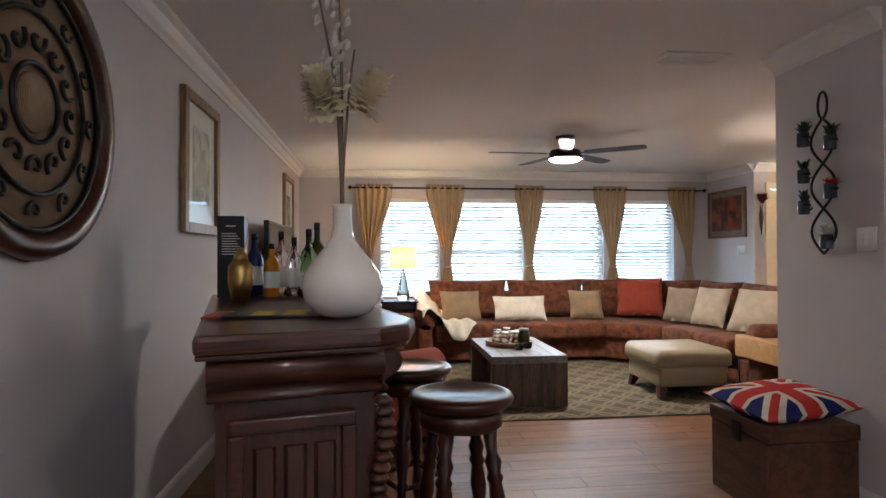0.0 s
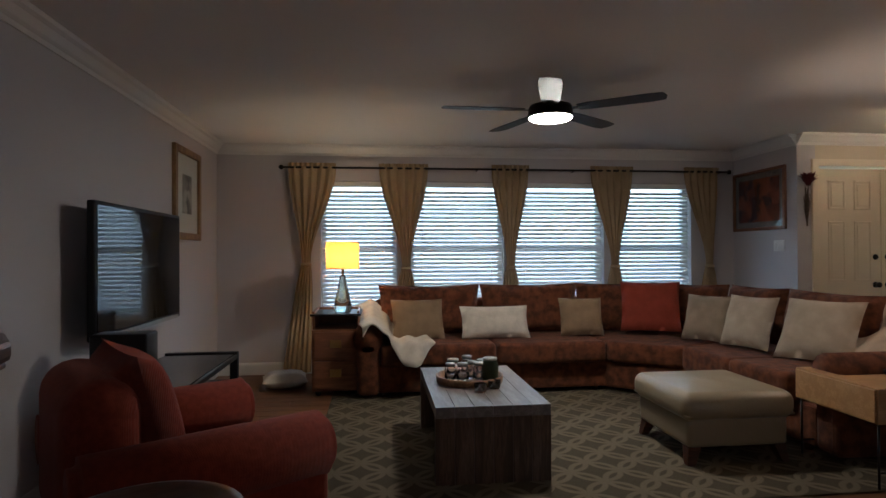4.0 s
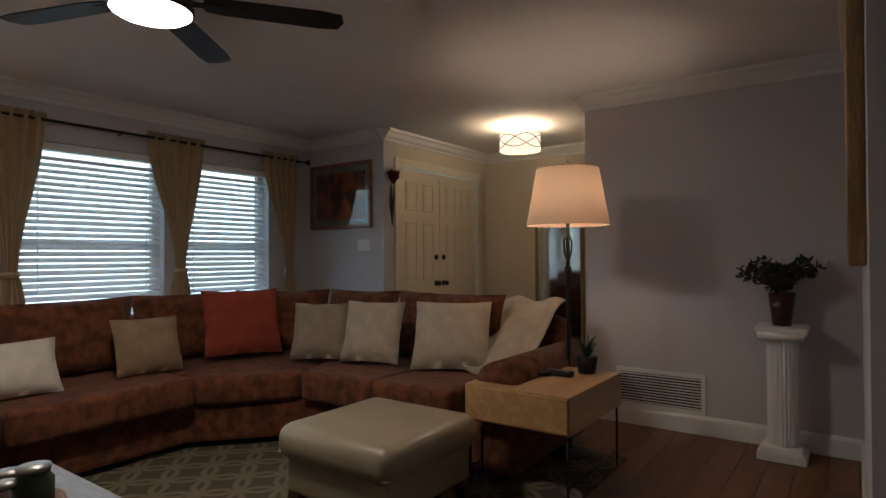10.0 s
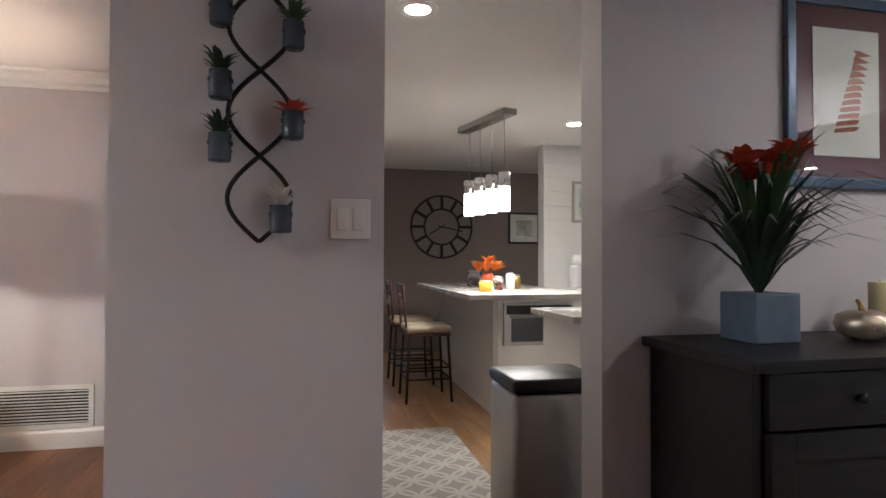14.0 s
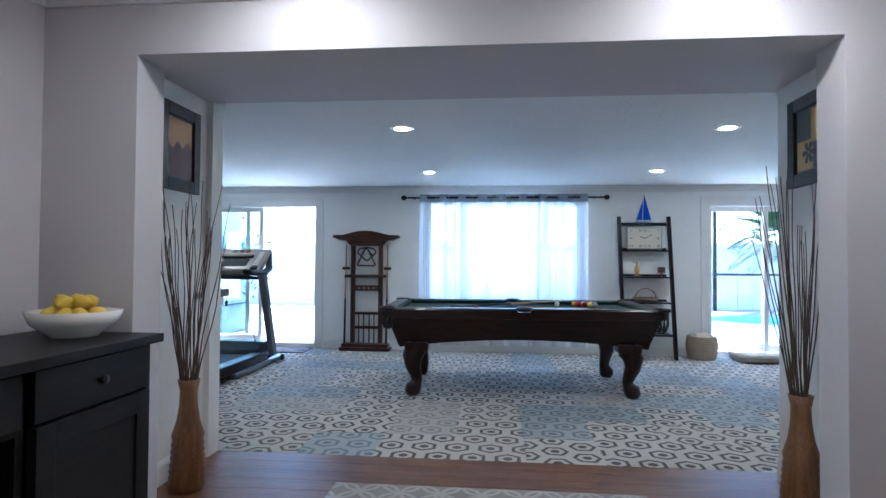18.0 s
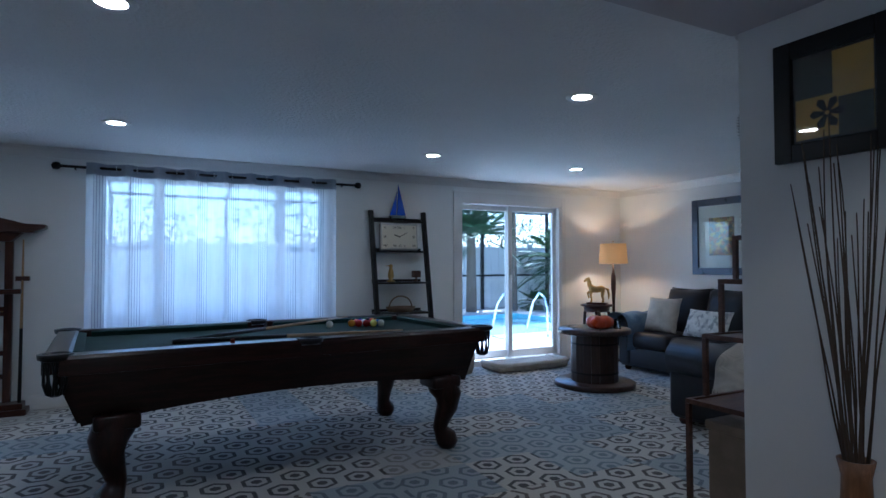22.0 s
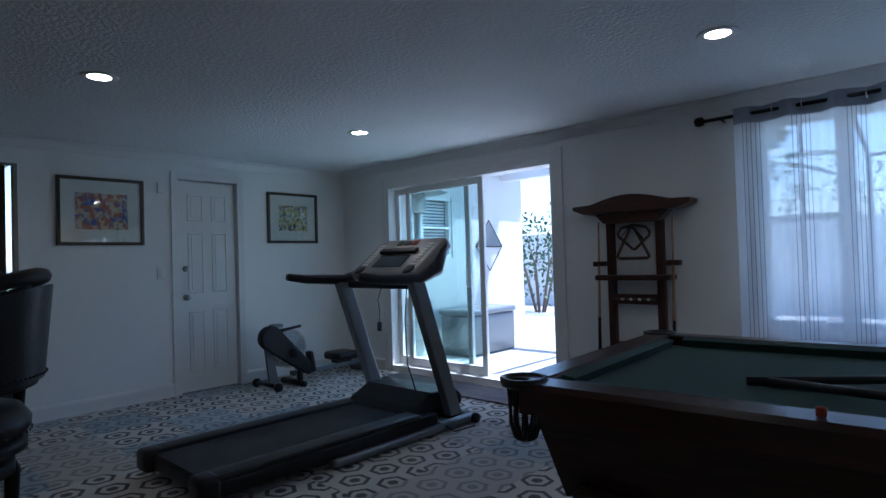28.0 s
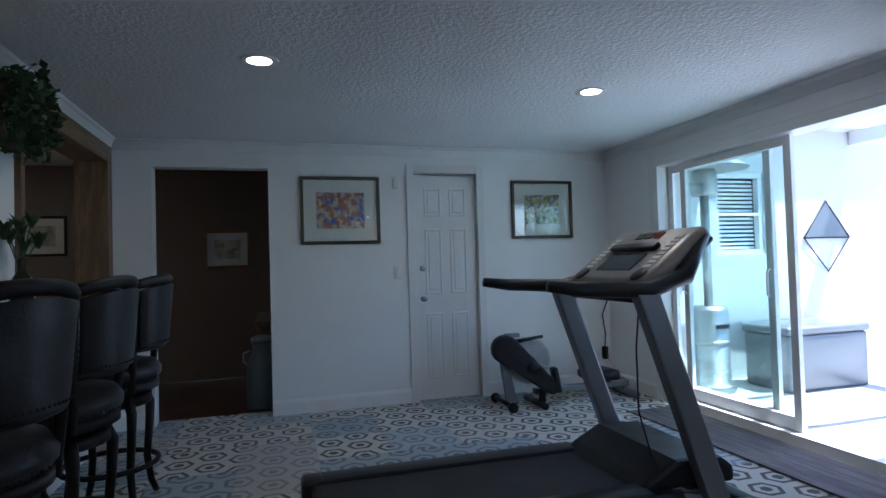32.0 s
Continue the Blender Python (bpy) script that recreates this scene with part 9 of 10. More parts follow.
for x, y, r, h in ((2.76, 0.62, 0.04, 0.2), (2.72, 0.5, 0.038, 0.12), (2.78, 0.44, 0.036, 0.15)):
    cn = thing("candle", at(x, y, 0.951), "ivory pillar candle on the sideboard", "candle", "candles on the sideboard")
    part("wax", Mesh().lathe([(0.0, 0), (r, 0), (r, h), (r * 0.9, h + 0.003), (r * 0.8, h - 0.006), (0, h - 0.008)], 0, 0, 20), "wax", cn)
    part("wick", Mesh().tube([(0, 0, h - 0.008), (0.002, 0, h + 0.012)], 0.0015, 5), "black", cn)
for i, (x, y, r, h) in enumerate(((2.6, 0.62, 0.032, 0.07), (2.58, 0.42, 0.03, 0.08), (2.6, 0.24, 0.045, 0.09), (2.68, 0.3, 0.04, 0.07))):
    gl = thing("candle_glass", at(x, y, 0.951), "small glass candle holder on the sideboard", "candle holder", "glasses on the sideboard")
    part("cup", Mesh().lathe([(0.0, 0), (r * 0.8, 0), (r, h * 0.4), (r, h), (r * 0.9, h), (r * 0.88, 0.01), (0, 0.01)], 0, 0, 20), "glass" if i != 2 else "blue_pot", gl)
    part("candle", Mesh().lathe([(0.0, 0.011), (r * 0.7, 0.011), (r * 0.7, h * 0.5), (0, h * 0.5)], 0, 0, 14), "wax", gl)
def feather_art(f, w, h):
    part("print", Mesh().box(-w / 2, -0.0155, -h / 2, w / 2, -0.0125, h / 2), "paper", f)
    s = Mesh()
    for k in range(12):
        z = -h * 0.32 + k * h * 0.055
        s.prism([(-w * 0.2 + 0.01 * k, z), (w * 0.12 + 0.008 * k, z + 0.012), (w * 0.2, z + 0.03), (w * 0.1, z + 0.03), (-w * 0.18 + 0.01 * k, z + 0.018)], "y", -0.0165, -0.0156)
    part("motif", s, plain("russet_ink", (0.35, 0.12, 0.07), 0.8, var=0.2), f, "russet feather motif")
M["blue_frame"] = plain("slate_blue_frame", (0.06, 0.09, 0.14), 0.3, 0.4, var=0.15, scale=8)
M["plum_mat"] = plain("plum_mat_board", (0.12, 0.04, 0.05), 0.8, var=0.08)
framed("wall_picture", rot(2.93, 0.6, 1.93, 0, 0, -90), 0.6, 0.8, "blue_frame", feather_art, "feather print in a slate-blue frame with a plum mat", 0.045, 0.03, 0.09, mat_mat="plum_mat")

# runner in the passage, reaching under the camera's start
rn = part("runner_rug", Mesh().rbox(0, 0, 0.001, 1.7, 2.4, 0.012, 0.005), "rug_grey")
rn.location = (0.17, -1.42, 0)
tagged(rn, "grey rug with a pale trellis by the passage", "rug")


# tall turned vases with twigs
def twig_vase(x, y, seed, lean):
    v = thing("twig_vase", at(x, y, 0), "tall turned wooden vase of dark willow twigs", "vase", "twig vases")
    prof = [(0.0, 0.0), (0.075, 0.0), (0.085, 0.02)]
    for k in range(7):
        z = 0.04 + 0.035 * k
        prof += [(0.098 - 0.002 * k, z), (0.09 - 0.002 * k, z + 0.024)]
    prof += [(0.085, 0.3), (0.06, 0.38), (0.048, 0.46), (0.045, 0.54), (0.058, 0.6), (0.05, 0.6), (0.04, 0.54), (0, 0.5)]
    part("body", Mesh().lathe(prof, 0, 0, 28), "bamboo", v)
    r = random.Random(seed)
    for k in range(26):
        a = r.random() * 6.28
        q = 0.03 + 0.2 * r.random()
        top = Vector((q * math.cos(a) + lean[0], q * math.sin(a) + lean[1], 1.35 + 0.42 * r.random()))
        bend = Vector((0.03 * (r.random() - 0.5), 0.03 * (r.random() - 0.5), 0))
        pts = [Vector((0.02 * math.cos(a), 0.02 * math.sin(a), 0.48)).lerp(top, t_) + bend * math.sin(math.pi * t_) + 0.006 * Vector((math.sin(11 * t_ + k), math.cos(9 * t_ + k), 0)) for t_ in [i / 9 for i in range(10)]]
        pts = [Vector((max(-0.65 - x, p.x) if x < 1 else min(2.82 - x, p.x), p.y, p.z)) for p in pts]
        part("twig", Mesh().tube(pts, [0.0042 - 0.0022 * i / 9 for i in range(10)], 5), "dry_leaf", v)
    return v


twig_vase(-0.54, -1.27, 1, (0.03, 0.0))
twig_vase(2.65, -1.25, 2, (-0.02, 0.0))
def sunset_art(f, w, h):
    part("print", Mesh().box(-w / 2, -0.0155, -h / 2, w / 2, -0.0125, h / 2), plain("amber_print", (0.85, 0.42, 0.03), 0.5, var=0.5, scale=4, col2=(0.5, 0.13, 0.02)), f)
    part("skyline", Mesh().prism([(-w / 2, -h / 2), (w / 2, -h / 2), (w / 2, 0.02), (w * 0.3, 0.05), (w * 0.1, 0.0), (-w * 0.1, 0.04), (-w * 0.3, -0.01), (-w / 2, 0.02)], "y", -0.0168, -0.0158), plain("rust_ink", (0.16, 0.03, 0.015), 0.6, var=0.4, scale=12), f)
def flower_art(f, w, h):
    part("print", Mesh().box(-w / 2, -0.0155, -h / 2, w / 2, -0.0125, h / 2), plain("ochre_print", (0.75, 0.42, 0.05), 0.5, var=0.4, scale=6), f)
    part("block", Mesh().box(-w / 2, -0.0165, 0.0, 0.0, -0.0157, h / 2).box(0.02, -0.0165, -h / 2, w / 2, -0.0157, -0.02), plain("dark_block", (0.04, 0.045, 0.03), 0.6, var=0.3), f)
    s = Mesh()
    for k in range(6):
        a = k * math.pi / 3
        mm = rot(-0.02, -0.0172, -0.07) @ Euler((0, a, 0)).to_matrix().to_4x4()
        s.prism([(0.008, -0.006), (0.05, -0.016), (0.065, 0), (0.05, 0.016), (0.008, 0.006)], "y", -0.0006, 0.0006, mm)
    part("flower", s, "black", f, "black flower motif")
framed("wall_picture", rot(2.84, -1.42, 1.905, 0, 0, -90), 0.42, 0.5, "black", sunset_art, "black-framed amber landscape print", 0.07, 0.03, 0.012, mat_mat="black")
framed("wall_picture", rot(-0.67, -1.38, 1.91, 0, 0, 90), 0.44, 0.48, "black", flower_art, "black-framed ochre print with a dark flower", 0.07, 0.03, 0.012, mat_mat="black")

# ---- kitchen ----
pn = thing("pantry_cabinet", at(2.86, 2.56, 0), "tall white shaker pantry cabinet with black pulls", "cabinet")
part("carcass", Mesh().box(0, 0.02, 0.0, 1.0, 0.38, 2.3), "cabinet_white", pn, bevel=0.003)
for x0, x1, hs in ((0.01, 0.495, 1), (0.505, 0.99, -1)):
    for z0, z1, hz in ((0.1, 1.2, 1.05), (1.22, 2.26, 1.38)):
        dd = part("door", Mesh().box(x0, 0.0, z0, x1, 0.019, z1), "cabinet_white", pn, bevel=0.002)
        part("rail", Mesh().box(x0, -0.012, z0, x0 + 0.07, -0.0005, z1).box(x1 - 0.07, -0.012, z0, x1, -0.0005, z1).box(x0 + 0.07, -0.012, z0, x1 - 0.07, -0.0005, z0 + 0.07).box(x0 + 0.07, -0.012, z1 - 0.07, x1 - 0.07, -0.0005, z1), "cabinet_white", dd, bevel=0.002)
        hx = x1 - 0.035 if hs > 0 else x0 + 0.035
        part("handle", Mesh().tube([(hx, -0.013, hz - 0.07), (hx, -0.04, hz - 0.06), (hx, -0.04, hz + 0.06), (hx, -0.013, hz + 0.07)], 0.006), "black_metal", dd, "black bar pull")
isl = thing("kitchen_island", at(0, 0, 0), "kitchen island with a stone top and marbled panels", "kitchen island")
M["marble"] = plain("pale_marble", (0.5, 0.48, 0.44), 0.4, var=0.03, scale=3, grain=12, relief=0.0)
part("top", Mesh().box(5.12, 0.55, 0.93, 7.4, 1.62, 0.97), "stone", isl, bevel=0.004)
part("north_panel", Mesh().box(5.33, 1.33, 0.0, 7.3, 1.37, 0.929), "marble", isl, "marbled end panel")
part("body", Mesh().box(5.36, 0.62, 0.08, 7.3, 1.329, 0.929), "cabinet_white", isl, bevel=0.003)
part("toe_kick", Mesh().box(5.4, 0.66, 0.0, 7.28, 1.32, 0.079), "black", isl)
mw = thing("microwave_drawer", at(5.352, 0.68, 0.55), "built-in steel microwave with a black window", "microwave")
part("front", Mesh().box(-0.02, 0.0, 0.0, 0.004, 0.6, 0.34), "steel", mw, bevel=0.003)
part("window", Mesh().box(-0.024, 0.06, 0.03, -0.0205, 0.54, 0.22), "screen", mw)
part("control_strip", Mesh().box(-0.024, 0.02, 0.25, -0.0205, 0.58, 0.32), "black", mw)
part("handle", Mesh().tube([(-0.02, 0.05, 0.235), (-0.05, 0.06, 0.235), (-0.05, 0.54, 0.235), (-0.02, 0.55, 0.235)], 0.008), "steel", mw)
pn2 = thing("base_cabinets", at(0, 0, 0), "white base cabinets with a stone counter", "cabinet")
part("carcass", Mesh().box(4.15, -1.7, 0.0, 4.72, 1.2, 0.86), "cabinet_white", pn2, bevel=0.003)
part("counter", Mesh().box(4.1, -1.72, 0.861, 4.78, 1.27, 0.9), "stone", pn2, bevel=0.004)
bn = thing("trash_bin", at(3.28, 1.5, 0), "brushed steel trash bin with a black lid", "trash bin")
part("body", Mesh().rbox(0, 0, 0.02, 0.36, 0.42, 0.66, 0.03), "steel", bn)
part("lid", Mesh().rbox(-0.005, -0.005, 0.661, 0.365, 0.425, 0.72, 0.02), "black", bn, "black plastic lid")
part("foot", Mesh().box(0.01, 0.01, 0.0, 0.35, 0.41, 0.02), "black", bn)
M["crystal"] = glowing("lit_bubble_crystal", (1.0, 0.84, 0.55), 0.38)
pe = thing("pendant_light", at(0, 0, H), "steel bar pendant with four lit crystal cylinders", "pendant lamp")
dirv = Vector((0.72, 0.17, 0))
p0 = Vector((5.35, 1.24, 0))
ang = math.degrees(math.atan2(dirv.y, dirv.x))
part("canopy", Mesh().box(-0.03, -0.06, -0.05, 0.78, 0.06, -0.001, Matrix.Translation(p0) @ rot(rz=ang)), "steel", pe, bevel=0.003)
for k in range(4):
    p = p0 + dirv * (0.08 + 0.27 * k)
    part("cable", Mesh().tube([(p.x, p.y, -0.05), (p.x, p.y, -0.5)], 0.003, 5), "steel", pe)
    part("socket", Mesh().lathe([(0.05, -0.62), (0.05, -0.5), (0.0, -0.5)], p.x, p.y, 18), "chrome", pe, "chrome cap")
    part("cylinder", Mesh().lathe([(0.0, -0.82), (0.048, -0.82), (0.048, -0.621), (0, -0.621)], p.x, p.y, 18), "crystal", pe, "lit crystal cylinder")
# those of the dining end hang over the bar's near end
for x, y in ((3.69, 2.27), (5.4, 2.4), (5.71, 0.5), (3.6, -0.9), (7.4, -0.6), (0.1, -0.1), (1.7, -0.1)):
    if y == -0.1:
        lamp("dining_downlight_beam", "AREA", at(x, y, H - 0.012), 1.1, (1.0, 0.84, 0.66), 0.12)
    d = thing("downlight", at(x, y, H), "lit recessed ceiling light with a white trim", "downlight", "kitchen and dining recessed lights")
    part("trim_ring", Mesh().lathe([(0.062, -0.006), (0.095, -0.008), (0.1, 0.0), (0.062, -0.001)], 0, 0, 28, cap=False), "trim", d)
    part("lens", Mesh().lathe([(0.0, -0.004), (0.062, -0.004), (0.062, -0.001), (0, -0.001)], 0, 0, 24), "disc_k", d, "lit lens")
cl = thing("wall_clock", rot(8.6, 1.08, 1.68, 0, 0, -90), "large black iron skeleton wall clock", "clock")
for r in (0.42, 0.24):
    part("ring", Mesh().tube([(r * math.cos(a), -0.02, r * math.sin(a)) for a in [2 * math.pi * i / 40 for i in range(41)]], 0.014, 6), "black_metal", cl)
for k in range(12):
    a = math.pi * k / 6
    part("numeral", Mesh().box(0.25, -0.026, -0.02, 0.41, -0.012, 0.02, Euler((0, a, 0)).to_matrix().to_4x4()), "black_metal", cl, "iron numeral bar")
for a, l in ((0.2, 0.3), (2.6, 0.2)):
    part("hand", Mesh().box(-0.05, -0.03, -0.008, l, -0.026, 0.008, Euler((0, a, 0)).to_matrix().to_4x4()), "black_metal", cl)
for y in (-0.1, -0.75):
    framed("wall_picture", rot(8.6, y, 1.68, 0, 0, -90), 0.46, 0.44, "black", painted((0.4, 0.38, 0.3), (0.25, 0.26, 0.22), (0.5, 0.48, 0.4), 8, y), "small black-framed botanical print", 0.03, 0.02, 0.08)
def k_stool(x, y):
    s = thing("kitchen_stool", at(x, y, 0), "dark metal counter stool with a cream cushion", "stool", "kitchen stools")
    part("cushion", Mesh().rbox(-0.2, -0.2, 0.6, 0.2, 0.2, 0.66, 0.025), "cream_cloth", s)
    part("seat_frame", Mesh().box(-0.19, -0.19, 0.57, 0.19, 0.19, 0.599), "mahogany", s, bevel=0.004)
    for a, b in ((-1, -1), (1, -1), (1, 1), (-1, 1)):
        part("leg", Mesh().tube([(a * 0.2, b * 0.2, 0.0), (a * 0.17, b * 0.17, 0.57)], 0.012), "black_metal", s)
    for z in (0.2, 0.3):
        part("foot_ring", Mesh().tube([(-0.19, -0.19, z), (0.19, -0.19, z), (0.19, 0.19, z), (-0.19, 0.19, z), (-0.19, -0.19, z)], 0.008), "black_metal", s)
    for xx in (-0.16, 0.16):
        part("back_post", Mesh().tube([(xx, 0.19, 0.57), (xx, 0.23, 1.02)], 0.011), "mahogany", s)
    for z in (0.8, 0.9, 1.0):
        part("back_slat", Mesh().box(-0.16, 0.205 + 0.04 * (z - 0.8), z - 0.02, 0.16, 0.222 + 0.04 * (z - 0.8), z + 0.02), "mahogany", s, bevel=0.003)
k_stool(6.05, 1.78)
k_stool(6.75, 1.8)
km = part("kitchen_mat", Mesh().rbox(0, 0, 0.001, 1.3, 0.75, 0.01, 0.004), "rug_grey")
km.matrix_world = rot(3.9, 2.12, 0, 0, 0, 0) @ rot(-0.1, -0.35, 0)
tagged(km, "grey patterned kitchen mat", "rug")
of = thing("flower_vase", at(6.2, 1.15, 0.971), "orange flowers in a small vase on the island", "plant")
part("vase", Mesh().lathe([(0.0, 0), (0.05, 0), (0.06, 0.1), (0.045, 0.14), (0, 0.13)], 0, 0, 18), "orange", of)
M["orange_petal"] = plain("orange_petals", (0.75, 0.2, 0.02), 0.7, var=0.2, scale=20)
fl_ = Mesh()
for k in range(7):
    leaf_tuft(fl_, (0.1 * math.cos(k * 0.9) * (k > 0), 0.1 * math.sin(k * 0.9) * (k > 0), 0.16 + 0.05 * (k == 0)), 34, 0.09, 0.09, 0.035, random.Random(k), 0.5)
part("blooms", fl_, "orange_petal", of)
for x, y, r, h, mt, lb in ((5.75, 1.2, 0.05, 0.12, "glass", "glass jar on the island"), (5.6, 1.35, 0.06, 0.09, "lemon", "yellow dish on the island"), (6.0, 0.95, 0.05, 0.13, "brass", "gold canister on the island"), (5.85, 1.05, 0.04, 0.15, "paper", "white canister on the island"), (6.5, 1.2, 0.07, 0.16, "glass", "glass canister on the island")):
    it = thing("canister", at(x, y, 0.971), lb, "canister")
    part("body", Mesh().lathe([(0.0, 0), (r, 0), (r, h * 0.85), (r * 0.8, h * 0.9), (0, h * 0.9)], 0, 0, 18), mt, it)
    part("lid", Mesh().lathe([(r * 0.82, h * 0.901), (r * 0.82, h), (0, h)], 0, 0, 18), "steel", it)
# shiplap wall with a picture
sw = structure("wall_shiplap", Mesh().box(6.62, -0.55, 0, 6.76, 0.42, H), "cabinet_white", "white kitchen wall end", "wall")
for k in range(16):
    b_ = part("shiplap_board", Mesh().box(6.6, -0.55, 0.0 + k * 0.15, 6.619, 0.42, 0.147 + k * 0.15), "cabinet_white", sw, bevel=0.002)
framed("wall_picture", rot(6.6, -0.1, 1.85, 0, 0, -90), 0.42, 0.44, "steel", painted((0.5, 0.55, 0.5), (0.3, 0.4, 0.4), (0.6, 0.62, 0.58), 10, 7), "small grey-green framed print on shiplap", 0.03, 0.02, 0.05)
bc = thing("back_counter", at(0, 0, 0), "white counter with a stone top along the shiplap wall", "cabinet")
part("carcass", Mesh().box(6.05, -0.56, 0, 6.58, 0.4, 0.88), "cabinet_white", bc, bevel=0.003)
part("counter", Mesh().box(6.0, -0.58, 0.881, 6.6, 0.42, 0.92), "stone", bc, bevel=0.004)
sf = thing("sunflower_pot", at(6.35, -0.3, 0.921), "sunflowers in a grey jug on the counter", "plant")
part("jug", Mesh().lathe([(0.0, 0), (0.06, 0), (0.08, 0.1), (0.05, 0.22), (0.06, 0.26), (0, 0.25)], 0, 0, 18), "steel", sf)
part("blooms", leaf_tuft(leaf_tuft(Mesh(), (0, 0.03, 0.42), 40, 0.1, 0.05, 0.04, random.Random(1), 0.3), (0, -0.08, 0.4), 40, 0.1, 0.05, 0.04, random.Random(2), 0.3), "lemon", sf)
part("leaves", leaf_tuft(Mesh(), (0, 0, 0.24), 30, 0.12, 0.2, 0.05, random.Random(3), 0.5), "leaf_dark", sf)
mx = thing("stand_mixer", at(6.3, 0.1, 0.921), "chrome and white stand mixer on the counter", "mixer")
part("stand", Mesh().rbox(-0.1, -0.14, 0, 0.1, 0.16, 0.03, 0.01).rbox(-0.05, 0.08, 0.03, 0.05, 0.15, 0.26, 0.02), "cabinet_white", mx)
part("head", Mesh().rbox(-0.06, -0.18, 0.25, 0.06, 0.16, 0.37, 0.05), "cabinet_white", mx)
part("bowl", Mesh().lathe([(0.0, 0.031), (0.06, 0.035), (0.1, 0.12), (0.105, 0.18), (0.098, 0.18), (0, 0.06)], 0, -0.06, 20), "chrome", mx)
lamp("pendant_glow", "AREA", pose(5.4, 1.2, H - 0.87), 3, (1.0, 0.84, 0.62), 0.5)
M["bright_room"] = plain("pale_lilac_wall", (0.7, 0.66, 0.7), 0.8, var=0.03)
fw = thing("far_window", at(10.39, 1.9, 0.9), "bright window of a far room", "window", "", "structure")
part("window_frame", Mesh().box(0.03, 0, 0, 0.08, 0.04, 1.1).box(0.03, 0.66, 0, 0.08, 0.7, 1.1).box(0.03, 0.04, 0, 0.08, 0.66, 0.04).box(0.03, 0.04, 1.06, 0.08, 0.66, 1.1), "trim", fw)


# ---- outdoors ----
PX0, PX1, PY0, PY1 = -7.5, 2.0, -13.2, -9.2
tagged(part("ground", Mesh().box(-300, -300, -1.7, 300, -60, -0.22).box(-300, -60, -1.7, PX0, 300, -0.22).box(PX1, -60, -1.7, 300, 300, -0.22).box(PX0, -60, -1.7, PX1, PY0, -0.22).box(PX0, PY1, -1.7, PX1, 300, -0.22), "grass"), "lawn that runs out to the horizon", "ground", "", "structure")
tagged(part("patio", Mesh().box(-12, -15.4, -0.219, PX0, GS - 0.2, -0.02).box(PX1, -15.4, -0.219, 14, GS - 0.2, -0.02).box(PX0, -15.4, -0.219, PX1, PY0, -0.02).box(PX0, PY1, -0.219, PX1, GS - 0.2, -0.02), "concrete"), "pale sunlit concrete pool deck", "patio", "", "structure")
tagged(part("pool_basin", Mesh().box(PX0, PY0, -1.6, PX1, PY1, -1.5).box(PX0, PY0, -1.5, PX0 + 0.05, PY1, -0.03).box(PX1 - 0.05, PY0, -1.5, PX1, PY1, -0.03).box(PX0 + 0.05, PY0, -1.5, PX1 - 0.05, PY0 + 0.05, -0.03).box(PX0 + 0.05, PY1 - 0.05, -1.5, PX1 - 0.05, PY1, -0.03), plain("pool_plaster", (0.35, 0.62, 0.66), 0.7, var=0.08)), "pale turquoise swimming pool basin", "pool", "", "structure")
tagged(part("water", Mesh().box(PX0 + 0.05, PY0 + 0.05, -1.49, PX1 - 0.05, PY1 - 0.05, -0.14), "water"), "turquoise swimming pool water", "water", "", "structure")
for x in (-4.2, -5.0):
    ld = thing("pool_rail", at(x, PY1 + 0.25, -0.02), "bent chrome pool ladder rail", "pool rail", "pool ladder rails")
    part("rail", Mesh().tube([(0, 0.3, 0.0), (0, 0.28, 0.5), (0, 0.2, 0.7), (0, 0.05, 0.78), (0, -0.15, 0.6), (0, -0.35, 0.1), (0, -0.4, -0.1)], 0.022, 10), "chrome", ld)
# boundary fence
fn = thing("garden_fence", at(0, -15.2, 0), "tall white panelled garden fence", "fence")
pm, qm = None, None
for k in range(17):
    x = -13 + k * 1.8
    ob = part("post", Mesh().box(-0.06, -0.06, -0.22, 0.06, 0.06, 1.95), "fence", fn) if k == 0 else new("post", pm)
    pm = pm or ob.data
    ob.parent = fn
    ob.location = (x, 0, 0)
    if k < 16:
        for j in range(6):
            ob = part("board", Mesh().box(0.062, -0.02, -0.15, 0.338, 0.02, 1.85), "fence", fn, bevel=0.01) if qm is None else new("board", qm)
            qm = qm or ob.data
            ob.parent = fn
            ob.location = (x + j * 0.28, 0, 0)
# screen enclosure
cage = thing("pool_enclosure", at(0, 0, 0), "dark metal frame of a screened pool enclosure", "enclosure")
for x in (-9.8, -7.4, -5.0, -2.6, -0.2, 2.2):
    part("upright", Mesh().box(x - 0.04, -14.85, -0.02, x + 0.04, -14.77, 2.9), "black_metal", cage)
    part("roof_beam", Mesh().prism([(-14.85, 2.86), (-14.85, 2.94), (-10.9, 3.9), (GS - 0.95, 2.86), (GS - 0.95, 2.78), (-10.9, 3.82)], "x", x - 0.03, x + 0.03), "black_metal", cage)
for z in (0.95, 2.86):
    part("rail", Mesh().box(-9.8, -14.84, z, 2.2, -14.78, z + 0.06), "black_metal", cage)
for y in (-13.0, -10.9, -8.9):
    zz = 3.9 - 1.0 * abs(y + 10.9) / 4.2
    part("purlin", Mesh().box(-9.8, y - 0.03, zz - 0.08, 2.2, y + 0.03, zz - 0.02), "black_metal", cage)
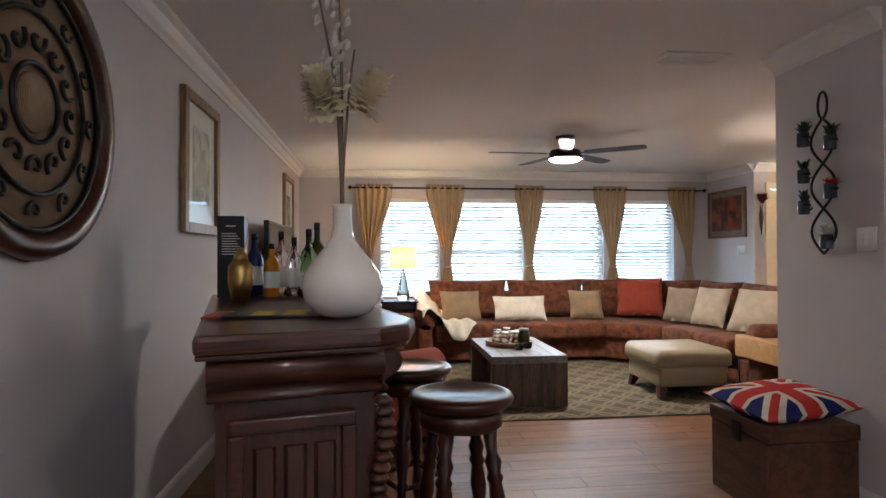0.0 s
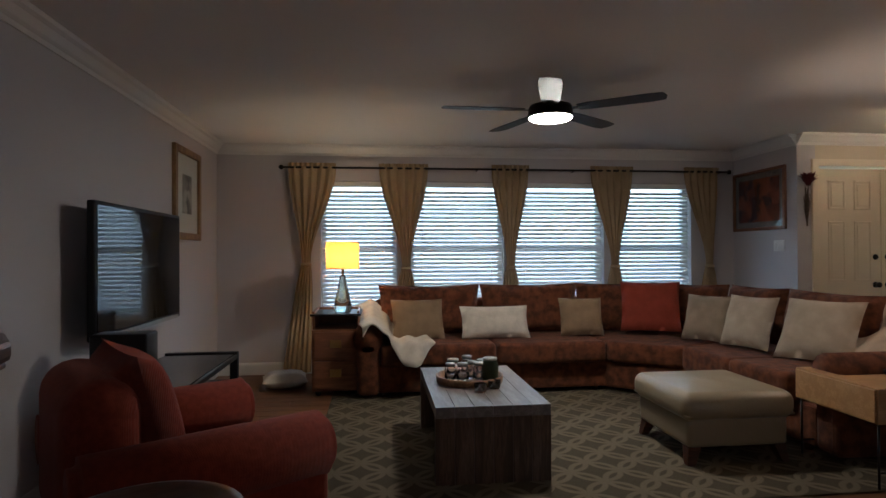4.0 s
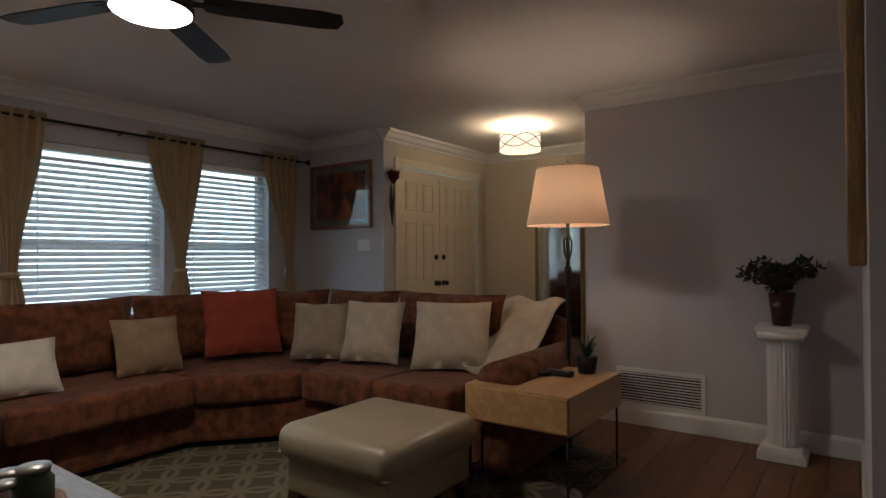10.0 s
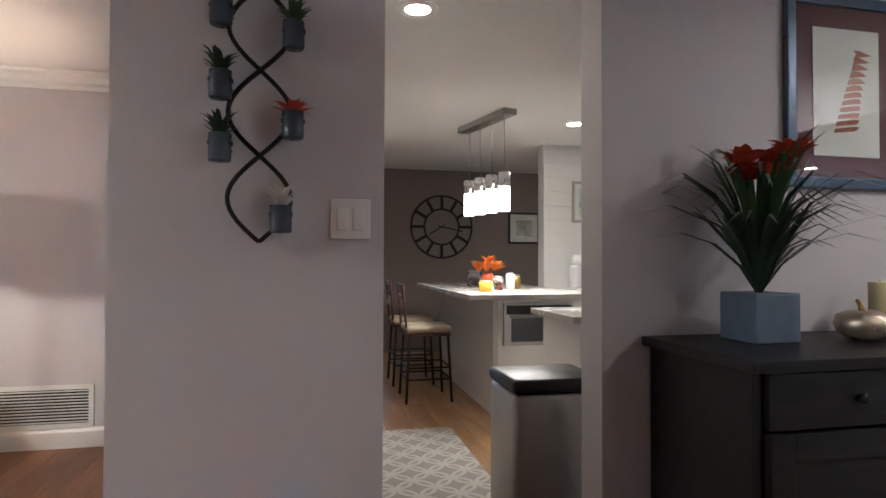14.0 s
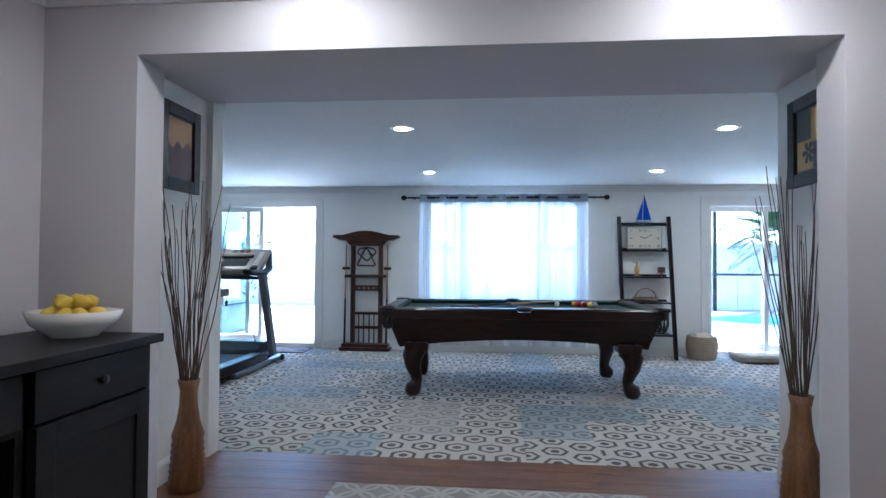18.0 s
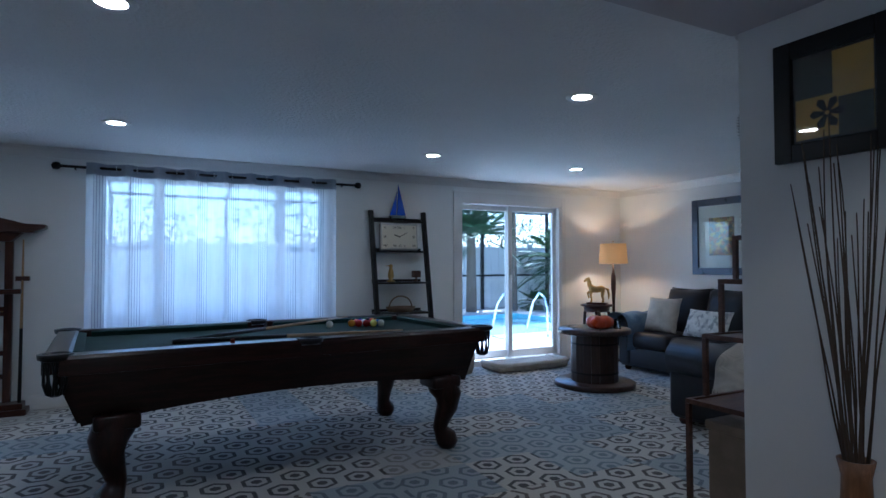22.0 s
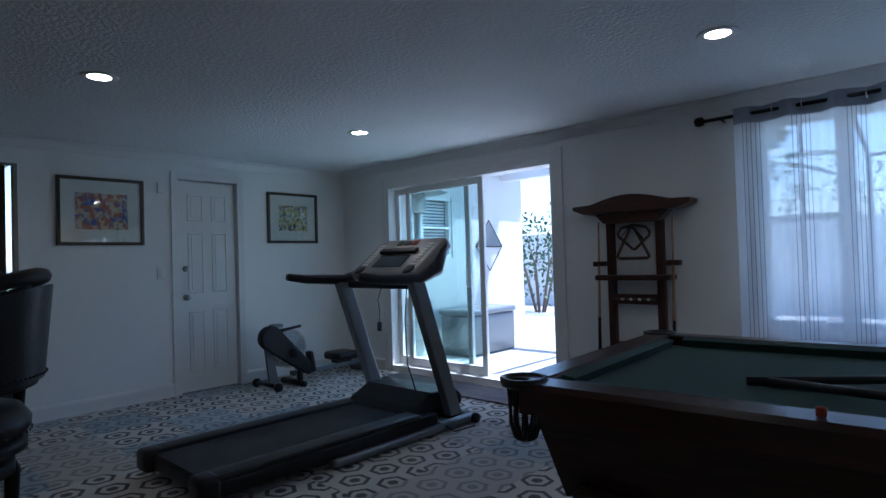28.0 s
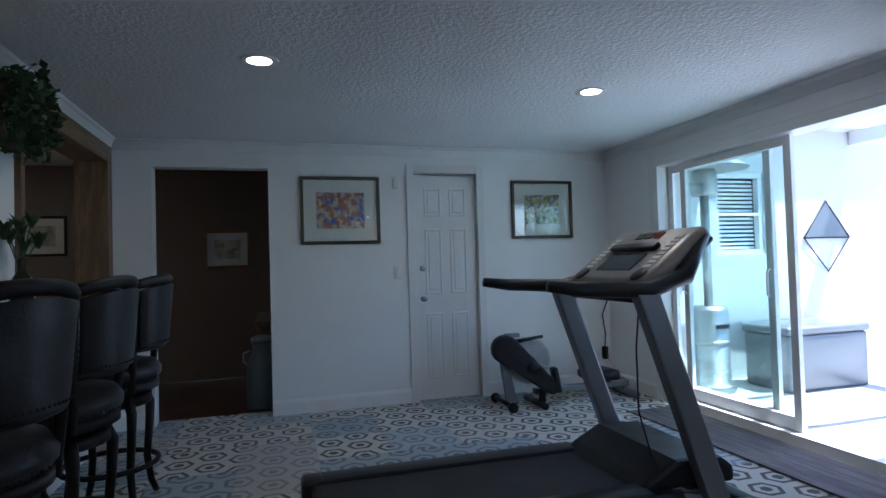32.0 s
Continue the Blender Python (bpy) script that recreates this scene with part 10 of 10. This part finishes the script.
# palms and shrubs
def palm(name, x, y, h, n, l, seed, label):
    r = random.Random(seed)
    t = thing(name, at(x, y, -0.22), label, "palm tree")
    prof = []
    for i in range(int(h / 0.12) + 1):
        z = i * 0.12
        prof += [(0.15 - 0.04 * z / h + 0.018, z), (0.15 - 0.04 * z / h, z + 0.1)]
    part("trunk", Mesh().lathe(prof, 0, 0, 14), "bark", t)
    c = Mesh()
    for k in range(n):
        a, e = r.random() * 6.283, r.uniform(-0.35, 1.3)
        frond(c, (0, 0, h + 0.1), (math.cos(a) * math.cos(e), math.sin(a) * math.cos(e), math.sin(e)), l * r.uniform(0.8, 1.1), 22, l * r.uniform(0.2, 0.55), 0.32 * l)
    part("crown", c, "leaf", t, fix=False)
palm("palm_tree", -6.6, -14.1, 2.2, 44, 1.6, 1, "shaggy palm with a full green crown behind the pool")
palm("palm_tree", -7.9, -14.0, 3.6, 34, 1.7, 2, "tall palm rising above the garden fence")
palm("palm_tree", -9.8, -13.7, 1.5, 64, 1.9, 3, "palm rising above the garden fence")
palm("palm_tree", 4.5, -17.0, 3.4, 30, 1.7, 4, "palm seen above the fence")
palm("small_palm", -8.7, -13.8, 0.3, 22, 0.8, 5, "low young palm at the pool's edge")
def bush(x, y, z0, w, d, h, seed, label, n=900, name="shrub", mat="leaf"):
    r = random.Random(seed)
    b = thing(name, at(x, y, z0), label, "shrub")
    s = Mesh()
    for k in range(n):
        a, e, q = r.random() * 6.283, r.uniform(-0.9, 1.0), r.random() ** 0.35
        p = Vector((w * q * math.cos(a) * (1 - 0.6 * e * e), d * q * math.sin(a) * (1 - 0.6 * e * e), h * (0.55 + 0.45 * e * q)))
        p += 0.12 * h * noise.noise_vector(p * 2.0 + Vector((seed, 0, 0)))
        u = Vector((r.gauss(0, 1), r.gauss(0, 1), r.gauss(0.4, 1))).normalized()
        v = u.cross(Vector((r.random(), r.random(), 1))).normalized()
        l = r.uniform(0.08, 0.16)
        s.add([p, p + u * l * 0.5 + v * l * 0.3, p + u * l, p + u * l * 0.5 - v * l * 0.3], [(0, 1, 2, 3)])
    part("foliage", s, mat, b, fix=False)
    st_ = Mesh()
    for k in range(7):
        a = k * 0.9
        st_.tube([(0.05 * math.cos(a), 0.05 * math.sin(a), 0.0), (0.3 * w * math.cos(a), 0.3 * d * math.sin(a), h * 0.45), (0.55 * w * math.cos(a + 0.3), 0.55 * d * math.sin(a + 0.3), h * 0.8)], [0.03, 0.02, 0.008], 6)
    part("stems", st_, "bark", b)
bush(8.2, -13.2, -0.22, 1.2, 1.0, 2.6, 31, "leafy green shrub beyond the patio", 1100)
for k, (x, y, w, h) in enumerate(((-15.5, -17.2, 2.4, 4.2), (-12.2, -17.6, 2.2, 3.4), (-9.0, -17.0, 2.3, 4.4), (-5.6, -17.8, 2.4, 3.3), (-2.2, -17.2, 2.2, 3.9), (1.4, -17.6, 2.4, 3.5), (5.2, -19.0, 2.6, 4.4))):
    bush(x, y, -0.22, w, 1.3, h, 40 + k, "leafy green garden tree beyond the fence", 1300, "garden_tree")
# bright hazy distance before the front windows: an added glowing card that brightens the blinds
def daylight_card():
    m, nt, b = shader("glowing_daylight_card", 0.9)
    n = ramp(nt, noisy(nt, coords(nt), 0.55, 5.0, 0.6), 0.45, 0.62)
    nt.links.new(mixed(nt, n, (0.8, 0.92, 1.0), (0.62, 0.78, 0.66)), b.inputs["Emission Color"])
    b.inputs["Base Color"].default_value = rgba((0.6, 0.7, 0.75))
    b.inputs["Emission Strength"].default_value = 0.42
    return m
tagged(part("backdrop", Mesh().box(-14, 18.0, -0.2, 18, 18.1, 9.0), daylight_card()), "glowing card added for hazy daylight beyond the front yard", "backdrop", "", "structure")
# front drive and street
tagged(part("driveway", Mesh().box(-14, 9.2, -0.219, 16, 10.2, -0.19), "concrete"), "pale concrete path and street before the house", "road", "", "structure")
# house wing beside the patio
wing = thing("house_wing", at(6.35, 0, 0), "white stucco house wing beside the patio", "house wing")
part("wall", Mesh().box(0, -9.9, -0.2, 0.15, -8.16, 2.6).box(0, -7.54, -0.2, 0.15, -6.6, 2.6).box(0, -8.16, -0.2, 0.15, -7.54, 1.26).box(0, -8.16, 2.12, 0.15, -7.54, 2.6).box(0.15, -9.9, -0.2, 3.8, -9.75, 2.6), "stucco", wing)
part("roof", Mesh().box(-0.2, -10.1, 2.6, 4.0, -7.35, 2.72), "stucco", wing)
wd = part("window", Mesh().box(0.02, -8.16, 1.26, 0.09, -8.11, 2.12).box(0.02, -7.59, 1.26, 0.09, -7.54, 2.12).box(0.02, -8.11, 1.26, 0.09, -7.59, 1.31).box(0.02, -8.11, 2.07, 0.09, -7.59, 2.12).box(0.02, -8.11, 1.67, 0.09, -7.59, 1.7), "trim", wing)
# no room inside: a black sheet holds the shade behind the slats
part("window_room", Mesh().box(0.13, -8.15, 1.27, 0.14, -7.55, 2.11), "black", wd, "black sheet standing in for the shade behind the blind")
for k in range(17):
    part("blind_slat", Mesh().box(0.095, -8.1, 1.32 + k * 0.044, 0.1, -7.6, 1.345 + k * 0.044), "slat", wd)
tri = thing("wall_triangle", at(6.33, -8.98, 1.42), "dark kite-shaped metal wall decoration", "wall decor")
part("triangle", Mesh().tube([(0, -0.32, 0.0), (0, 0.32, 0.0), (0, 0, 0.4), (0, -0.32, 0.0)], 0.012).tube([(0, -0.32, 0.0), (0, 0, -0.37), (0, 0.32, 0.0)], 0.007), "black_metal", tri)
part("sail_field", Mesh().prism([(-0.31, 0.005), (0.31, 0.005), (0, 0.39)], "x", -0.004, 0.004), "grey_metal", tri)
ph = thing("patio_heater", at(6.02, -7.12, -0.02), "tall steel patio heater with a round base", "patio heater")
part("base", Mesh().lathe([(0.0, 0), (0.21, 0.0), (0.22, 0.05), (0.21, 0.07), (0.17, 0.09), (0.17, 0.75), (0.14, 0.8), (0, 0.8)], 0, 0, 30), "steel", ph)
part("base_band", Mesh().lathe([(0.171, 0.44), (0.178, 0.45), (0.178, 0.47), (0.171, 0.48)], 0, 0, 30), "steel", ph)
part("door_slot", Mesh().rbox(-0.184, -0.07, 0.6, -0.16, 0.07, 0.64, 0.008), "black", ph, "dark slot in the tank cover")
part("pole", Mesh().tube([(0, 0, 0.8), (0, 0, 1.85)], 0.04, 14), "steel", ph)
part("burner", Mesh().lathe([(0.1, 1.85), (0.12, 1.88), (0.12, 2.05), (0.1, 2.1)], 0, 0, 24), "steel", ph)
part("reflector", Mesh().lathe([(0.4, 2.1), (0.3, 2.16), (0.1, 2.21), (0, 2.22)], 0, 0, 32, cap=False), "steel", ph)
sbx = thing("deck_box", at(5.87, -8.1, -0.02), "grey plastic deck storage box", "storage box")
part("box", Mesh().rbox(-0.26, -0.48, 0, 0.26, 0.48, 0.52, 0.03), "grey_metal", sbx)
part("lid", Mesh().rbox(-0.28, -0.5, 0.521, 0.28, 0.5, 0.6, 0.03), "grey_metal", sbx)
# roof over the patio by the open door
pr = thing("patio_cover", at(0, 0, 0), "white-beamed roof over the patio", "patio roof")
part("post", Mesh().box(2.95, -9.5, -0.02, 3.07, -9.38, 2.45), "fence", pr)
part("beam", Mesh().box(2.9, -9.52, 2.45, 6.34, -9.36, 2.6), "fence", pr)
for k in range(4):
    part("rafter", Mesh().box(3.2 + k * 0.85, -9.6, 2.601, 3.26 + k * 0.85, GS - 0.91, 2.68), "fence", pr)


# ---- floor pieces ----
FL = bpy.data.objects["floor"]
planks(FL, WX, -1.9, 5.17, 8.0, 0.145, 1.3, "plank", lambda a, b, y0, y1: (a > 0.9 and b < 4.6 and y0 > 6.9) or (a > 2.93 and y1 < 3.2) or (y0 > 4.6 and y1 < 7.1 and a > 0.6 and b < 4.3) or (b < -0.68 and y1 < -0.7))
planks(bpy.data.objects["floor_kitchen"], 2.95, -1.76, 8.6, 2.95, 0.19, 1.6, "plank_lit", lambda a, b, y0, y1: a < 2.93)
FG = bpy.data.objects["floor_games"]
tile = mesh_data("carpet_tile", Mesh().add([(0.0003, 0.0003, -0.005), (0.4997, 0.0003, -0.005), (0.4997, 0.4997, -0.005), (0.0003, 0.4997, -0.005), (0.001, 0.001, 0.0), (0.499, 0.001, 0.0), (0.499, 0.499, 0.0), (0.001, 0.499, 0.0)],
                 [(0, 1, 5, 4), (1, 2, 6, 5), (2, 3, 7, 6), (3, 0, 4, 7), (4, 5, 6, 7)]), "hex", 0, False)
for i in range(23):
    for j in range(9):
        ob = new("carpet_tile", tile)
        ob.parent = FG
        ob.location = (GW - 0.15 + 0.5 * i, GS + 0.5 * j, 0.0)
